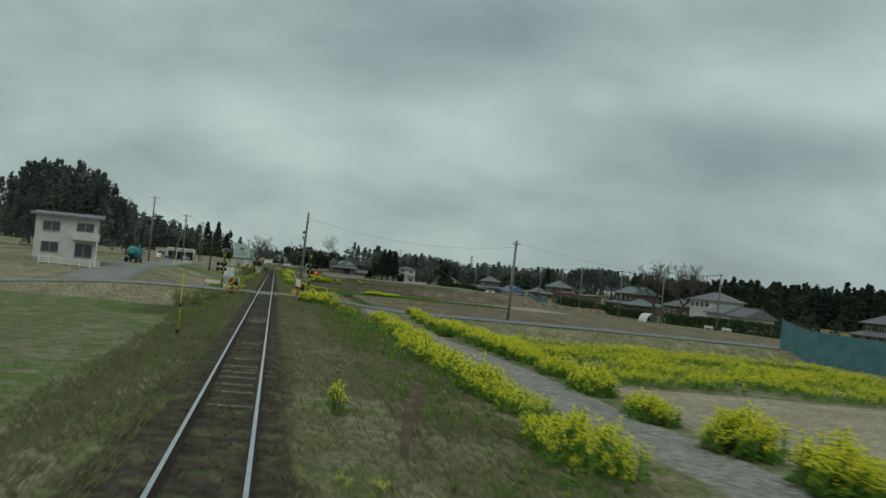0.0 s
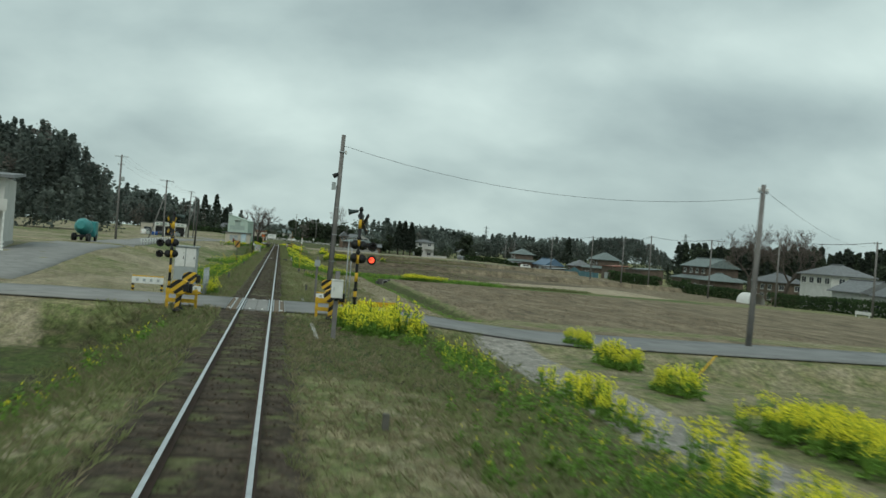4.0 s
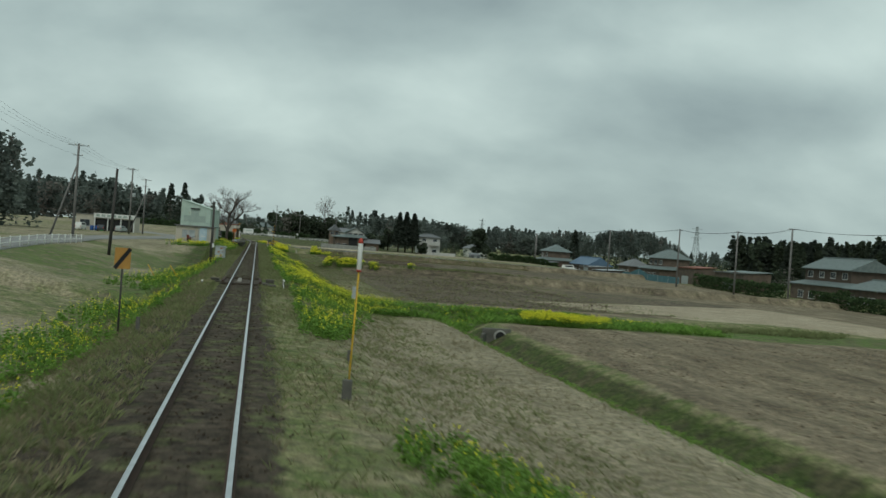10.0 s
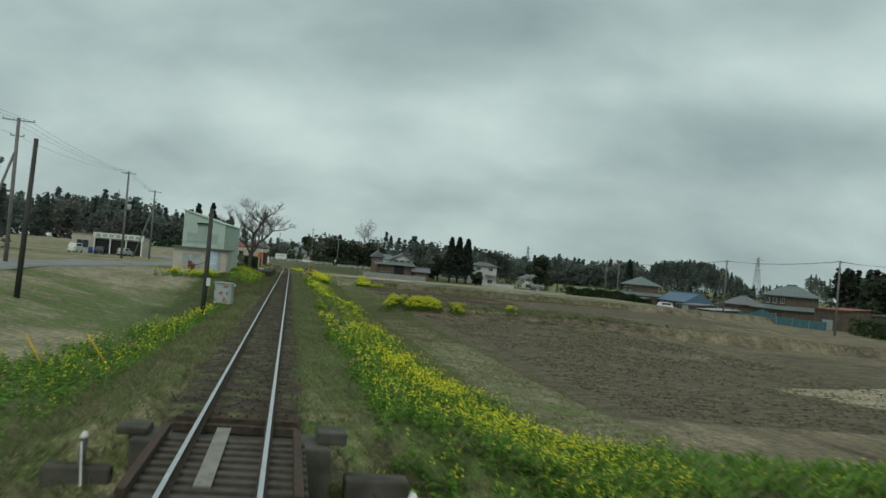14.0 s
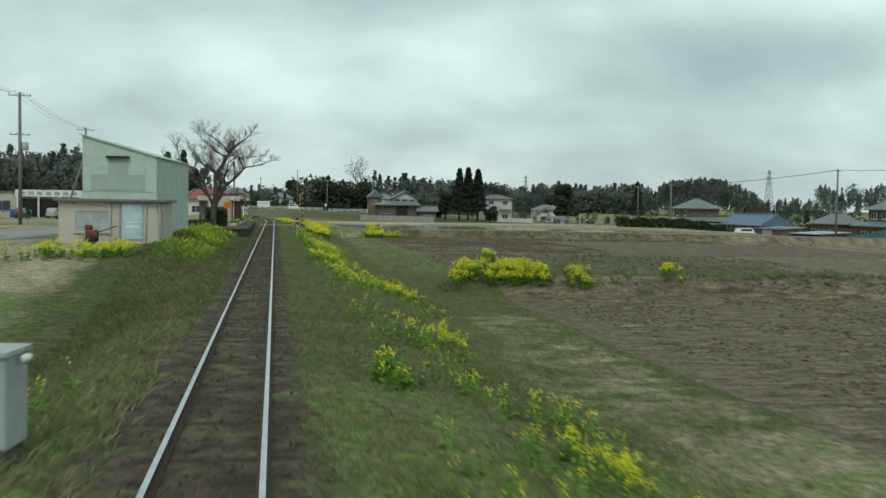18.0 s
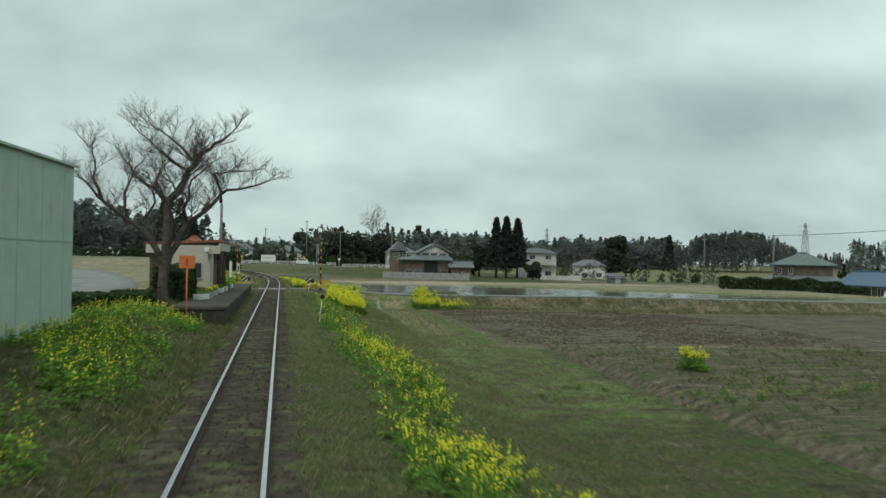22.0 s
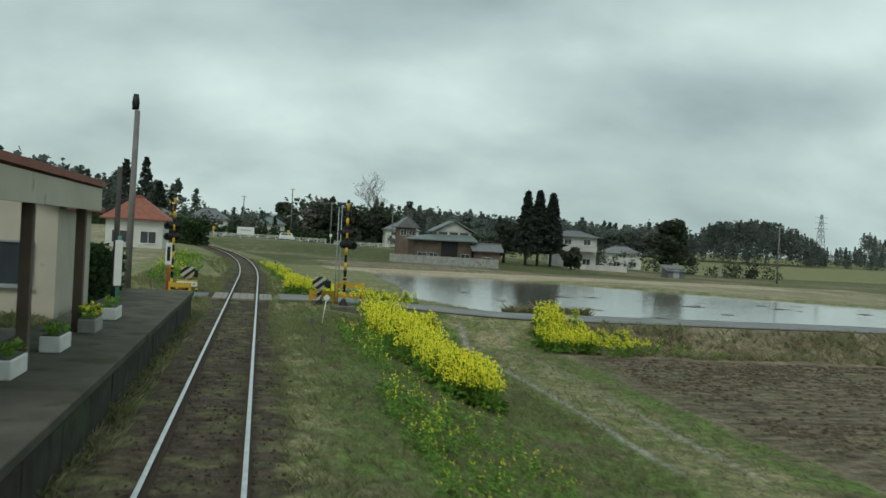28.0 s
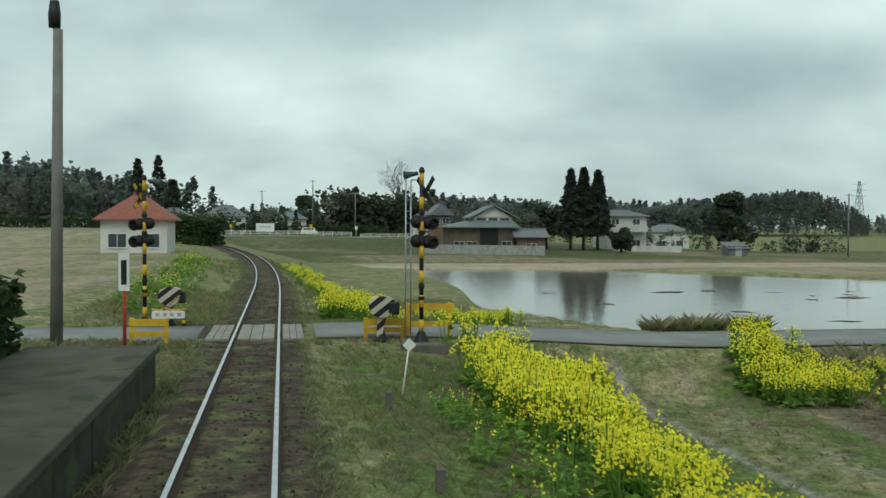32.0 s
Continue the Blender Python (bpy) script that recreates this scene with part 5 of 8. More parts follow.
part("meter_box", box(0.06, 0.24, -0.2, -0.05, 1.95, 2.35, 0.01), M_WHITE, l6)
l8, l8t = pole(-3.6, 309.0, 4.5, 0.09, (0, 0), (), "thin dark pole at the platform's end", M_POLE_DARK)
for dz, dx in ((0.15, -0.8), (0.15, 0.0), (0.15, 0.8), (1.5, 0.3)):
    o = Vector((dx, 0, -dz))
    wire(l1t + o, l2t + o * 0.95, 0.5)
    wire(l2t + o, l4t + Vector((dx * 0.7, 0, -0.1)), 0.5)
    wire(l4t + Vector((dx * 0.7, 0, -0.1)), l5t + Vector((dx * 0.7, 0, -0.1)), 0.5)
right_poles = []
for y, top in ((165, 8.2), (191, 8.5), (216, 8.3), (246, 9.0), (263, 8.5), (286, 8.9), (323.5, 8.8), (383, 7.8)):
    o_, t_ = pole(81, y, top, 0.15, (0, 0), ((0.2, 0.6, 0),), "grey concrete utility pole along the village road")
    right_poles.append(t_)
for a, b in zip(right_poles, right_poles[1:]):
    wire(a - Vector((0.3, 0, 0.1)), b - Vector((0.3, 0, 0.1)), 0.5, 0.02)
    wire(a - Vector((-0.3, 0, 0.1)), b - Vector((-0.3, 0, 0.1)), 0.5, 0.02)
for x, y, top in ((8.5, 545, 14.5), (-4.5, 552, 12.0), (18.5, 533, 11.0), (102, 455, 9.0), (33, 520, 11)):
    pole(x, y, top, 0.15, (0, 0), ((0.3, 0.8, 5),), "distant grey utility pole")


def pylon(x, y, top, half, label):
    z = float(land(x, y)) - 0.5
    ob = thing("power_pylon", label, "pylon", at=Matrix.Translation((x, y, z)))
    h = top - z
    at_ = lambda s, t, k: Vector((s * half * (1 - 0.85 * k), t * half * (1 - 0.85 * k), h * k))
    for s in (-1, 1):
        for t in (-1, 1):
            part("leg", tube(at_(s, t, 0), at_(s, t, 1), 0.16, None, 4), M_GALV, ob)
    bm = bmesh.new()
    for k in range(8):
        a, b = k / 8, (k + 1) / 8
        for s, t, s2, t2 in ((-1, -1, 1, -1), (1, -1, 1, 1), (1, 1, -1, 1), (-1, 1, -1, -1)):
            put_tube(bm, at_(s, t, a), at_(s2, t2, b), 0.09, None, 4)
            put_tube(bm, at_(s2, t2, a), at_(s, t, b), 0.09, None, 4)
    part("lattice", bm, M_GALV, ob)
    for k in (0.72, 0.83, 0.94):
        part("crossarm", tube((-half * 1.5, 0, h * k), (half * 1.5, 0, h * k), 0.16, None, 4), M_GALV, ob)


pylon(344, 826, 31, 3.0, "lattice power pylon on the far hill")
pylon(176, 860, 25, 1.8, "small lattice mast above the far trees")

# ---- bridge over the brook ----
ob = thing("girder_bridge", "short open-deck girder bridge with dark stone abutments", "bridge", kind="structure")
M_STONE_DARK = material("mossy_dark_stone", (0.11, 0.103, 0.084), (0.05, 0.048, 0.038), 0.95, 2.0, spots=(0.05, 0.065, 0.03), spot_scale=3, bump=0.5)
B0, B1 = 165.6, 170.0
for s in (-1, 1):
    part("girder", box(s * 0.565 - 0.12, s * 0.565 + 0.12, B0 - 0.4, B1 + 0.4, -0.8, -0.32, 0.01), M_RAIL_SIDE, ob)
    part("guard_beam", box(s * 1.02 - 0.06, s * 1.02 + 0.06, B0, B1, -0.16, -0.04, 0.008), M_RAIL_SIDE, ob)
for y0, y1 in ((B0 - 1.3, B0), (B1, B1 + 1.3)):
    part("abutment", box(-1.6, 1.6, y0, y1, -2.6, -0.34, 0.04), M_STONE_DARK, ob)
    for s in (-1, 1):
        part("bearing_block", box(s * 1.62 - 0.25, s * 1.62 + 0.25, y0 + 0.35, y1 - 0.2, -0.34, -0.17 + 0.04 * s, 0.03), M_STONE_DARK, ob)
        part("wing_wall", box(s * 2.45 - 0.55, s * 2.45 + 0.55, y0 + 0.4, y1 - 0.3, -2.6, -0.9, 0.05), M_STONE_DARK, ob)
M_DECK_SLEEPER = material("grey_deck_timber", (0.12, 0.105, 0.085), (0.065, 0.056, 0.045), 0.95, 5.0, spots=(0.07, 0.06, 0.05), bump=0.4)
for k in range(9):
    part("bridge_sleeper", box(-1.15, 1.15, B0 + 0.1 + k * 0.45, B0 + 0.31 + k * 0.45, -0.33, -0.155, 0.01), M_DECK_SLEEPER, ob)
part("walk_plank", box(-0.26, -0.04, B0 + 0.6, B1 + 0.2, -0.15, -0.11, 0.006), M_PLATE, ob, "pale plank between the rails")
for x, y in ((2.25, B0 - 0.6), (2.3, B1 + 0.4), (-2.5, B0 - 0.6), (-2.4, B1 + 0.5)):
    ob = thing("marker_post", "short weathered post with a white tip beside the bridge", "marker post", "bridge marker posts", at=Matrix.Translation(on(x, y, -0.15)))
    part("shaft", tube((0, 0, 0), (0.03, 0, 0.75), 0.07, 0.06, 8), M_CONC_DARK, ob)
    part("tip", lathe([(0.065, 0.75), (0.07, 0.78), (0.03, 0.86)], 8, Matrix.Translation((0.03, 0, 0))), M_WHITE, ob)
    part("stay", tube((0.0, -0.05, 0.7), (0.1, -0.35, 0.05), 0.018, None, 6), M_WHITE, ob)

ob = thing("cable_post", "rust-brown post with a grey cable running down beside the bridge", "post", at=Matrix.Translation(on(2.75, 170.9, -0.15)))
part("shaft", box(-0.07, 0.07, -0.07, 0.07, 0, 0.95, 0.012), M_TIMBER, ob)
part("clamp", lathe([(0.09, 0.7), (0.11, 0.74), (0.09, 0.8)], 10), M_BLACK, ob)
part("cable", tube((0.05, -0.08, 0.8), (0.75, -4.6, 0.0), 0.03, None, 8), M_GALV, ob)
ob = thing("culvert", "weathered concrete culvert mouth at the end of the ditch", "culvert", at=Matrix.Translation((13.4, 160.6, -1.95)))
part("headwall", box(-0.75, 0.75, -0.15, 0.15, -0.8, 0.5, 0.03), M_CONC_DARK, ob)
part("pipe", lathe([(0.25, 0.0), (0.33, 0.0), (0.33, 0.1), (0.25, 0.1)], 18, Matrix.Translation((0.15, -0.152, 0.1)) @ Matrix.Rotation(radians(90), 4, "X")), M_CONC, ob)
# solid black disc painted in for the shade inside the pipe
part("opening", lathe([(0.25, 0.0), (0.25, 0.12)], 18, Matrix.Translation((0.15, -0.153, 0.1)) @ Matrix.Rotation(radians(90), 4, "X")), M_BLACK, ob, "black disc for the shade in the pipe")
for sx in (-1, 1):
    part("wing_wall", slab([(sx * 0.6, -0.15), (sx * 0.75, -0.15), (sx * 1.15, -1.2), (sx * 1.0, -1.2)], lambda x, y: -0.8, 1.05), M_CONC_DARK, ob)
# lineside rod, stakes and small posts
ob = thing("marker_rod", "thin yellow rod with a red and white head", "marker post", at=Matrix.Translation(on(2.6, 129.5, -0.1)))
hz_ = 2.8 - ob.matrix_basis.translation.z
part("rod", tube((-0.05, 0, 0), (0, 0, hz_ - 0.6), 0.017, None, 8), M_YELLOW, ob)
hd = part("head", lathe([(0.032, hz_ - 0.62), (0.044, hz_ - 0.6), (0.044, hz_ - 0.1), (0.035, hz_ - 0.08)], 14), M_WHITE, ob, "white cylinder head")
part("cap", lathe([(0.046, hz_ - 0.1), (0.048, hz_ - 0.07), (0.014, hz_)], 14), M_RED, hd)
part("band", lathe([(0.047, hz_ - 0.64), (0.047, hz_ - 0.6)], 14), M_RED, hd)
part("plate", box(-0.1, -0.03, -0.03, -0.015, hz_ - 1.15, hz_ - 0.92, 0.003), M_GREY, ob)
part("foot", box(-0.16, 0.02, -0.12, 0.05, 0, 0.5, 0.02), M_CONC_DARK, ob)
for x, y, top, hd_ in ((2.58, 279.0, 1.02, 0), (2.95, 312.6, 0.62, 1)):
    ob = thing("stake", "thin pale leaning stake with a small head", "stake", "stakes by the line", at=Matrix.Translation(on(x - 0.06, y, -0.1)))
    h = top - ob.matrix_basis.translation.z
    part("rod", tube((-0.08, 0, 0), (0.06, 0, h), 0.016, None, 8), M_WHITE, ob)
    bm = box(-0.09, 0.09, -0.03, -0.018, -0.09, 0.09)
    bm.transform(Matrix.Translation((0.06, 0, h)) @ Matrix.Rotation(radians(45), 4, "Y"))
    part("plate", bm, M_WHITE if hd_ else M_BLACK, ob)
for x, y, h in ((-2.78, 38.0, 1.6),):
    ob = thing("marker_rod", "thin yellow rod with a dark foot beside the line", "marker post", at=Matrix.Translation(on(x, y, -0.1)))
    part("rod", tube((0, 0, 0), (0.02, 0, h + 1.0), 0.022, None, 8), M_YELLOW, ob)
    part("band", lathe([(0.05, h * 0.8), (0.05, h * 0.8 + 0.14)], 8), M_BLACK, ob)
    part("foot", box(-0.07, 0.07, -0.06, 0.06, 0, 0.4, 0.01), M_BLACK, ob)
rngp = random.Random(4)
for x, y in ((2.2, 20), (2.6, 61), (2.4, 101), (3.2, 136), (2.5, 186), (3.3, 176.5), (2.7, 181), (3.6, 199), (4.4, 205), (3.2, 212), (-2.7, 197), (2.6, 236), (2.5, 268), (2.45, 306), (2.4, 311), (1.9, 350), (2.0, 365), (-2.5, 140), (-2.4, 110)):
    ob = thing("marker_post", "short dark weathered post beside the line", "marker post", "short lineside posts", at=Matrix.Translation(on(x, y, -0.1)))
    part("shaft", box(-0.055, 0.055, -0.055, 0.055, 0, rngp.uniform(0.35, 0.6), 0.012), M_CONC_DARK, ob)
tagged(part("kerb", box(1.95, 2.07, 74.5, 79.5, -0.5, -0.2, 0.02), M_CONC), "narrow concrete edging stone beside the track", "kerb", kind="structure")
tagged(part("kerb", box(1.95, 2.07, 88.9, 93.5, -0.5, -0.2, 0.02), M_CONC), "narrow concrete edging stone beside the track", "kerb", kind="structure")
for x, y, a in ((12.6, 72, 40), (-6.3, 185, -30), (-4.8, 187, -35)):
    ob = thing("stake", "slanting yellow stake in the field", "stake", "slanting stakes", at=Matrix.Translation(on(x, y, -0.1)) @ Matrix.Rotation(radians(a), 4, "Y"))
    part("rod", tube((0, 0, 0), (0, 0, 1.5), 0.03, None, 8), M_YELLOW, ob)
# orange slanted marker left of the line
ob = thing("marker_sign", "orange board with a dark slanting bar on a post", "sign", at=Matrix.Translation(on(-3.34, 142.4, -0.1)))
part("post", tube((0, 0, 0), (0, 0, 2.6), 0.03, None, 8), M_POLE_DARK, ob)
part("board", box(-0.24, 0.24, -0.06, -0.04, 2.2, 2.85, 0.005), material("faded_amber", (0.46, 0.25, 0.06), (0.36, 0.19, 0.05), 0.7, 4.0), ob)
bm = box(-0.38, 0.38, -0.068, -0.0605, -0.06, 0.06)
bm.transform(Matrix.Translation((0, 0, 2.52)) @ Matrix.Rotation(radians(-55), 4, "Y"))
part("bar", bm, M_BLACK, ob)

# rusty cabinet
M_RUSTBOX = material("rusted_grey_paint", (0.42, 0.46, 0.47), (0.34, 0.38, 0.39), 0.7, 3.0, spots=(0.32, 0.13, 0.05), spot_scale=3.5, spot_at=0.55)
ob = thing("relay_box", "pale grey lineside box with rust patches", "cabinet", at=Matrix.Translation((-2.75, 207.6, -0.12)) @ Matrix.Rotation(radians(-8), 4, "Z"))
for x in (-0.36, 0.36):
    part("leg", box(x - 0.06, x + 0.06, -0.28, 0.28, -0.45, 0.0, 0.01), M_CONC_DARK, ob)
part("body", box(-0.46, 0.46, -0.32, 0.32, 0, 1.08, 0.02), M_GREY, ob)
d = part("door", box(-0.42, 0.3, -0.34, -0.322, 0.05, 1.0, 0.008), M_RUSTBOX, ob, "rust-streaked door")
part("handle", box(0.22, 0.26, -0.36, -0.34, 0.48, 0.62), M_BLACK, d)
part("hinge", tube((-0.415, -0.345, 0.15), (-0.415, -0.345, 0.3), 0.014, None, 8), M_BLACK, d)
part("hinge", tube((-0.415, -0.345, 0.75), (-0.415, -0.345, 0.9), 0.014, None, 8), M_BLACK, d)
part("lid", box(-0.5, 0.5, -0.37, 0.37, 1.08, 1.15, 0.015), M_GREY, ob)
part("cable_spout", lathe([(0.05, 0), (0.06, 0.05), (0.03, 0.12)], 10, Matrix.Translation((0.52, 0, 1.0)) @ Matrix.Rotation(radians(60), 4, "Y")), M_WHITE, ob)

# second crossing
warning_post(4.1, 319.0, 4.3, False, 1, "black and yellow banded crossing post by the flooded paddy", 0.28)
warning_post(-3.2, 323.4, 4.2, False, -1, "black and yellow banded crossing post behind the platform", 0.28)
conduit_frame(3.75, 319.4, 4.1, "thin galvanised conduit frame beside the crossing post")
barrier(3.1, 319.1, 1, 3.4, "striped barrier machine beside the yellow frame", M_CREAM)
barrier(-2.5, 323.3, -1, 3.4, "striped barrier machine behind the platform end", M_CREAM)
guard_frame(2.75, 319.6, 0.95, 0.58, 0, "yellow steel guard frame at the narrow crossing")
guard_frame(3.85, 319.75, 1.1, 0.95, 0, "yellow steel guard frame at the narrow crossing")
guard_frame(-2.9, 319.0, 0.8, 0.7, 0, "yellow steel guard frame at the narrow crossing")
name_board(-2.5, 323.0, 0.9, 0.22, 0.25, "white crossing name board with dark marks")
tagged(part("plinth", box(3.55, 4.65, 318.3, 319.6, -0.7, -0.1, 0.03), M_CONC_DARK), "dark concrete plinth under the crossing post", "plinth", kind="structure")
ob = thing("crossing_sign", "round-topped white sign on an orange-red post", "sign", at=Matrix.Translation(on(-2.85, 317.6, -0.05)))
part("post", tube((0, 0, 0), (0, 0, 2.3), 0.04, None, 10), M_RED, ob)
part("plate", box(-0.12, 0.12, -0.07, -0.05, 1.5, 2.35, 0.01), M_WHITE, ob)
part("bars", box(-0.06, 0.06, -0.076, -0.071, 1.65, 2.2), M_BLACK, ob, "dark unreadable marks")
# ---- pale green building ----
def window_in(parent, x0, x1, z0, z1, y, name="window", frame_mat=None, pane_mat=None, sill=True, axis_x=True):
    """A window on a wall facing -y at y (or facing +x when axis_x is False, spans along y)."""
    f = 0.05
    bm = bmesh.new()
    for a0, a1, b0, b1 in ((x0, x1, z0, z0 + f), (x0, x1, z1 - f, z1), (x0, x0 + f, z0 + f, z1 - f), (x1 - f, x1, z0 + f, z1 - f), ((x0 + x1) / 2 - f / 2, (x0 + x1) / 2 + f / 2, z0 + f, z1 - f)):
        put_box(bm, a0, a1, -0.05, 0.03, b0, b1)
    pane = box(x0 + f * 0.5, x1 - f * 0.5, -0.012, 0.0, z0 + f * 0.5, z1 - f * 0.5)
    m = Matrix.Translation((0, y, 0)) if axis_x else Matrix.Translation((y, 0, 0)) @ Matrix.Rotation(radians(90), 4, "Z")
    bm.transform(m)
    pane.transform(m)
    w = part(name, bm, frame_mat or M_GALV, parent)
    part("pane", pane, pane_mat or M_GLASS, w)
    if sill:
        s = box(x0 - 0.05, x1 + 0.05, -0.1, -0.052, z0 - 0.05, z0)
        s.transform(m)
        part("sill", s, frame_mat or M_GALV, w)
    return w


GX0, GX1, GY0, GY1, GZ0 = -4.15, 0.0, 0.0, 11.0, 0.35
ob = thing("workshop", "pale green sheet-clad building with a sloping roof", "building", at=Matrix.Translation((-6.1, 253.45, 0)) @ Matrix.Rotation(radians(-4.4), 4, "Z"))
eave = lambda x: 5.3 - x * 0.28
bm = bmesh.new()
a = [bm.verts.new(p) for p in ((GX0, GY0, GZ0), (GX1, GY0, GZ0), (GX1, GY0, eave(GX1)), (GX0, GY0, eave(GX0)))]
b = [bm.verts.new(p) for p in ((GX0, GY1, GZ0), (GX1, GY1, GZ0), (GX1, GY1, eave(GX1)), (GX0, GY1, eave(GX0)))]
bm.faces.new(a)
bm.faces.new(b[::-1])
for k in range(4):
    bm.faces.new((a[k], b[k], b[(k + 1) % 4], a[(k + 1) % 4]))
bmesh.ops.recalc_face_normals(bm, faces=bm.faces[:])
body = part("wall", bm, M_WALLGREEN, ob)
for k in range(6):
    y = GY0 + 0.9 + k * 1.83
    part("seam", box(GX1 - 0.01, GX1 + 0.006, y, y + 0.02, GZ0 + 0.3, 5.2), M_GREEN_DK, body)
part("band", box(GX1 - 0.01, GX1 + 0.012, GY0, GY1, 3.1, 3.14), M_GREEN_DK, body)
part("band", box(GX0, GX1, GY0 - 0.02, GY0 + 0.01, 3.25, 3.29), M_GREEN_DK, body)
part("patch", box(-3.7, -0.65, GY0 - 0.03, GY0 - 0.004, 3.35, 4.25), M_GREEN_DK, body, "greyer blanked-off panel")
part("patch", box(-2.75, -1.6, GY0 - 0.034, GY0 - 0.008, 4.25, 5.2), M_GREEN_DK, body, "greyer blanked-off panel")
part("canopy", box(-2.8, -1.5, GY0 - 0.25, GY0 - 0.036, 5.2, 5.32, 0.02), M_BLACK, body, "dark small canopy")
part("roof", slab([(GX0 - 0.12, GY0 - 0.12), (GX1 + 0.12, GY0 - 0.12), (GX1 + 0.12, GY1 + 0.12), (GX0 - 0.12, GY1 + 0.12)], lambda x, y: eave(x) + 0.004, 0.07), M_WALLGREEN, ob)
part("footing", box(GX0 - 0.05, GX1 + 0.05, GY0 - 0.05, GY1 + 0.05, -0.6, GZ0 + 0.12), M_CONC_DARK, ob)

ob = thing("lean_to", "cream flat-roofed lean-to with a window and a pale blue poster board", "building")
LX0, LX1, LY0, LY1 = -10.3, -5.2, 247.8, 253.3
part("wall", box(LX0, LX1, LY0, LY1, -0.4, 2.7), M_CREAM, ob)
part("roof", box(LX0 - 0.2, LX1 + 0.25, LY0 - 0.3, LY1, 2.7, 2.84, 0.02), M_ROOF_GREY, ob)
window_in(ob, -9.5, -7.75, 1.1, 2.25, LY0 - 0.004, pane_mat=M_CURTAIN_REFLECTION, frame_mat=M_CREAM)
part("door", box(-5.85, -5.35, LY0 - 0.05, LY0 - 0.003, 0.2, 2.4, 0.01), M_CREAM, ob)
part("side_door", box(LX1 + 0.003, LX1 + 0.05, LY0 + 0.5, LY0 + 1.3, 0.2, 2.3, 0.01), M_CREAM, ob)
M_POSTER = material("faded_blue_poster", (0.52, 0.62, 0.66), (0.30, 0.45, 0.55), 0.6, 1.6)
pb = part("poster_board", box(-7.15, -6.15, LY0 - 0.06, LY0 - 0.01, 0.75, 2.6, 0.008), M_POSTER, ob, "faded pale blue poster board")
part("bar", box(-7.0, -6.3, LY0 - 0.066, LY0 - 0.061, 1.35, 1.5), M_WHITE, pb)
part("bar", box(-7.0, -6.3, LY0 - 0.066, LY0 - 0.061, 1.62, 1.68), M_WHITE, pb)
for x in (-7.75, -7.3, -5.97, -5.28):
    part("downpipe", tube((x, LY0 - 0.06, -0.3), (x, LY0 - 0.06, 2.7), 0.035, None, 8), M_GREY, ob)

ob = thing("cultivator", "small red garden cultivator parked before the lean-to", "machine", at=Matrix.Translation(on(-8.4, 246.3, 0)))
M_RUSTRED = material("rusty_red_paint", (0.20, 0.06, 0.04), (0.11, 0.045, 0.03), 0.75, 5.0)
part("engine", box(-0.3, 0.3, -0.25, 0.25, 0.35, 0.75, 0.06), M_RUSTRED, ob)
part("tank", lathe([(0.16, 0.0), (0.2, 0.05), (0.2, 0.2), (0.1, 0.26)], 12, Matrix.Translation((-0.15, 0, 0.75))), M_RUSTRED, ob)
for s in (-1, 1):
    part("wheel", lathe([(0.1, -0.06), (0.25, -0.07), (0.27, 0.0), (0.25, 0.07), (0.1, 0.06)], 16, Matrix.Translation((0, s * 0.33, 0.27)) @ Matrix.Rotation(radians(90), 4, "X")), M_BLACK, ob)
    part("handle", tube((0.25, s * 0.15, 0.6), (1.2, s * 0.25, 0.95), 0.02, None, 8), M_BLACK, ob)
ob = thing("bucket", "white plastic bucket beside the cultivator", "bucket", at=Matrix.Translation(on(-7.4, 246.5, 0)))
part("shell", lathe([(0.13, 0.0), (0.17, 0.3), (0.18, 0.31), (0.15, 0.29)], 14), M_WHITE, ob)

# ---- shop across the side road ----
ob = thing("shop", "low cream roadside shop with a white fascia", "building", at=Matrix.Translation(on(-34, 345, 0)))
part("wall", box(-6.5, 6.5, 0, 10, -1, 3.6), M_CREAM, ob)
# flat black sheet stands for the shade behind the shop front
part("porch", box(-2.2, 6.2, -0.12, -0.01, 0.1, 2.7), M_BLACK, ob, "black panel for the deep shade of the shop front")
part("fascia", box(-2.6, 6.7, -0.6, -0.2, 3.0, 4.0, 0.02), M_WHITE, ob)
for k in range(7):
    part("mark", box(-2.0 + 1.2 * k, -1.25 + 1.2 * k, -0.62, -0.605, 3.25, 3.75), M_GREEN_DK, ob, "dark unreadable mark")
part("roof", box(-6.7, 6.7, -0.2, 10.3, 3.6, 3.75), M_ROOF_GREY, ob)
window_in(ob, -5.6, -3.4, 0.9, 2.4, -0.005)
for x in (-2.3, 0.6, 3.5, 6.4):
    part("pillar", box(x - 0.12, x + 0.12, -0.6, -0.36, -0.5, 3.0), M_WHITE, ob)


for x, col, lab in ((-36.6, (0.03, 0.10, 0.32), "blue plastic barrel beside the shop"), (-35.6, (0.03, 0.10, 0.32), "blue plastic barrel beside the shop"), (-34.5, (0.05, 0.34, 0.12), "green plastic barrel beside the shop")):
    ob = thing("barrel", lab, "barrel", "barrels before the shop", at=Matrix.Translation(on(x, 343.2, 0)))
    drum = part("drum", lathe([(0.36, 0.0), (0.42, 0.06), (0.44, 0.5), (0.44, 0.62), (0.42, 1.05), (0.36, 1.1)], 14), material("barrel_plastic", col, None, 0.5, 3.0), ob)
    part("lid", lathe([(0.3, 1.1), (0.3, 1.15), (0.1, 1.16)], 14), M_BLACK, drum)


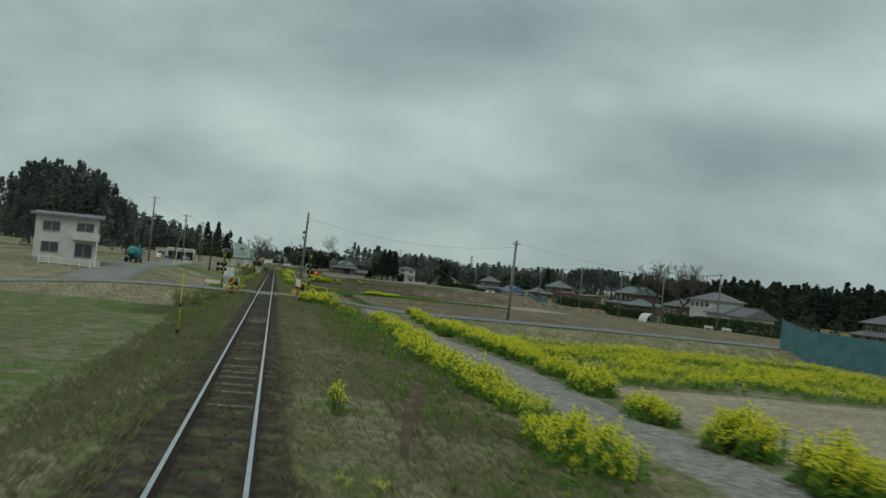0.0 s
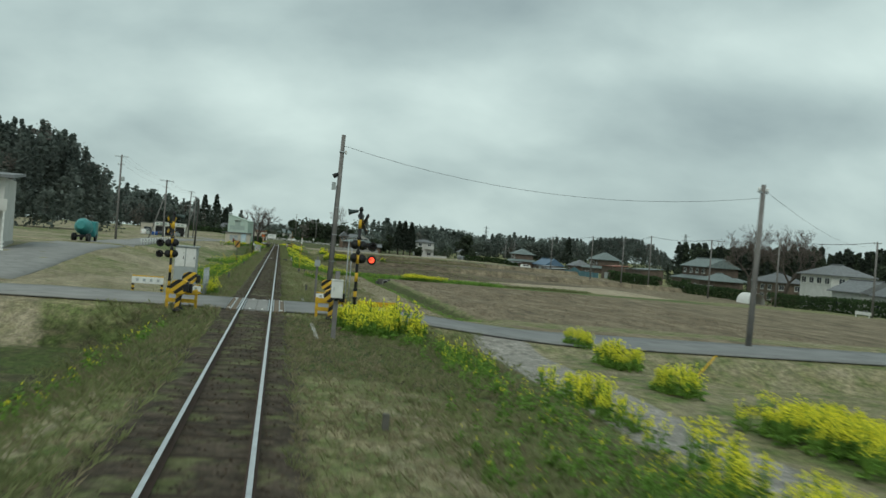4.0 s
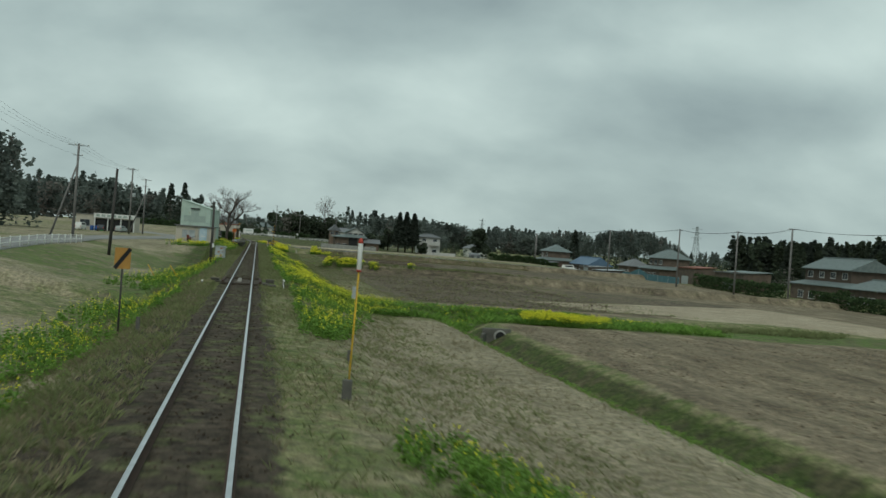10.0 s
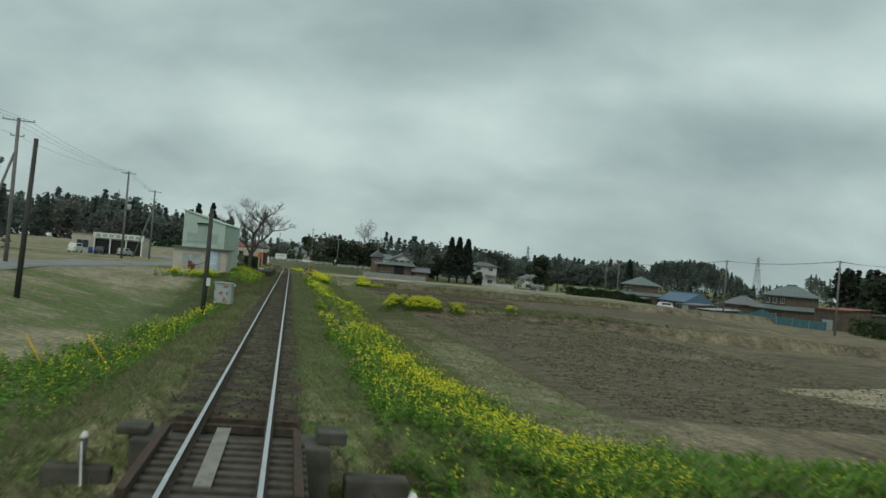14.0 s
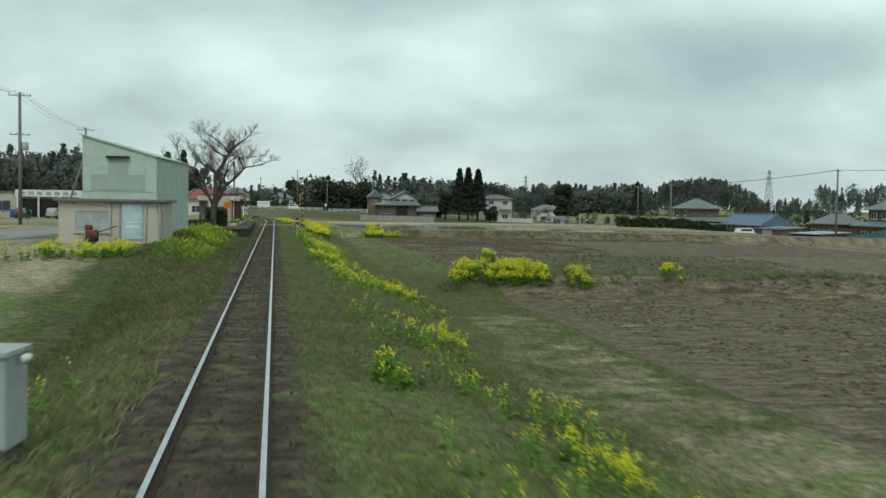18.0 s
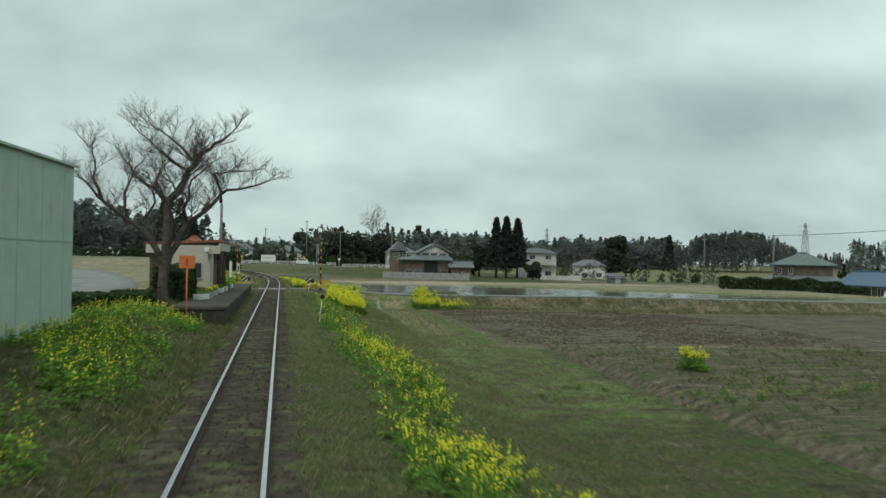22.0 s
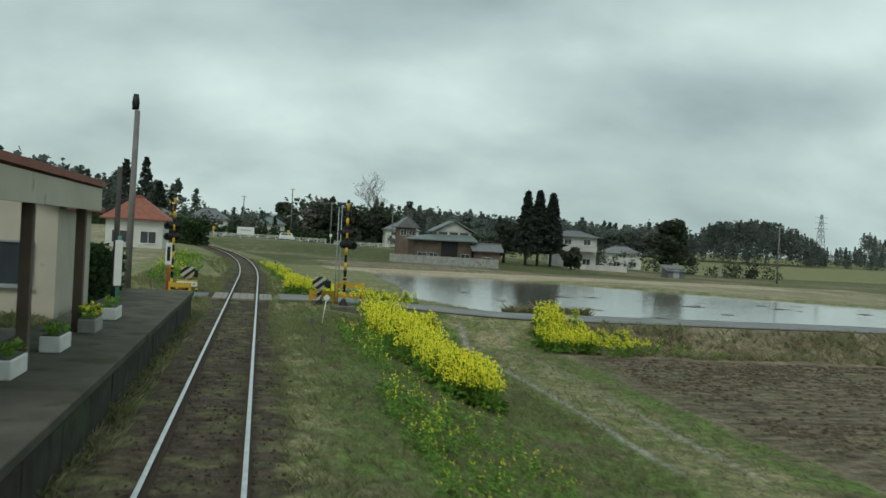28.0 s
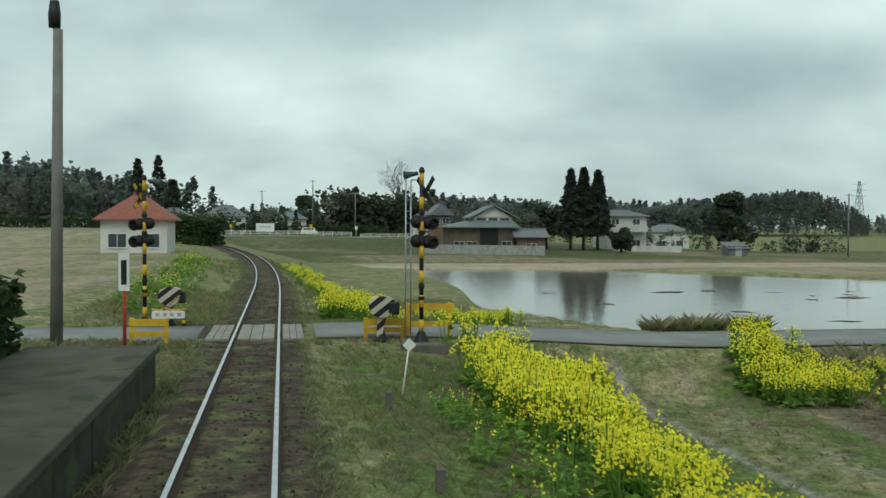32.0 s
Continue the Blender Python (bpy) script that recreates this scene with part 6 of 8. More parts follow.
def car(x, y, turn, mat, label, van=False):
    ob = thing("car", label, "car", "parked cars", at=Matrix.Translation(on(x, y, 0.03)) @ Matrix.Rotation(radians(turn), 4, "Z"))
    L, w, h = 3.6, 0.74, 1.75 if van else 1.45
    prof = [(-L / 2, 0.3), (L / 2, 0.3), (L / 2, 0.8), (L / 2 - 0.15, 0.95), (L / 2 - (0.35 if van else 0.9), 1.0), (L / 2 - (0.7 if van else 1.4), h), (-L / 2 + 0.35, h), (-L / 2 + 0.08, 1.0), (-L / 2, 0.8)]
    bm = bmesh.new()
    for s in (-w, w):
        bm.verts.ensure_lookup_table()
    A = [bm.verts.new((px, -w * (0.86 if pz > 1.1 else 1), pz)) for px, pz in prof]
    B = [bm.verts.new((px, w * (0.86 if pz > 1.1 else 1), pz)) for px, pz in prof]
    bm.faces.new(A)
    bm.faces.new(B[::-1])
    for k in range(len(prof)):
        bm.faces.new((A[k], B[k], B[(k + 1) % len(prof)], A[(k + 1) % len(prof)]))
    bmesh.ops.recalc_face_normals(bm, faces=bm.faces[:])
    bmesh.ops.bevel(bm, geom=bm.edges[:], offset=0.05, segments=2, affect="EDGES")
    part("body", bm, mat, ob)
    for s in (-1, 1):
        part("window", box(-L / 2 + 0.5, L / 2 - (0.9 if van else 1.5), s * w * 0.93 - 0.02, s * w * 0.93 + 0.02, 1.02, h - 0.14, 0.02), M_GLASS, ob)
        for px in (-L / 2 + 0.65, L / 2 - 0.65):
            wh = part("wheel", lathe([(0.12, -0.09), (0.27, -0.09), (0.29, 0.0), (0.27, 0.09), (0.12, 0.09)], 16, Matrix.Translation((px, s * (w - 0.06), 0.29)) @ Matrix.Rotation(radians(90), 4, "X")), M_BLACK, ob)
            part("rim", lathe([(0.16, -0.1), (0.17, 0.0), (0.16, 0.1)], 12, Matrix.Translation((px, s * (w - 0.06), 0.29)) @ Matrix.Rotation(radians(90), 4, "X")), M_GALV, wh)
        part("headlight", box(L / 2 - 0.06, L / 2 + 0.01, s * w * 0.72 - 0.13, s * w * 0.72 + 0.13, 0.62, 0.8, 0.02), M_WHITE, ob)
        part("tail_light", box(-L / 2 - 0.01, -L / 2 + 0.05, s * w * 0.8 - 0.07, s * w * 0.8 + 0.07, 0.7, 1.0, 0.02), M_RED, ob)
    bm = box(-0.02, 0.02, -w * 0.78, w * 0.78, 0, h - 1.1)
    bm.transform(Matrix.Translation((L / 2 - (0.3 if van else 0.83), 0, 1.03)) @ Matrix.Rotation(radians(-35 if not van else -20), 4, "Y"))
    part("windscreen", bm, M_GLASS, ob)
    return ob


car(-38, 337, 80, M_WHITE, "white van parked before the shop", True)
car(-29.5, 338, 75, M_GREY, "silver car parked before the shop")
car(-33.5, 336, 95, M_GLASS, "dark car parked before the shop")
car(6.5, 506.6, 0, M_WHITE, "small white car on the far road", True)
car(80, 349, 10, M_WHITE, "white small truck beside the field", True)
car(90, 362, 40, M_GREY, "grey car beside the field")

TRUCK = material("teal_lorry_paint", (0.05, 0.26, 0.25), (0.04, 0.2, 0.2), 0.5, 2.0)
ob = thing("lorry", "teal lorry with a rounded drum on the side road", "lorry", at=Matrix.Translation(on(-23.4, 172, 0.05)) @ Matrix.Rotation(radians(88), 4, "Z"))
part("cab", box(1.5, 3.1, -0.95, 0.95, 0.5, 2.5, 0.12), TRUCK, ob)
part("windscreen", box(3.08, 3.13, -0.8, 0.8, 1.5, 2.25, 0.02), M_GLASS, ob)
part("chassis", box(-3.0, 3.0, -0.45, 0.45, 0.5, 0.75, 0.02), M_BLACK, ob)
part("drum", lathe([(0.45, -2.0), (0.8, -1.5), (1.05, -0.3), (1.0, 0.6), (0.6, 1.5), (0.45, 1.7)], 18, Matrix.Translation((-0.75, 0, 1.75)) @ Matrix.Rotation(radians(-82), 4, "Y")), TRUCK, ob)
for px in (-2.2, -1.2, 2.2):
    for sy in (-0.85, 0.85):
        part("wheel", lathe([(0.2, -0.13), (0.46, -0.13), (0.48, 0.0), (0.46, 0.13), (0.2, 0.13)], 16, Matrix.Translation((px, sy, 0.48)) @ Matrix.Rotation(radians(90), 4, "X")), M_BLACK, ob)
ob = thing("house", "white two-storey house with a balcony behind a white fence", "house", at=Matrix.Translation(on(-26.3, 134, 0.55)) @ Matrix.Rotation(radians(8), 4, "Z"))
part("footing", box(-4.6, 3.3, -0.1, 8.1, -1.2, 0), M_CONC, ob)
part("wall", box(-4.5, 3.2, 0, 8, 0, 5.6), M_WALLWHITE, ob)
part("roof", slab([(-5.2, -0.8), (3.9, -0.8), (3.9, 8.6), (-5.2, 8.6)], lambda x, y: 5.6 + 0.06 * (y + 0.8), 0.25), M_ROOF_GREY, ob)
part("balcony", box(0.2, 3.6, -1.1, -0.004, 2.7, 3.75, 0.02), M_WALLWHITE, ob, "solid white balcony")
window_in(ob, -3.6, -1.4, 0.8, 2.2, -0.006)
window_in(ob, 0.6, 2.8, 0.4, 2.3, -0.006)
window_in(ob, -3.6, -1.4, 3.6, 4.9, -0.006)
window_in(ob, 0.6, 2.8, 3.8, 5.0, -0.006)
part("post", box(3.3, 3.45, -1.05, -0.9, -1.0, 2.7), M_WHITE, ob)
ob = thing("garden_fence", "white panel fence before the white house", "fence")
for k in range(6):
    p = on(-28.8 + 1.25 * k, 128.6, -0.1)
    part("post", box(p.x - 0.05, p.x + 0.05, p.y - 0.05, p.y + 0.05, p.z, p.z + 1.15), M_WHITE, ob)
    for zz in (0.35, 0.65, 0.95):
        part("rail", box(p.x + 0.05, p.x + 1.2, p.y - 0.03, p.y + 0.03, p.z + zz, p.z + zz + 0.14), M_WHITE, ob)

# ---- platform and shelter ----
# side's shade put into the dark base colour, moss in the spots
M_PLAT_FACE = material("shaded_mossy_face", (0.05, 0.046, 0.037), (0.025, 0.024, 0.019), 0.95, 2.5, spots=(0.045, 0.06, 0.028), spot_scale=2.2, spot_at=0.55, bump=0.5)
PZ, PX0, PX1, PY0, PY1 = 0.62, -3.85, -1.62, 277.4, 313.2
ob = thing("platform", "low weathered concrete station platform", "platform", kind="structure")
part("deck", box(PX0, PX1 + 0.06, PY0 - 0.06, PY1 + 0.06, PZ - 0.14, PZ, 0.02), material("worn_platform_deck", (0.098, 0.09, 0.072), (0.055, 0.052, 0.04), 0.95, 1.2, spots=(0.04, 0.05, 0.024), spot_scale=1.4, spot_at=0.56, bump=0.4), ob)
for k in range(18):
    y0 = PY0 + k * 1.99
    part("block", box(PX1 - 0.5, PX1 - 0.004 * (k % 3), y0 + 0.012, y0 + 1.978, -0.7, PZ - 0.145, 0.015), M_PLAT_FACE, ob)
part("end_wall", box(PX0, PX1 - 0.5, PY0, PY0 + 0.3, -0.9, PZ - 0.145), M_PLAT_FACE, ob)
part("core", box(PX0 + 0.05, PX1 - 0.5, PY0 + 0.3, PY1 - 0.1, -0.9, PZ - 0.15), M_CONC_DARK, ob)

ob = thing("waiting_shelter", "open platform shelter with cream fascia and red-brown roof edge", "shelter", at=Matrix.Translation((0, 0, PZ)))
SY0, SY1, SX0, SX1 = 290.5, 299.5, -6.4, -2.95
part("floor", box(SX0 - 0.2, -3.86, SY0 - 0.2, SY1 + 0.2, -0.6, -0.004), M_CONC_DARK, ob)
part("roof", slab([(SX0 - 0.3, SY0 - 0.5), (SX1 + 0.35, SY0 - 0.5), (SX1 + 0.35, SY1 + 0.5), (SX0 - 0.3, SY1 + 0.5)], lambda x, y: 2.75 + (x - SX0) * 0.05, 0.12), M_ROOF_RED, ob)
part("fascia", box(SX0 - 0.25, SX1 + 0.3, SY0 - 0.5, SY0 - 0.42, 2.28, 2.74), M_CREAM, ob)
part("fascia", box(SX1 + 0.22, SX1 + 0.3, SY0 - 0.42, SY1 + 0.45, 2.45, 2.9), M_CREAM, ob)
for x, y in ((SX1, SY0), (SX1, SY1), (SX0, SY0), (SX0, SY1), (SX1, (SY0 + SY1) / 2)):
    part("post", box(x - 0.09, x + 0.09, y - 0.09, y + 0.09, 0, 2.8, 0.012), M_WALLBROWN, ob)
part("post", box(SX1 - 0.4, SX1 - 0.25, SY0 - 0.07, SY0 + 0.08, 0, 2.8, 0.012), M_CREAM, ob)
part("wall", box(SX0 - 0.06, SX0 + 0.06, SY0 + 0.1, SY1 - 0.1, 0, 2.5), M_CREAM, ob)
part("rail", box(SX0, SX1 - 1.0, SY0 - 0.04, SY0 + 0.04, 0.9, 1.0), M_WALLBROWN, ob)
part("rail", box(SX0, SX1 - 1.0, SY0 - 0.04, SY0 + 0.04, 1.6, 1.68), M_WALLBROWN, ob)
part("speaker", box(SX1 - 0.55, SX1 - 0.3, SY0 - 0.68, SY0 - 0.5, 2.36, 2.62, 0.03), M_WHITE, ob, "small white loudspeaker")
part("bench", box(SX0 + 0.2, SX0 + 0.65, SY0 + 0.6, SY1 - 0.6, 0.4, 0.46), M_WALLBROWN, ob)

ob = thing("station_house", "small cream station building with red-brown roof", "building", at=Matrix.Translation((-5.6, 303.6, 0.4)))
part("wall", box(-1.4, 1.4, 0, 4.6, -0.6, 2.7), M_CREAM, ob)
part("roof", slab([(-1.7, -0.3), (0, -0.3), (0, 5.0), (-1.7, 5.0)], lambda x, y: 2.7 + (x + 1.7) * 0.4, 0.14), M_ROOF_RED, ob)
part("roof", slab([(0, -0.3), (1.7, -0.3), (1.7, 5.0), (0, 5.0)], lambda x, y: 2.7 + (1.7 - x) * 0.4, 0.14), M_ROOF_RED, ob)
part("gable", slab([(-1.4, 0.0), (1.4, 0.0), (1.4, 0.1), (-1.4, 0.1)], lambda x, y: 2.7 + (1.4 - abs(x)) * 0.3, 0.5), M_CREAM, ob)
window_in(ob, -0.9, 0.9, 0.8, 1.9, -0.005)

ob = thing("distance_sign", "faded orange board on an orange-white post", "sign", at=Matrix.Translation(on(-3.12, 276.1, -0.05)))
zs = 2.78 - ob.matrix_basis.translation.z
part("post", tube((0, 0, 0), (0, 0, zs - 0.3), 0.035, None, 10), M_ORANGE, ob)
part("board", box(-0.32, 0.32, -0.06, -0.04, zs - 0.52, zs, 0.006), M_ORANGE, ob)
part("bar", box(-0.05, 0.05, -0.066, -0.0605, zs - 0.42, zs - 0.12), M_RED, ob, "darker mark")


def planter(x, y, w, turn, label, flowers):
    ob = thing("planter", label, "planter", "platform planters", at=Matrix.Translation((x, y, PZ)) @ Matrix.Rotation(radians(turn), 4, "Z"))
    part("box", box(-w / 2, w / 2, -0.17, 0.17, 0, 0.28, 0.025), M_WHITE if not flowers else M_CONC, ob)
    part("soil", box(-w / 2 + 0.03, w / 2 - 0.03, -0.14, 0.14, 0.281, 0.295), M_CONC_DARK, ob)
    rng = np.random.default_rng(int(y * 10))
    c = np.stack([rng.uniform(-w / 2, w / 2, 60), rng.uniform(-0.15, 0.15, 60), rng.uniform(0.3, 0.48, 60)], 1)
    V, Fc = quad_cloud(rng, c, 0.06)
    part("plants", stuff_mesh("plants", V.tolist(), Fc.tolist(), [M_RAPE_LEAF]), None, ob)["kind"] = "stuff"
    if flowers:
        V, Fc = quad_cloud(rng, c + [0, 0, 0.08], 0.045)
        part("flowers", stuff_mesh("flowers", V.tolist(), Fc.tolist(), [M_RAPE]), None, ob)["kind"] = "stuff"


for x, y, f in ((-3.15, 284.0, 0), (-2.95, 286.6, 1), (-2.85, 289.3, 1), (-2.8, 293.5, 0), (-2.75, 296.5, 0), (-2.7, 299.6, 1), (-2.7, 302.4, 0)):
    planter(x, y, 0.95, 90 if y > 285 else 60, "long planter with yellow flowers on the platform" if f else "long pale planter with green leaves on the platform", f)
ob = thing("name_post", "slim green post on the platform", "sign", at=Matrix.Translation((-2.75, 303.5, PZ)))
part("post", tube((0, 0, 0), (0, 0, 1.9), 0.045, None, 10), M_TEAL, ob)
part("plate", box(-0.09, 0.09, -0.07, -0.05, 0.7, 1.8, 0.006), M_WHITE, ob)


def hedge(x0, y0, x1, y1, w, h, seed, label, mat=None, z=None, size=0.13, n=2600):
    ob = thing("hedge", label, "hedge", at=None)
    rng = np.random.default_rng(seed)
    t, s = rng.uniform(0, 1, n), rng.uniform(-1, 1, n)
    zz = rng.uniform(0, 1, n)
    f = rng.integers(0, 3, n)
    s = np.where(f == 0, np.sign(s), s)
    zz = np.where(f == 1, 1.0, zz)
    L = math.hypot(x1 - x0, y1 - y0)
    nx_, ny_ = -(y1 - y0) / L, (x1 - x0) / L
    rag = 1 + 0.12 * np.sin(t * L * 1.7) + rng.normal(0, 0.05, n)
    X = x0 + (x1 - x0) * t + nx_ * s * w / 2 * rag
    Y = y0 + (y1 - y0) * t + ny_ * s * w / 2 * rag
    Z = (land(X, Y) if z is None else z) + zz * h * rag
    V, Fc = quad_cloud(rng, np.stack([X, Y, Z], 1), size)
    part("leaves", stuff_mesh("leaves", V.tolist(), Fc.tolist(), [mat or M_HEDGE]), None, ob)
    bm = bmesh.new()
    for k in range(6):
        u = (k + 0.5) / 6
        p = Vector((x0 + (x1 - x0) * u, y0 + (y1 - y0) * u, 0))
        p.z = (float(land(p.x, p.y)) if z is None else z) - 0.1
        put_tube(bm, p, p + Vector((0, 0, h * 0.8)), 0.05, 0.02, 6)
    part("stems", bm, M_BARK, ob)
    return ob


hedge(-4.6, 282.6, -4.5, 289.5, 1.3, 1.35, 61, "clipped dark green hedge behind the platform", z=PZ, n=3600)
hedge(-4.9, 309.4, -4.5, 313, 1.2, 1.5, 62, "rounded dark green shrubs behind the platform", z=0.3, n=3600)
hedge(-7.4, 274.5, -5.4, 278.6, 1.5, 0.6, 63, "dark low shrubs under the cherry tree", n=2600)
hedge(-13.5, 437, -9.5, 441, 5.0, 3.4, 64, "large round dark shrub beside the curve", size=0.3, n=3600)
hedge(-60, 514.5, 22, 514.5, 1.6, 2.1, 65, "long dark clipped hedge along the far road", size=0.35, n=5000)
hedge(62.5, 364, 78, 352, 1.3, 1.5, 66, "low dark clipped hedge at the field's end", size=0.18, n=7000)
hedge(90, 296, 90, 262, 1.6, 2.2, 67, "dark hedge before the farmhouse", size=0.2, n=5200)
hedge(89, 207, 86, 152, 1.8, 2.0, 68, "dark garden hedge along the village road", size=0.2, n=8000)
hedge(88, 250, 89, 214, 1.8, 1.8, 69, "dark garden hedge along the village road", size=0.2, n=6000)


# ---- houses ----
def house(x, y, w, d, eave, ridge, turn, wall, roof, label, skirt=0.0, hip=True, windows=3, group=""):
    """A house w wide and d deep: lower storey, hipped or gabled upper roof, and where skirt is given a lower roof round the ground floor."""
    z = float(land(x, y)) - 0.3
    ob = thing("house", label, "house", group, at=Matrix.Translation((x, y, z)) @ Matrix.Rotation(radians(turn), 4, "Z"))
    eave, ridge = eave - z, ridge - z
    part("wall", box(-w / 2, w / 2, -d / 2, d / 2, 0, eave), wall, ob)
    o = 0.6
    X, Y = w / 2 + o, d / 2 + o
    rl = max(w / 2 - d / 2 * (0.8 if hip else -0.05), 0.4) if hip else X
    bm = bmesh.new()
    c = [bm.verts.new((sx * X, sy * Y, eave - 0.05)) for sx, sy in ((-1, -1), (1, -1), (1, 1), (-1, 1))]
    c2 = [bm.verts.new((sx * X, sy * Y, eave - 0.2)) for sx, sy in ((-1, -1), (1, -1), (1, 1), (-1, 1))]
    r = [bm.verts.new((-rl, 0, ridge)), bm.verts.new((rl, 0, ridge))]
    bm.faces.new((c[0], c[1], r[1], r[0]))
    bm.faces.new((c[2], c[3], r[0], r[1]))
    bm.faces.new((c[1], c[2], r[1]))
    bm.faces.new((c[3], c[0], r[0]))
    bm.faces.new(c2)
    for k in range(4):
        bm.faces.new((c2[k], c2[(k + 1) % 4], c[(k + 1) % 4], c[k]))
    bmesh.ops.recalc_face_normals(bm, faces=bm.faces[:])
    rf = part("roof", bm, roof, ob)
    part("ridge_cap", box(-rl - 0.1, rl + 0.1, -0.16, 0.16, ridge - 0.06, ridge + 0.16, 0.04), roof, rf)
    if skirt:
        s, zl = skirt, eave * 0.52
        part("wall", box(-w / 2 - s, w / 2 + s, -d / 2 - s, d / 2 + s * 0.3, 0, zl), wall, ob)
        bm = bmesh.new()
        i = [bm.verts.new((sx * (w / 2 + 0.02), sy * (d / 2 + 0.02), zl + 0.75)) for sx, sy in ((-1, -1), (1, -1), (1, 1), (-1, 1))]
        e = [bm.verts.new((sx * (w / 2 + s + 0.5), sy * (d / 2 + s + 0.5), zl + 0.02)) for sx, sy in ((-1, -1), (1, -1), (1, 1), (-1, 1))]
        e2 = [bm.verts.new((sx * (w / 2 + s + 0.5), sy * (d / 2 + s + 0.5), zl - 0.14)) for sx, sy in ((-1, -1), (1, -1), (1, 1), (-1, 1))]
        for k in range(4):
            bm.faces.new((i[k], i[(k + 1) % 4], e[(k + 1) % 4], e[k]))
            bm.faces.new((e[k], e[(k + 1) % 4], e2[(k + 1) % 4], e2[k]))
        bm.faces.new(e2)
        bmesh.ops.recalc_face_normals(bm, faces=bm.faces[:])
        part("lower_roof", bm, roof, ob)
    two = eave > 4.4
    for k in range(windows):
        c_ = -w / 2 + w * (k + 0.5) / windows
        if two:
            window_in(ob, c_ - 0.75, c_ + 0.75, eave - 1.7, eave - 0.6, -d / 2 - 0.006, frame_mat=M_WHITE)
        yy = -d / 2 - skirt - 0.006
        window_in(ob, c_ - 0.85, c_ + 0.85, 0.75, 2.1, yy, frame_mat=M_WHITE)
    for k in range(2):
        c_ = -d / 2 + d * (k + 0.5) / 2
        for s in (-1, 1):
            if two and not skirt:
                window_in(ob, c_ - 0.6, c_ + 0.6, eave - 1.7, eave - 0.6, s * (w / 2 + 0.006) if s > 0 else -w / 2 - 0.006, frame_mat=M_WHITE, axis_x=False)
    return ob


def shed(x, y, w, d, top, turn, wall, roof, label, slope=0.08, open_front=False):
    z = float(land(x, y)) - 0.2
    ob = thing("shed", label, "shed", at=Matrix.Translation((x, y, z)) @ Matrix.Rotation(radians(turn), 4, "Z"))
    h = top - z
    if open_front:
        part("wall", box(-w / 2, w / 2, d / 2 - 0.12, d / 2, 0, h - 0.15), wall, ob)
        for s in (-1, 1):
            part("wall", box(s * w / 2 - 0.06, s * w / 2 + 0.06, -d / 2, d / 2 - 0.12, 0, h - 0.15), wall, ob)
    else:
        part("wall", box(-w / 2, w / 2, -d / 2, d / 2, 0, h - 0.2), wall, ob)
        part("door", box(-w * 0.18, w * 0.18, -d / 2 - 0.05, -d / 2 - 0.004, 0, min(2.0, h * 0.8)), M_GREY, ob)
    part("roof", slab([(-w / 2 - 0.3, -d / 2 - 0.3), (w / 2 + 0.3, -d / 2 - 0.3), (w / 2 + 0.3, d / 2 + 0.3), (-w / 2 - 0.3, d / 2 + 0.3)], lambda a, b: h - 0.18 + b * slope, 0.1), roof, ob)
    return ob


# houses along the village road, fronts turned towards the line
house(103, 339, 9, 7, 3.2, 5.4, -90, M_WALLBROWN, M_ROOF_GREEN, "two-storey brown farmhouse with grey tiled roofs", 1.6, True)
house(99, 352, 7, 5.5, 0.6, 2.4, -90, M_WALLBROWN, M_ROOF_GREY, "low brown annexe with a grey tiled roof")
house(105, 267, 14, 8, 3.3, 5.3, -90, M_WALLBROWN, M_ROOF_GREEN, "broad farmhouse with green-grey tiled roofs", 1.8, False, 4)
house(100, 251, 8, 6, 0.3, 1.9, -90, M_WALLBROWN, M_ROOF_GREEN, "low annexe with a green-grey roof")
shed(98, 292, 12, 6, 1.5, -90, M_WALLBROWN, M_ROOF_GREEN, "long brown barn with a pale roof")
shed(96, 309, 9, 5, 1.7, -90, M_WALLBROWN, M_ROOF_RED, "red-brown shed with a rusty roof")
shed(86, 336, 8, 5, -0.6, -90, M_WALLBROWN, M_GALV, "open-fronted machinery shed with a pale roof", 0.06, True)
shed(88, 352, 9, 4.5, -0.2, -90, M_WALLBROWN, M_ROOF_GREY, "low dark shed by the field")
house(88, 386, 7.5, 6.5, 3.0, 4.9, -90, M_WALLBROWN, M_ROOF_GREEN, "two-storey dark brown farmhouse with skirt roof", 1.4, True, 2)
shed(79, 366, 6, 4, 0.0, -60, M_WALLBROWN, M_ROOF_GREY, "small red-brown shed at the hedge")
house(94, 372, 16, 6, -0.1, 2.0, -90, M_WALLBROWN, M_ROOF_BLUE, "long low house with blue tiles", 0, False, 5)
house(99, 203, 10, 8, 3.4, 5.2, -90, M_WALLWHITE, M_ROOF_GREY, "two-storey pale house with a shallow grey roof", 0, True, 4)
house(95, 188, 8, 7, 0.9, 2.8, -90, M_WALLWHITE, M_ROOF_GREY, "low pale house with a wide gabled roof", 0, False)
house(93, 175, 6.5, 6, 0.7, 2.4, -90, M_WALLWHITE, M_ROOF_GREY, "low pale annexe with a gabled roof", 0, False, 2)
house(108, 150, 11, 8, 2.0, 4.0, -90, M_WALLBROWN, M_ROOF_GREY, "brown farmhouse with grey tiled roof", 1.2, True)
house(104, 232, 9, 7, 1.2, 3.0, -90, M_WALLBROWN, M_ROOF_GREY, "brown farmhouse with grey tiled roof", 0, True)
ob = thing("greenhouse", "pale domed greenhouse by the gardens", "greenhouse", at=Matrix.Translation(on(84.5, 206, 0)))
bm = bmesh.new()
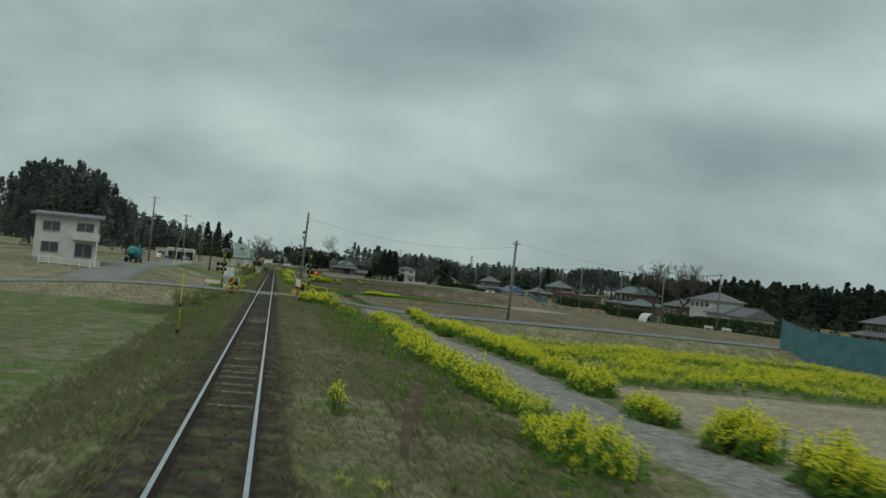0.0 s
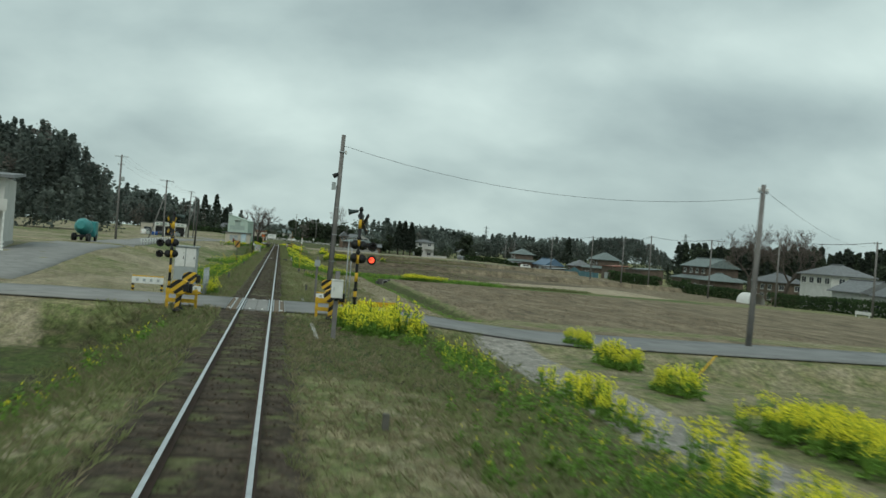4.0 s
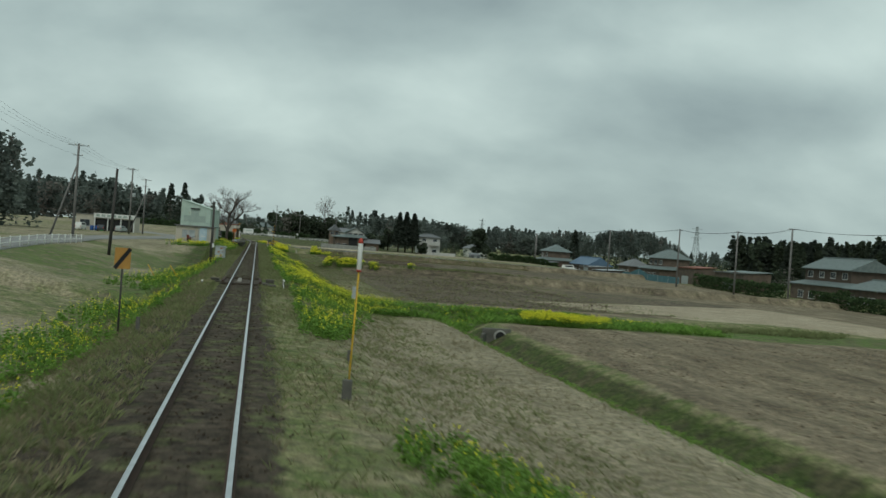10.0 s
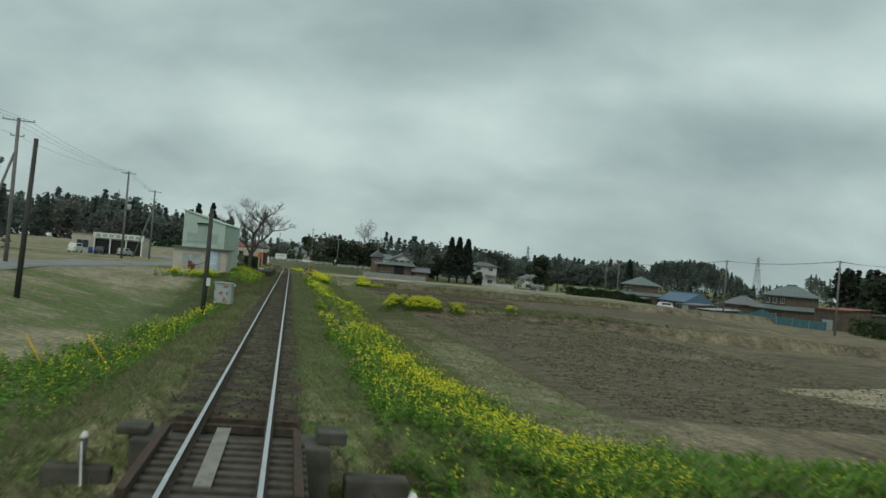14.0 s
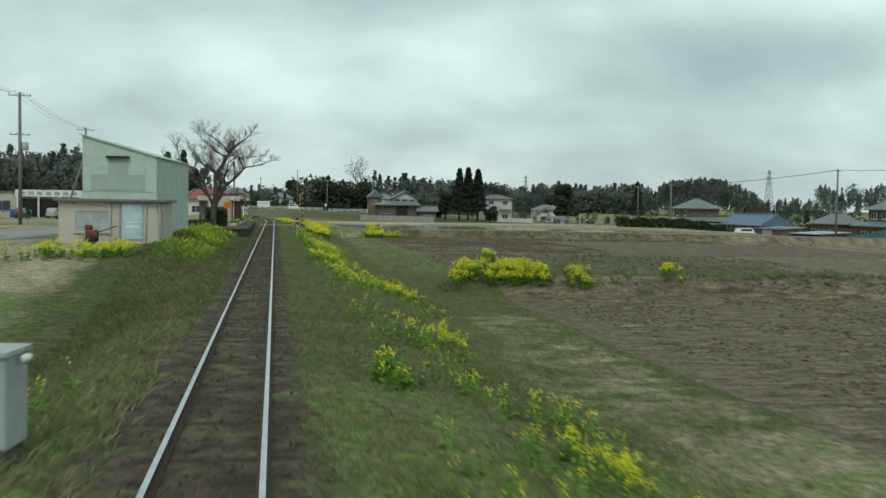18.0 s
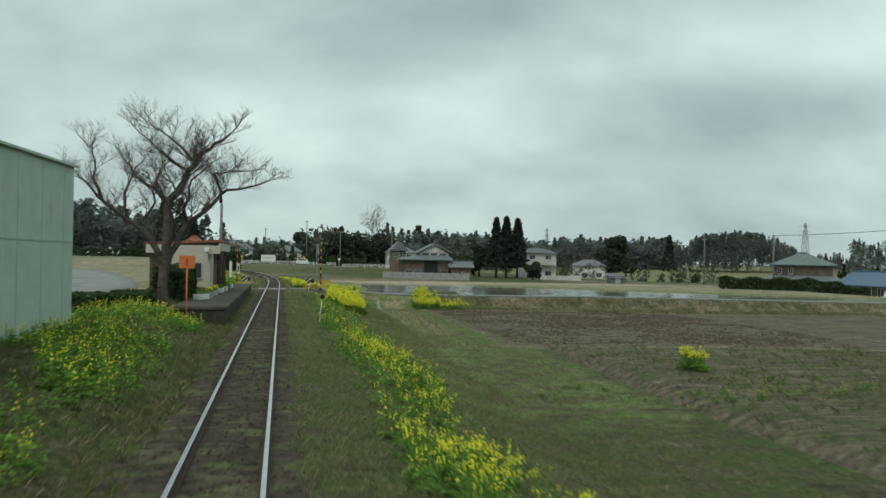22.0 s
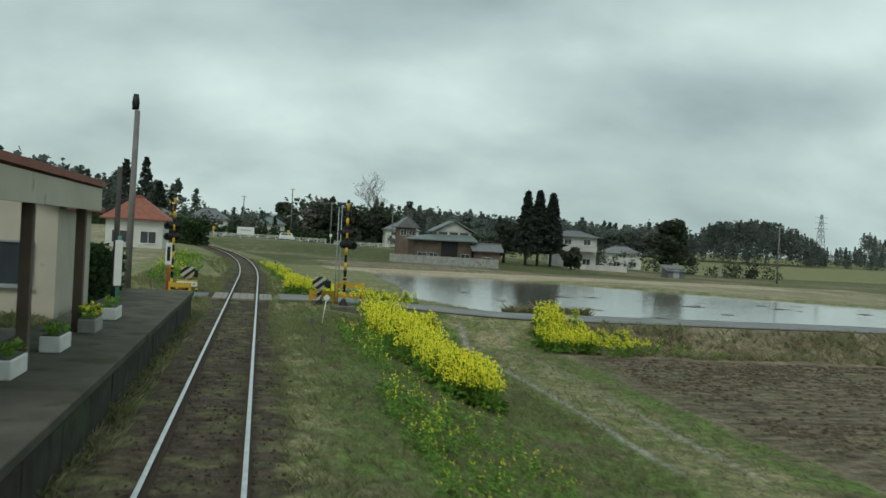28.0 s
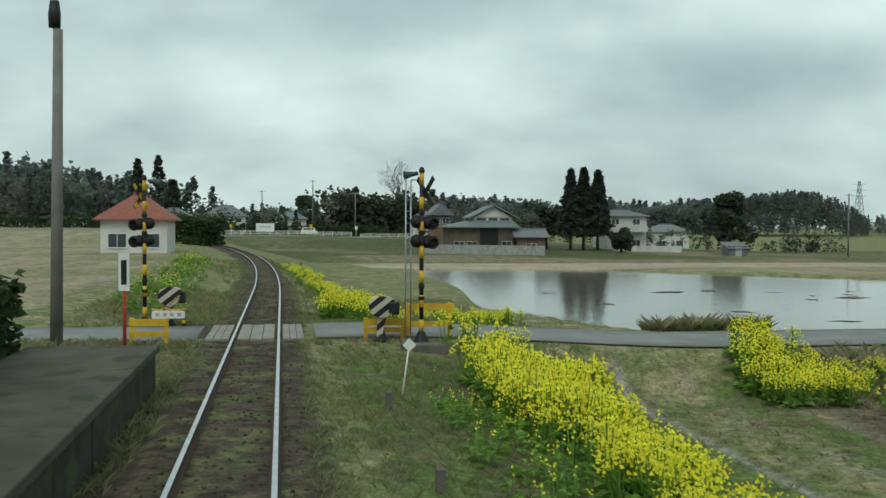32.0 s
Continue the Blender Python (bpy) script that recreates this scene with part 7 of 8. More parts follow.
for k in range(10):
    a0, a1 = math.pi * k / 10, math.pi * (k + 1) / 10
    vs = [bm.verts.new((1.5 * math.cos(a), yy, 1.9 * math.sin(a))) for a, yy in ((a0, -2.5), (a1, -2.5), (a1, 2.5), (a0, 2.5))]
    bm.faces.new(vs).smooth = True
bmesh.ops.remove_doubles(bm, verts=bm.verts[:], dist=1e-4)
bmesh.ops.holes_fill(bm, edges=bm.edges[:], sides=20)
part("cover", bm, M_WHITE, ob)
# blue-green net fence by the yard
M_NET = material("teal_net", (0.085, 0.185, 0.21), (0.06, 0.14, 0.16), 0.85, 1.0)
for (xa, ya, xb, yb, hh, lab) in ((88, 300, 88, 344, 1.5, "low teal sheet fence before the farmyard"), (47, 82, 56, 62, 2.9, "tall dark teal net fence beside the rape field")):
    ob = thing("net_fence", lab, "fence")
    n = 8
    P = [on(xa + (xb - xa) * k / n, ya + (yb - ya) * k / n, -0.1) for k in range(n + 1)]
    for p in P:
        part("post", tube(p, p + Vector((0, 0, hh + 0.1)), 0.035, None, 6), M_GALV, ob)
    for p, q in zip(P, P[1:]):
        bm = bmesh.new()
        off = (q - p).cross(Vector((0, 0, 1))).normalized() * 0.05
        lo_, hi_ = [[bm.verts.new(v + off * s) for v in (p, q, q + Vector((0, 0, hh)), p + Vector((0, 0, hh)))] for s in (0.8, 1.2)]
        bm.faces.new(lo_)
        bm.faces.new(hi_[::-1])
        for k in range(4):
            bm.faces.new((lo_[k], hi_[k], hi_[(k + 1) % 4], lo_[(k + 1) % 4]))
        bmesh.ops.recalc_face_normals(bm, faces=bm.faces[:])
        part("net_panel", bm, M_NET, ob)

# houses beyond the pond
M_WALLRED = material("red_brown_boards", (0.20, 0.145, 0.105), (0.15, 0.105, 0.078), 0.85, 1.0, obj=0.2)
def layered_farmhouse(x, y, label):
    """Gable-fronted upper roof over a wide hipped lower roof, with a brown ground floor and a black panel for the
    porch's shade.
    """
    z = float(land(x, y)) - 0.3
    ob = thing("house", label, "house", at=Matrix.Translation((x, y, z)))
    lo, up, top = 2.75 - z, 4.35 - z, 6.3 - z
    part("wall", box(-5.2, 5.2, -3.6, 3.6, 0, lo + 0.05), M_WALLBROWN, ob)
    # no recess is built; the porch's shade is painted as a black panel
    part("porch", box(-0.4, 2.6, -3.66, -3.59, 0.1, lo - 0.3), M_BLACK, ob, "black panel for the shade of a deep porch")
    for x0, x1 in ((-4.6, -2.9), (-2.5, -0.9), (3.2, 4.8)):
        window_in(ob, x0, x1, 0.8, 2.2, -3.606, frame_mat=M_WALLWHITE)
    bm = bmesh.new()
    e = [bm.verts.new((sx * 6.0, sy * 4.5, lo)) for sx, sy in ((-1, -1), (1, -1), (1, 1), (-1, 1))]
    e2 = [bm.verts.new((sx * 6.0, sy * 4.5, lo - 0.18)) for sx, sy in ((-1, -1), (1, -1), (1, 1), (-1, 1))]
    i_ = [bm.verts.new((2.0 + sx * 3.3, sy * 2.6, lo + 1.0)) for sx, sy in ((-1, -1), (1, -1), (1, 1), (-1, 1))]
    for k in range(4):
        bm.faces.new((e[k], e[(k + 1) % 4], i_[(k + 1) % 4], i_[k]))
        bm.faces.new((e2[k], e2[(k + 1) % 4], e[(k + 1) % 4], e[k]))
    bm.faces.new(e2[::-1])
    bmesh.ops.recalc_face_normals(bm, faces=bm.faces[:])
    part("lower_roof", bm, M_ROOF_GREEN, ob, "wide grey-green lower roof")
    part("upper_wall", box(-1.2, 5.2, -2.5, 2.5, lo + 0.5, up), M_WALLWHITE, ob)
    for x0 in (-0.7, 1.2, 3.1):
        window_in(ob, x0, x0 + 1.5, up - 0.85, up - 0.2, -2.506, frame_mat=M_WALLBROWN)
    bm = bmesh.new()
    ring = [[bm.verts.new((px, sy * 3.3, pz)) for px, pz in ((-2.0, up - 0.05), (2.0, top), (6.0, up - 0.05), (6.0, up - 0.25), (2.0, top - 0.24), (-2.0, up - 0.25))] for sy in (-1, 1)]
    bm.faces.new(ring[0])
    bm.faces.new(ring[1][::-1])
    for k in range(6):
        bm.faces.new((ring[0][k], ring[1][k], ring[1][(k + 1) % 6], ring[0][(k + 1) % 6]))
    bmesh.ops.recalc_face_normals(bm, faces=bm.faces[:])
    rf = part("upper_roof", bm, M_ROOF_GREEN, ob)
    part("ridge_cap", box(1.82, 2.18, -3.35, 3.35, top - 0.05, top + 0.2, 0.05), M_ROOF_GREY, rf)
    bm = bmesh.new()
    f = [[bm.verts.new((px, yy, pz)) for px, pz in ((-0.9, up - 0.02), (4.9, up - 0.02), (2.0, top - 0.3))] for yy in (-2.62, 2.62)]
    bm.faces.new(f[0])
    bm.faces.new(f[1][::-1])
    for k in range(3):
        bm.faces.new((f[0][k], f[1][k], f[1][(k + 1) % 3], f[0][(k + 1) % 3]))
    bmesh.ops.recalc_face_normals(bm, faces=bm.faces[:])
    part("gable", bm, M_WALLWHITE, ob, "pale gable")
    return ob


layered_farmhouse(32.3, 449.5, "traditional farmhouse with layered grey-green tiled roofs")
house(40.0, 446.5, 4.6, 4, 1.2, 2.4, 0, M_WALLRED, M_ROOF_GREY, "small brown outbuilding with a tiled roof", 0, False, 1)
house(28.0, 463, 5.5, 3.2, 4.9, 6.8, 90, M_WALLRED, M_ROOF_GREY, "brown gabled house behind the farmhouse", 0, False, 2)
house(64.3, 471, 8.2, 7, 4.9, 6.1, 0, M_WALLWHITE, M_ROOF_GREY, "two-storey pale house with a shallow roof", 0, True, 2)
ob = thing("balcony", "pale balcony on the white house", "balcony", at=Matrix.Translation((66.2, 466.6, 2.0)))
part("floor", box(-1.8, 1.8, -0.6, 0.85, -0.15, 0), M_WALLWHITE, ob)
part("parapet", box(-1.8, 1.8, -0.7, -0.6, -0.15, 1.0), M_WALLWHITE, ob)
ob = thing("retaining_wall", "long grey concrete garden wall before the farmhouse", "wall")
for k in range(9):
    x0 = 22.0 + k * 2.1
    part("panel", box(x0 + 0.01, x0 + 2.09, 439.4, 439.65, float(land(x0, 439)) - 0.4, 0.0 - 0.02 * k, 0.01), M_CONC, ob)
ob = thing("garden_wall", "pale low garden wall before the white house", "wall")
for k in range(6):
    x0 = 60.5 + k * 2.2
    part("panel", box(x0 + 0.01, x0 + 2.18, 463.4, 463.6, float(land(x0, 463)) - 0.3, -0.7, 0.01), M_WALLWHITE, ob)
shed(78.5, 452, 3.4, 3, -0.2, 0, M_ROOF_GREY, M_ROOF_GREY, "small dark tiled hut under the lone tree", 0.3)
for x, y, w, r, wl, rf_, lab in ((94, 520, 9, 3.5, M_WALLWHITE, M_ROOF_GREY, "far pale house with a grey roof"), (20, 560, 10, 6.5, M_WALLBROWN, M_ROOF_GREY, "far brown house behind the road"), (38, 540, 9, 6.6, M_WALLWHITE, M_ROOF_GREY, "far pale house behind the road")):
    house(x, y, w, 7, r - 1.8, r, 0, wl, rf_, lab, 0, True, 2)
house(-13.5, 548, 10, 8, 5.2, 7.8, 0, M_WALLWHITE, M_ROOF_GREY, "pale house with a hipped grey roof above the far hedge", 0, True, 3)
house(3.0, 556, 8, 7, 4.6, 6.6, 0, M_WALLWHITE, M_ROOF_GREEN, "far house with a pale green roof", 0, True, 2)
house(-27, 552, 9, 8, 5.0, 7.2, 0, M_WALLWHITE, M_ROOF_GREY, "far pale house among garden trees", 0, True, 2)
house(-13.0, 392, 6, 7, 3.4, 5.8, 0, M_WALLWHITE, M_ROOF_RED, "pale house with an orange-red roof by the curve", 0, True, 2)

# white guard fence and billboard along the far road
ob = thing("guard_fence", "white guard fence along the far road", "fence", at=None)
runs = [(-20.0, 6.0), (7.5, 15.5), (17.5, 34.0)]
for a, b in runs:
    n = int((b - a) / 2)
    z0 = float(land((a + b) / 2, 504.3))
    for k in range(n + 1):
        x = a + (b - a) * k / n
        part("post", box(x - 0.06, x + 0.06, 504.2, 504.32, z0 - 0.2, z0 + 1.0), M_WHITE, ob)
    for zz in (0.35, 0.65, 0.92):
        part("rail", box(a, b, 504.22, 504.3, z0 + zz - 0.05, z0 + zz + 0.05), M_WHITE, ob)
ob = thing("billboard", "white roadside board with faint bars", "sign", at=Matrix.Translation(on(-3.0, 511, 0)))
zb_ = -ob.matrix_basis.translation.z
part("board", box(-2.0, 2.0, -0.1, 0.0, zb_ + 1.45, zb_ + 3.25, 0.02), M_WHITE, ob)
for s in (-1.5, 1.5):
    part("leg", box(s - 0.07, s + 0.07, 0.002, 0.12, -0.2, zb_ + 3.2), M_GREY, ob)
part("bars", box(-1.2, 1.2, -0.11, -0.101, zb_ + 2.4, zb_ + 2.65), M_GREEN_DK, ob, "faint unreadable bars")
for x in (-10, 6.8, 16.5):
    ob = thing("road_sign", "small yellow road sign on a pale post", "sign", at=Matrix.Translation(on(x, 503.4, 0)))
    part("post", tube((0, 0, -0.2), (0, 0, 2.3), 0.05, None, 8), M_WHITE, ob)
    part("plate", box(-0.3, 0.3, -0.08, -0.052, 1.7, 2.4, 0.01), M_YELLOW if x < 10 else M_WHITE, ob)
# white rail fence by the side road
ob = thing("guard_fence", "low white fence along the side road", "fence")
for k in range(14):
    p = on(-17.6, 180 + k * 3.0, -0.1)
    part("post", tube(p, p + Vector((0, 0, 1.0)), 0.05, None, 8), M_WHITE, ob)
    if k < 13:
        q = on(-17.6, 183 + k * 3.0, -0.1)
        part("rail", tube(p + Vector((0, 0, 0.9)), q + Vector((0, 0, 0.9)), 0.03, None, 8), M_WHITE, ob)
        part("rail", tube(p + Vector((0, 0, 0.5)), q + Vector((0, 0, 0.5)), 0.03, None, 8), M_WHITE, ob)
for y in (164, 157):
    ob = thing("guard_rail", "short white guard rail along the village road", "guard rail", "village road rails", at=Matrix.Translation(on(79, y, 0)))
    part("beam", box(-0.05, 0.05, -1.8, 1.8, 0.35, 0.8, 0.02), M_WHITE, ob)
    for s in (-1.5, 1.5):
        part("post", box(-0.12, -0.06, s - 0.06, s + 0.06, -0.2, 0.7), M_WHITE, ob)

# ---- vegetation in the foreground ----
def blades(rng, n, h, lean, width):
    """One tuft: n thin bent blades; verts, faces."""
    V, Fc = [], []
    for i in range(n):
        a = rng.uniform(0, 2 * np.pi)
        r = rng.uniform(0, 0.09)
        q = rng.uniform(0.5, 1.0) * h
        b = rng.uniform(0.2, 1.0) * lean
        c, s = np.cos(a), np.sin(a)
        o = len(V)
        p = np.array([r * c, r * s, 0])
        w = np.array([-s, c, 0]) * width
        V += [p - w, p + w, p + np.array([c * b * 0.4, s * b * 0.4, q * 0.62]) + w * 0.6, p + np.array([c * b, s * b, q])]
        Fc += [(o, o + 1, o + 2), (o, o + 2, o + 3)]
    return np.array(V), np.array(Fc)


def tetra(c, r, rng):
    V = np.array(c) + np.array([(1, 0, -0.5), (-0.5, 0.87, -0.5), (-0.5, -0.87, -0.5), (0, 0, 0.8)]) * r * rng.uniform(0.75, 1.25, (4, 1))
    return V, [(0, 1, 3), (1, 2, 3), (2, 0, 3)]


def octa(c, r):
    c = np.array(c)
    V = c + np.array([(r, 0, 0), (-r, 0, 0), (0, r, 0), (0, -r, 0), (0, 0, r * 0.8), (0, 0, -r * 0.7)])
    return V, np.array([(0, 2, 4), (2, 1, 4), (1, 3, 4), (3, 0, 4), (2, 0, 5), (1, 2, 5), (3, 1, 5), (0, 3, 5)])


def rape_plant(rng, heads, leaves=9):
    """A flowering rape plant of height 1: stems and leaves (slot 0), blossom heads (slot 1)."""
    V, Fc, S = [], [], []

    def add(v, f, s):
        Fc.extend((np.array(f) + sum(len(k) for k in V)).tolist())
        V.append(v)
        S.extend([s] * len(f))

    for k in range(heads):
        a, r = rng.uniform(0, 2 * np.pi), rng.uniform(0.02, 0.30)
        z = rng.uniform(0.72, 1.0) - r * 0.25
        top = np.array([r * np.cos(a), r * np.sin(a), z])
        base = np.array([top[0] * 0.2, top[1] * 0.2, 0.1])
        w = np.array([-np.sin(a), np.cos(a), 0]) * 0.008
        add(np.array([base - w, base + w, top + w, top - w]), [(0, 1, 2), (0, 2, 3)], 0)
        for j in range(3):
            v, f = tetra(top + rng.normal(0, 0.024, 3) * np.array([1, 1, 1.2]) - np.array([0, 0, 0.035 * j]), rng.uniform(0.022, 0.038), rng)
            add(v, f, 1)
    for k in range(leaves):
        a, z = rng.uniform(0, 2 * np.pi), rng.uniform(0.05, 0.62)
        L = rng.uniform(0.14, 0.3) * (1.15 - z)
        c, s = np.cos(a), np.sin(a)
        w = np.array([-s, c, 0]) * L * 0.3
        p0 = np.array([0.05 * c, 0.05 * s, z])
        p1 = p0 + np.array([c * L * 0.6, s * L * 0.6, L * 0.35])
        p2 = p0 + np.array([c * L * 1.2, s * L * 1.2, L * 0.1])
        add(np.array([p0, p1 - w, p2, p1 + w]), [(0, 1, 2), (0, 2, 3)], 0)
    return np.concatenate(V), np.array(Fc), np.array(S)


def scatter(name, protos, X, Y, H, rng, mats, label, category="plants", sink=0.03):
    """One object of many plants: prototypes laid over the land with random turn and size."""
    VV, FF, SS, off = [], [], [], 0
    pick = rng.integers(0, len(protos), len(X))
    Z = land(X, Y) - sink
    A = rng.uniform(0, 2 * np.pi, len(X))
    for k, (v, f, s) in enumerate(protos):
        m = np.where(pick == k)[0]
        if not len(m):
            continue
        c, sn = np.cos(A[m])[:, None], np.sin(A[m])[:, None]
        wide = (H[m] * rng.uniform(0.85, 1.2, len(m)))[:, None]
        P = np.stack([X[m][:, None] + (v[:, 0] * c - v[:, 1] * sn) * wide, Y[m][:, None] + (v[:, 0] * sn + v[:, 1] * c) * wide, Z[m][:, None] + v[:, 2] * H[m][:, None]], -1)
        VV.append(P.reshape(-1, 3))
        FF.append((f[None] + (np.arange(len(m)) * len(v))[:, None, None] + off).reshape(-1, 3))
        SS.append(np.tile(s, len(m)))
        off += len(m) * len(v)
    V, Fc, S = np.concatenate(VV), np.concatenate(FF), np.concatenate(SS)
    me = bpy.data.meshes.new(name)
    me.vertices.add(len(V))
    me.vertices.foreach_set("co", V.reshape(-1).astype(np.float32))
    me.loops.add(len(Fc) * 3)
    me.loops.foreach_set("vertex_index", Fc.reshape(-1).astype(np.int32))
    me.polygons.add(len(Fc))
    me.polygons.foreach_set("loop_start", (np.arange(len(Fc)) * 3).astype(np.int32))
    for x in mats:
        me.materials.append(x)
    me.polygons.foreach_set("material_index", S.astype(np.int32))
    me.update(calc_edges=True)
    return tagged(new(name, me), label, category, kind="stuff")


vr = np.random.default_rng(77)
RAPE = [rape_plant(vr, h, l) for h, l in ((14, 10), (17, 11), (11, 13), (15, 9))]
RAPE_THIN = [rape_plant(vr, h, l) for h, l in ((1, 16), (1, 18), (3, 14), (0, 17), (1, 16))]
RAPE_SPARSE = [rape_plant(vr, h, l) for h, l in ((3, 14), (1, 17), (5, 14), (2, 17), (2, 16))]
RAPE_FAR = [rape_plant(vr, 7, 4) for k in range(3)]
RAPE_GREEN = [rape_plant(vr, h, 26) for h in (1, 2, 1)]
RAPE_LEAFY = [rape_plant(vr, h, 30) for h in (0, 1, 1)]
TUFT = []
for k in range(5):
    v, f = blades(vr, 5, 1.0, 1.0, 0.024)
    TUFT.append((v, f, np.zeros(len(f), int)))


def patch(x0, x1, y0, y1, n, edge=0.5, gaps=-0.05, stray=0.3):
    """Random points in a strip that follows x0..x1 from y0 to y1; x0 and x1 may be pairs (start, end). Clumped by the land's noise."""
    n2 = int(n * (2.2 if gaps < 0 else 4.5))
    t = vr.uniform(0, 1, n2)
    y = y0 + (y1 - y0) * t
    a = (x0 if isinstance(x0, tuple) else (x0, x0))
    b = (x1 if isinstance(x1, tuple) else (x1, x1))
    lo, hi = a[0] + (a[1] - a[0]) * t, b[0] + (b[1] - b[0]) * t
    x = lo + (hi - lo) * vr.uniform(0, 1, n2)
    keep = bumps(x, y, 2.6, 7.0) + stray * vr.normal(size=n2) > gaps + edge * (np.abs((x - lo) / (hi - lo) - 0.5) * 2 - 0.6)
    return x[keep][:n], y[keep][:n]


YEL, LAB = "yellow flowering rape growing thickly", "rape plants"
patches = [
    # x0, x1, y0, y1, count, low, high, kind
    ((15.5, 13.5), (48.0, 42.0), 43, 70, 4600, 0.6, 0.9, RAPE_FAR),
    ((11.9, 11.2), (13.2, 15.5), 42, 66, 620, 0.7, 1.1, RAPE),
    ((6.6, 4.6), (8.0, 7.2), 48, 78, 330, 0.4, 0.8, RAPE_THIN),
    ((4.2, 3.4), (7.0, 6.6), 8, 66, 420, 0.3, 0.55, RAPE_LEAFY),
    ((-6.0, -4.2), (-3.2, -2.6), 60, 78, 60, 0.4, 0.8, RAPE_GREEN),
    ((-5.5, -4.0), (-3.4, -2.6), 97, 122, 46, 0.4, 0.75, RAPE_SPARSE),
    ((-8.0, -7.0), (-3.5, -2.4), 128, 163, 760, 0.5, 0.95, RAPE_THIN),
    ((-9.0, -5.0), (-3.2, -2.4), 174, 212, 646, 0.6, 1.0, RAPE_THIN),
    ((16.3, 16.8), (22.0, 22.6), 165.6, 168.6, 330, 0.6, 0.95, RAPE),
    ((9.0, 11.0), (14.5, 15.5), 168, 172, 90, 0.5, 0.8, RAPE_THIN),
    ((2.2, 2.6), (3.4, 7.6), 140, 164, 520, 0.5, 0.9, RAPE_THIN),
    ((2.6, 2.3), (10.5, 6.6), 170.5, 192, 1500, 0.5, 1.0, RAPE_THIN),
    ((9.0, 9.5), (26.0, 28.0), 168.5, 178, 1300, 0.4, 0.75, RAPE_GREEN),
    ((4.0, 5.0), (9.5, 12.0), 165.8, 179, 1500, 0.5, 0.9, RAPE_THIN),
    ((2.4, 2.6), (6.8, 6.0), 192, 222, 150, 0.4, 0.85, RAPE_SPARSE),
    ((4.6, 4.2), (7.4, 6.8), 196, 216, 90, 0.5, 0.85, RAPE_SPARSE),
    ((2.3, 2.6), (4.6, 5.2), 222, 262, 130, 0.4, 0.8, RAPE_SPARSE),
    ((3.4, 3.8), (8.4, 6.6), 232, 246, 200, 0.4, 0.75, RAPE_SPARSE),
    ((2.5, 2.6), (3.6, 5.6), 246, 264, 130, 0.5, 0.85, RAPE_SPARSE),
    ((2.6, 2.5), (6.2, 5.6), 262, 278, 260, 0.5, 0.9, RAPE_THIN),
    ((2.3, 3.2), (3.6, 4.6), 278, 301, 150, 0.4, 0.75, RAPE_THIN),
    ((10.0, 10.3), (11.0, 11.2), 245.8, 247.4, 46, 0.7, 1.15, RAPE),
    ((10.9, 11.2), (15.3, 15.6), 245.6, 247.8, 210, 0.7, 1.2, RAPE),
    (16.4, 17.7, 245.3, 246.7, 30, 0.6, 1.0, RAPE),
    (21.6, 22.8, 245.2, 246.4, 24, 0.6, 0.95, RAPE),
    (17.8, 18.9, 273.7, 274.8, 18, 0.8, 1.2, RAPE),
    ((-5.0, -4.2), (-2.6, -2.2), 240, 262, 420, 0.5, 0.95, RAPE_THIN),
    ((-7.0, -6.0), (-2.5, -2.3), 258, 275.5, 900, 0.45, 0.85, RAPE_THIN),
    ((-11.0, -9.0), (-6.2, -5.2), 239, 242, 120, 0.5, 0.9, RAPE),
    ((5.0, 4.6), (6.2, 6.9), 300.5, 311.0, 400, 0.75, 1.2, RAPE),
    ((4.6, 4.5), (7.0, 6.9), 310.0, 318.6, 560, 1.05, 1.65, RAPE),
    ((3.0, 3.2), (4.4, 4.4), 300, 314, 70, 0.5, 0.8, RAPE_THIN),
    (3.0, 5.6, 284, 302, 130, 0.35, 0.7, RAPE_THIN),
    (12.2, 14.2, 316.0, 318.9, 120, 0.8, 1.3, RAPE),
    (14.0, 16.6, 315.2, 318.2, 46, 0.6, 1.0, RAPE),
    (17.0, 20.0, 315.8, 318.2, 30, 0.5, 0.8, RAPE_THIN),
    (3.0, 4.6, 325, 332, 70, 0.7, 1.1, RAPE),
    (1.9, 3.2, 326, 329, 50, 0.7, 1.2, RAPE),
    (5.2, 8.5, 323.5, 328, 120, 0.5, 0.9, RAPE),
    ((2.2, 0.6), (3.4, 2.0), 334, 362, 160, 0.5, 0.8, RAPE),
    ((-4.5, -7.5), (-2.4, -4.5), 326, 374, 280, 0.6, 1.0, RAPE_THIN),
    (13.4, 16.0, 325.6, 326.8, 16, 0.4, 0.6, RAPE_THIN),
    ((8.0, 12.0), (20.0, 26.0), 266, 270, 60, 0.3, 0.6, RAPE_GREEN),
]
for x0, x1, y0, y1, n, lo, hi, kind in patches:
    X, Y = patch(x0, x1, y0, y1, n, 0.5, 0.16 if kind is RAPE_SPARSE else -0.05)
    scatter("rape_patch", kind, X, Y, vr.uniform(lo, hi, len(X)) * (0.85 + 0.3 * bumps(X, Y, 1.7, 3.0)), vr, [M_RAPE_LEAF, M_RAPE], YEL if kind is RAPE or kind is RAPE_FAR else "leafy green rape with few blossoms", LAB)


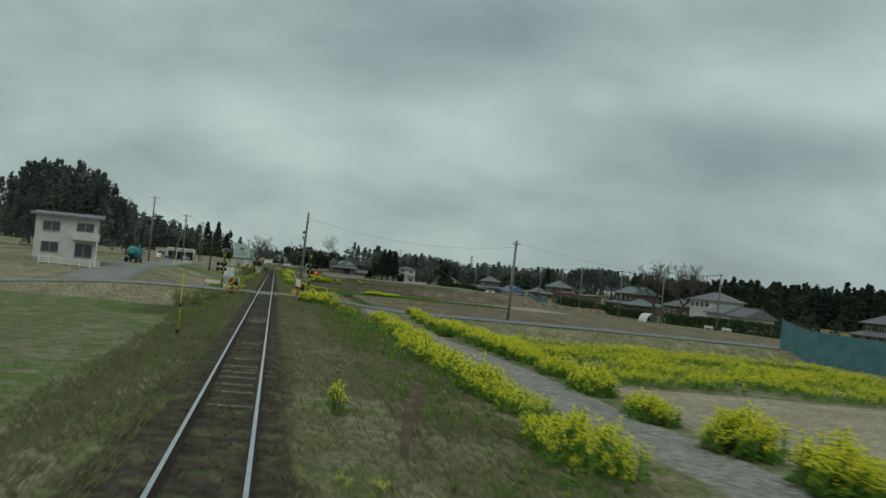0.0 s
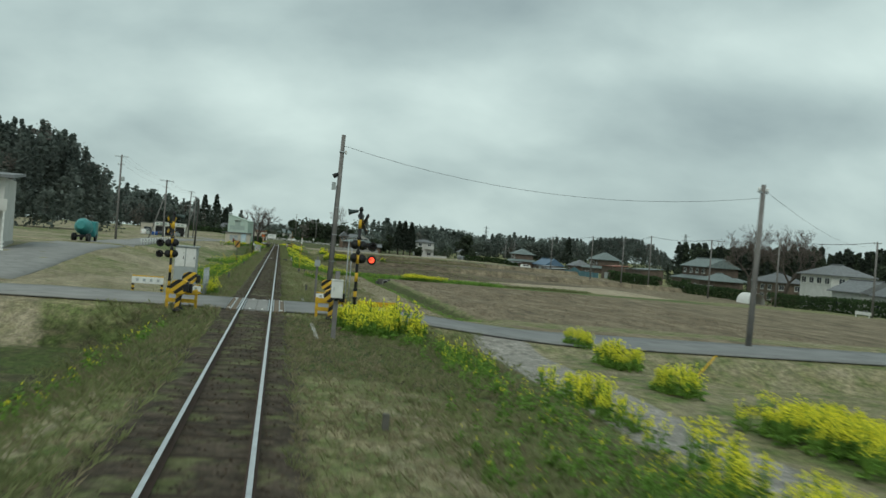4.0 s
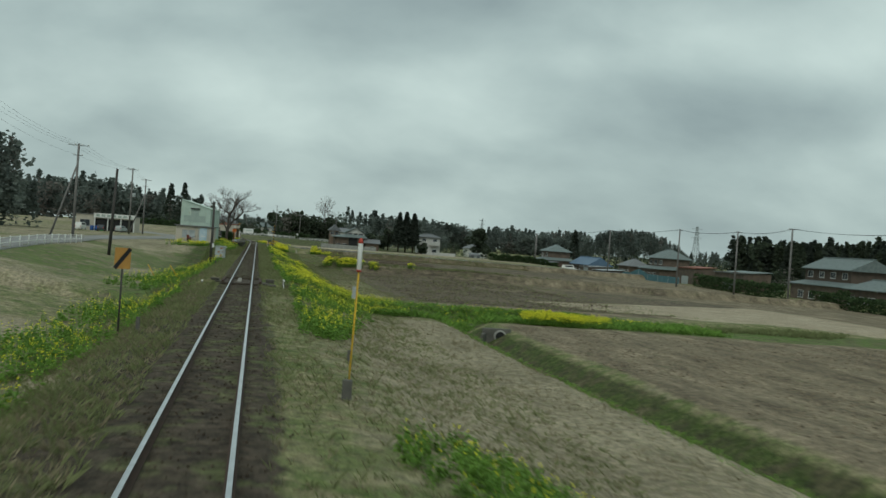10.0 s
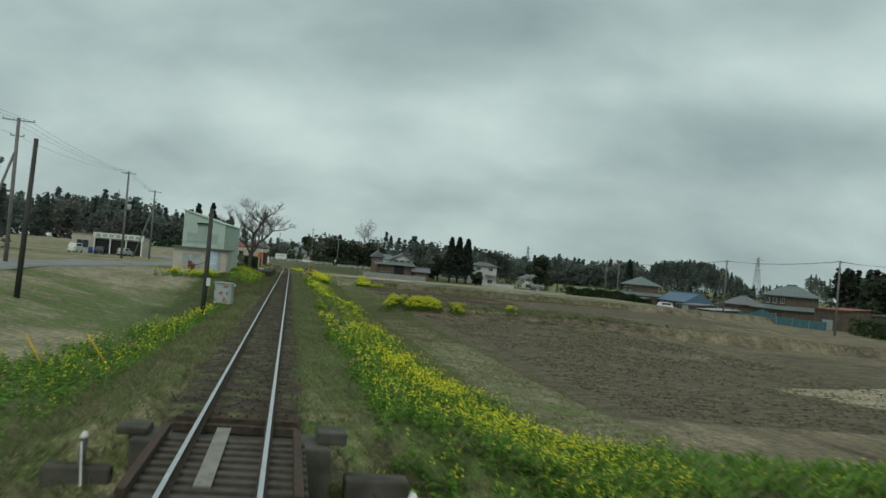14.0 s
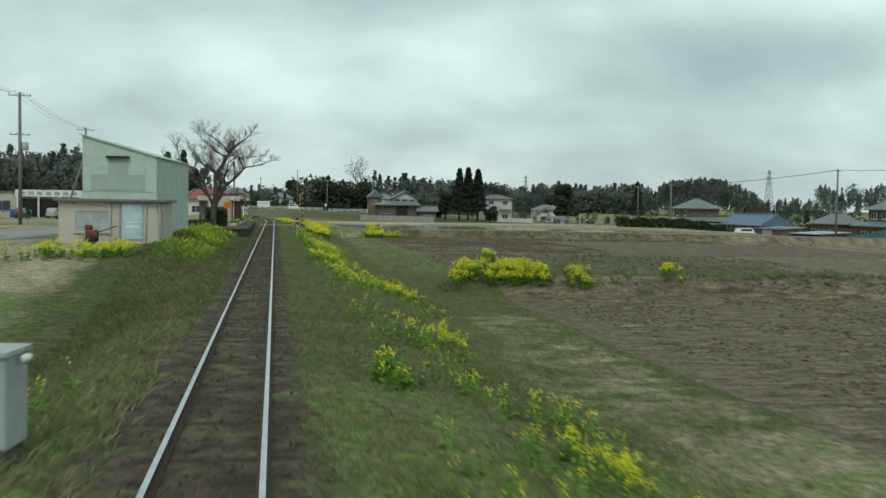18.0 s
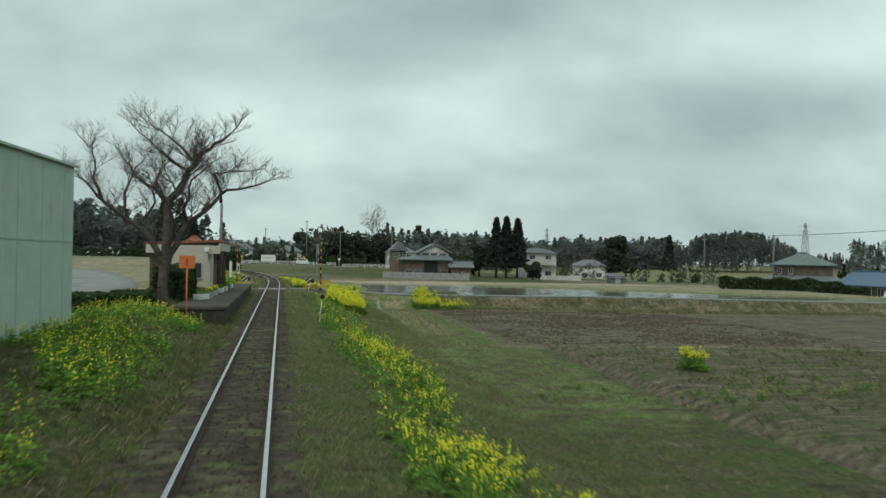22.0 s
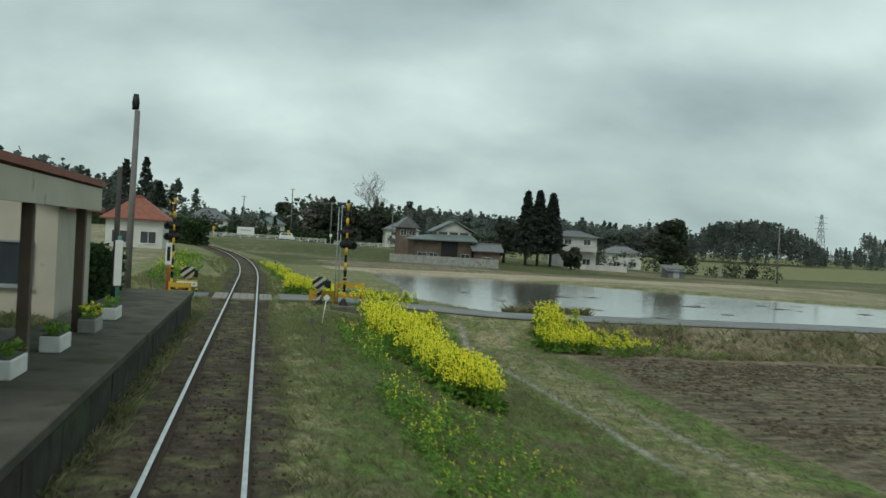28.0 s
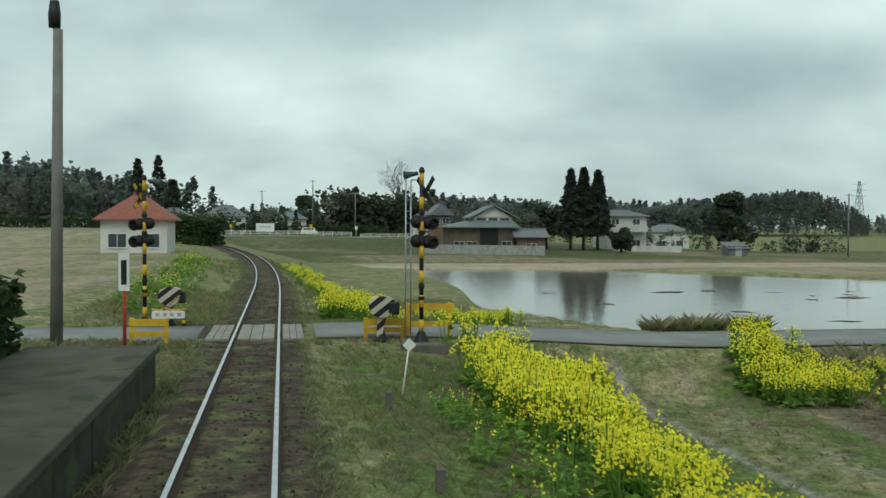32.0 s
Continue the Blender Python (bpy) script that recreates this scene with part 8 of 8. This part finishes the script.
# bushes by their middle: x, y, half width, half length, count, low, high, kind
bushes = (
    (3.25, 79.3, 0.55, 1.0, 28, 0.9, 1.3, RAPE), (3.9, 77.9, 0.8, 1.5, 50, 1.0, 1.4, RAPE), (4.9, 79.4, 0.9, 1.1, 38, 1.0, 1.4, RAPE), (5.8, 79.9, 0.6, 0.8, 14, 0.7, 1.0, RAPE),
    (8.2, 58, 0.8, 5.0, 84, 0.8, 1.2, RAPE), (7.8, 47.5, 0.9, 3.2, 90, 0.8, 1.2, RAPE), (7.4, 37.5, 0.8, 5.0, 105, 0.8, 1.2, RAPE), (7.4, 29.5, 0.8, 2.4, 56, 0.9, 1.3, RAPE),
    (8.3, 68, 0.6, 3.5, 60, 0.7, 1.0, RAPE), (6.4, 74, 0.8, 2.5, 60, 0.6, 0.9, RAPE_THIN), (12.6, 82.0, 0.5, 0.9, 34, 0.9, 1.2, RAPE), (12.4, 77, 0.7, 1.4, 50, 0.8, 1.1, RAPE),
    (12.0, 71, 0.6, 1.2, 40, 0.8, 1.2, RAPE), (11.2, 57.5, 0.5, 0.8, 30, 0.9, 1.2, RAPE_GREEN), (12.6, 38.5, 0.7, 2.2, 70, 0.8, 1.1, RAPE), (12.2, 33.2, 0.7, 2.0, 70, 0.7, 1.1, RAPE),
    (12.0, 27.0, 0.7, 1.6, 64, 0.8, 1.1, RAPE), (9.0, 53.5, 0.3, 0.4, 8, 0.6, 0.9, RAPE), (2.1, 13.2, 0.4, 0.5, 6, 0.3, 0.5, RAPE), (7.0, 18.6, 0.9, 2.4, 74, 0.8, 1.2, RAPE), (7.6, 25.5, 0.6, 1.8, 28, 0.7, 1.1, RAPE), (7.0, 42.5, 0.6, 3.0, 36, 0.7, 1.0, RAPE), (12.2, 21.7, 0.9, 1.3, 70, 0.9, 1.3, RAPE), (12.1, 17.4, 0.8, 1.1, 64, 1.0, 1.4, RAPE), (2.2, 20, 0.2, 0.3, 5, 0.5, 0.8, RAPE),
    (4.3, 124.6, 1.3, 2.6, 190, 0.45, 0.75, RAPE_LEAFY), (4.8, 106, 0.3, 0.6, 10, 0.4, 0.7, RAPE_THIN), (-2.6, 92.5, 0.5, 1.4, 34, 0.7, 1.1, RAPE), (-3.4, 110, 0.4, 1.0, 12, 0.5, 0.8, RAPE),
    (4.4, 249.5, 1.4, 1.8, 26, 0.5, 0.8, RAPE), (3.7, 241, 0.7, 1.4, 22, 0.5, 0.8, RAPE), (6.2, 238.5, 1.0, 1.4, 22, 0.5, 0.8, RAPE), (5.7, 223, 0.5, 1.2, 22, 0.5, 0.8, RAPE), (2.7, 200.5, 0.5, 1.0, 10, 0.5, 0.8, RAPE), (5.6, 209.2, 0.6, 1.0, 20, 0.5, 0.8, RAPE), (2.7, 212.0, 0.4, 0.9, 34, 0.5, 0.85, RAPE_GREEN), (3.9, 199.0, 0.5, 0.9, 20, 0.5, 0.8, RAPE),
    (4.2, 269, 1.0, 4.5, 50, 0.5, 0.9, RAPE), (4.6, 182, 1.6, 5.0, 70, 0.6, 0.9, RAPE))
for x, y, rx, ry, n, lo, hi, kind in bushes:
    q, a = np.sqrt(vr.random(n)), vr.uniform(0, 2 * np.pi, n)
    X, Y = x + rx * q * np.cos(a) * vr.uniform(0.8, 1.2, n), y + ry * q * np.sin(a) * vr.uniform(0.8, 1.2, n)
    scatter("rape_bush", kind, X, Y, vr.uniform(lo * 0.65, hi, n) * (1.05 - 0.35 * q ** 3) * (0.9 + 0.35 * bumps(X, Y, 0.7, 1.0)), vr, [M_RAPE_LEAF, M_RAPE], "clump of yellow flowering rape" if kind is RAPE else "clump of leafy green rape", LAB)


def grass(name, x0, x1, y0, y1, n, lo, hi, mat, label):
    X, Y = patch(x0, x1, y0, y1, n, 0.1, -0.05, 0.8)
    ok = (np.abs(Y - ROAD_ONE) > 3.1) & (np.abs(Y - ROAD_TWO) > 1.9) & (np.abs(X - track_x(Y)) > 1.0)
    X, Y = X[ok], Y[ok]
    scatter(name, TUFT, X, Y, vr.uniform(lo, hi, len(X)), vr, [mat], label, "grass")


for y0 in range(0, 340, 20):
    y1 = y0 + 20
    grass("grass", 1.0, 8.5, y0, y1, 1900 if y0 < 80 else 2000 if 90 < y0 < 150 else 5200, 0.08, 0.2, M_GRASS, "short green grass on the railway bank")
    grass("dry_grass", 1.1, 12.0 if y0 > 80 else 8.0, y0, y1, 5200 if y0 < 80 else 2200, 0.07, 0.17, M_STRAW, "bleached dry grass on the railway bank")
    grass("grass", -5.5, -1.2, y0, y1, 2000, 0.10, 0.30, M_GRASS_DAMP if 210 < y0 < 280 else M_GRASS, "short green grass left of the track")
    grass("dry_grass", -5.0, -1.3, y0, y1, 1100, 0.10, 0.26, M_STRAW, "bleached dry grass left of the track")
grass("grass", (4.0, 4.0), (40.0, 45.0), 171.5, 176.5, 2200, 0.25, 0.55, M_GRASS, "lush grass along the brook")
grass("grass", 13.0, 60.0, 316.2, 319.0, 1800, 0.2, 0.45, M_GRASS, "rough grass on the lane's bank")
grass("dry_grass", 13.0, 60.0, 315.8, 318.8, 1500, 0.2, 0.45, M_STRAW, "dry grass on the lane's bank")
grass("grass", 9.5, 45.0, 245.4, 248.5, 1900, 0.2, 0.5, M_GRASS, "lush grass on the paddy rim")
grass("grass", 10.9, 12.2, 98, 165, 1100, 0.1, 0.22, M_RAPE_LEAF, "bright grass along the ditch")
grass("grass", 13.0, 46.0, 66.5, 70.0, 1100, 0.2, 0.4, M_GRASS, "rough grass behind the rape field")
grass("grass", (-1.5, -6.0), (3.5, 1.0), 340, 380, 900, 0.15, 0.35, M_GRASS, "grass beside the curve")

grass("grass", 3.4, 6.9, 6, 80, 4200, 0.12, 0.28, M_GRASS, "lush green grass on the slope above the path")

# ---- clods of the tilled fields ----
M_CLOD = material("damp_clods", (0.13, 0.10, 0.07), (0.065, 0.051, 0.037), 0.95, 3.0, island=0.35, spec=0.15)
M_CLOD_DRY = material("dry_clods", (0.24, 0.195, 0.135), (0.13, 0.104, 0.072), 0.95, 3.0, island=0.35, spec=0.15)
co_v, co_f = octa((0, 0, 0), 1.0)
CLOD = [(co_v * vr.uniform(0.6, 1.4, (6, 1)) * np.array([1, 1, 0.6]), co_f, np.zeros(8, int)) for k in range(5)]
for x0, x1, y0, y1, n, lo, hi, mat, lab in (
        (13.2, 34, 285, 315, 9000, 0.03, 0.13, M_CLOD, "dark damp clods of a tilled field"),
        (14.6, 40, 105, 163, 9000, 0.03, 0.10, M_CLOD_DRY, "pale clods of a tilled field"),
        (14.6, 36, 186, 246, 7000, 0.03, 0.12, M_CLOD, "dark clods and stubble in a wet field")):
    X, Y = patch(x0, x1, y0, y1, n, 0.0)
    Y = Y + 0.12 * np.sin(X * 9.0)
    scatter("clods", CLOD, X, Y, vr.uniform(lo, hi, len(X)), vr, [mat], lab, "soil", sink=0.0)
grass("grass", 14.5, 45.0, 252.0, 284.0, 4200, 0.1, 0.3, M_GRASS_DAMP, "weeds over the fallow paddy")
grass("grass", 5.0, 30.0, 166.0, 178.5, 5200, 0.25, 0.6, M_RAPE_LEAF, "lush green grass on the brook's slopes")
grass("dry_grass", 6.0, 14.0, 176, 316, 2600, 0.06, 0.15, M_STRAW, "bleached grass on the bank's shelf")
# puddles in the wet field
for x, y, rx, ry in ((14.2, 240.3, 0.6, 0.35), (15.6, 239.2, 0.4, 0.22), (14.6, 236.2, 0.5, 0.2), (15.3, 233.7, 0.6, 0.18), (29.0, 269.0, 1.2, 0.4), (24.5, 267.0, 0.8, 0.22), (18.5, 242.5, 0.8, 0.25)):
    bm = bmesh.new()
    z = max(float(land(x + dx * rx, y + dy * ry)) for dx in (-0.7, 0, 0.7) for dy in (-0.7, 0, 0.7)) + 0.012
    bm.faces.new([bm.verts.new((x + rx * (0.75 + 0.25 * math.sin(3 * a + x)) * math.cos(a), y + ry * (0.75 + 0.25 * math.sin(5 * a + y)) * math.sin(a), z)) for a in np.arange(0, 6.28, 0.26)])
    tagged(part("water", bm, M_WATER), "shallow puddle in the wet field", "puddle", kind="structure")
# old wooden fence posts on the bank near the start
for k, (x, y, h) in enumerate(((3.05, 15.9, 1.1), (3.45, 18.2, 1.0), (3.9, 20.6, 0.9))):
    ob = thing("fence_post", "weathered brown wooden post standing in the grass", "post", "old wooden posts", at=Matrix.Translation(on(x, y, -0.1)))
    part("stake", box(-0.07, 0.07, -0.06, 0.06, 0, h, 0.012), M_TIMBER, ob)
    part("rail", box(-0.05, 0.22, -0.085, -0.061, h * 0.72, h * 0.86, 0.006), M_TIMBER, ob)
grass("grass", 13.2, 17.2, 326.0, 327.0, 240, 0.35, 0.75, M_GRASS, "tall reeds at the paddy's edge")
grass("dry_grass", 13.2, 17.2, 326.0, 327.0, 200, 0.35, 0.8, M_STRAW, "bleached reeds at the paddy's edge")
mx_, my_ = vr.uniform(15, 45, 26), vr.uniform(329, 350, 26)
scatter("mud_spots", [(v_ * np.array([1.6, 1, 0.12]), f_, s_) for v_, f_, s_ in CLOD], mx_, my_, vr.uniform(0.25, 0.7, 26), vr, [M_CLOD], "low mud spots standing out of the paddy water", "mud", sink=-(WATER_Z - POND_BED))
grass("grass", 8.0, 14.0, 176, 316, 7000, 0.06, 0.17, M_GRASS, "short grass on the bank's shelf")
grass("grass", 14.0, 40.0, 186, 247, 2600, 0.1, 0.25, M_GRASS, "weeds in the wet field")

# ---- track bed pieces, last ----
sl = bpy.data.meshes.new("sleeper")
bm = box(-1.05, 1.05, -0.1, 0.1, -0.29, -0.155, 0.012)
bm.to_mesh(sl)
bm.free()
sl.materials.append(M_SLEEPER)
M_SLEEPER_PALE = material("bleached_sleeper", (0.36, 0.33, 0.28), (0.16, 0.14, 0.115), 0.95, 9.0, bump=0.4, spots=(0.08, 0.065, 0.05), spot_scale=7.0, spot_at=0.5)
sp = bpy.data.meshes.new("sleeper")
bm = box(-0.46, 0.46, -0.05, 0.05, -0.2, -0.148, 0.01)
bm.to_mesh(sp)
bm.free()
sp.materials.append(M_SLEEPER_PALE)
bed = thing("sleepers", "half-buried dark weathered timber sleepers", "sleepers", kind="structure")
sr = random.Random(6)
for y in (19.6, 21.6, 22.9, 24.3, 25.4, 26.9, 28.9, 34.4, 46.1, 46.7, 47.2, 47.9, 48.8, 49.4, 55.6, 92.6, 271.0):
    o = new("sleeper", sp)
    o.parent = bed
    o.location, o.rotation_euler = (sr.uniform(-0.05, 0.05), y, 0), (0, 0, radians(sr.uniform(-2, 2)))
    tagged(o, "bleached pale sleeper edge")
rest = bmesh.new()
k = 0
for i in range(int(460 / 0.64)):
    y = i * 0.64
    if B0 - 0.3 < y < B1 + 0.3 or 81.3 < y < 87.5 or 319.3 < y < 323.1:
        continue
    c = float(track_x(y))
    if k < 300 and (4 < y < 110 or 195 < y < 320):
        o = new("sleeper", sl)
        o.parent = bed
        o.location, o.rotation_euler = (c + sr.uniform(-0.04, 0.04), y + sr.uniform(-0.03, 0.03), sr.uniform(-0.035, 0.0)), (0, 0, radians(sr.uniform(-1.2, 1.2)))
        k += 1
    else:
        put_box(rest, c - 1.05, c + 1.05, y - 0.1, y + 0.1, -0.3, -0.165 - sr.uniform(0, 0.03))
part("sleeper_rows", rest, M_SLEEPER_J, bed)
bed.children[-1]["kind"] = "stuff"

nb = 11000
by = vr.uniform(2, 345, nb)
bx = np.where(vr.random(nb) < 0.75, vr.uniform(-1.0, 1.0, nb), vr.normal(0, 0.95, nb))
ok = ~((by > B0 - 0.2) & (by < B1 + 0.2)) & (np.abs(by - ROAD_ONE) > 3.0) & (np.abs(by - ROAD_TWO) > 1.8) & (np.abs(np.abs(bx) - 0.565) > 0.09)
bx, by = bx[ok] + track_x(by[ok]), by[ok]
v, f = octa((0, 0, 0), 1.0)
st = []
for j in range(4):
    st.append((v * vr.uniform(0.7, 1.3, (6, 1)), f, np.zeros(8, int)))
scatter("ballast_stones", st, bx, by, vr.uniform(0.015, 0.035, len(bx)), vr, [M_BALLAST], "loose brown ballast stones between the rails", "ballast", sink=-0.01)
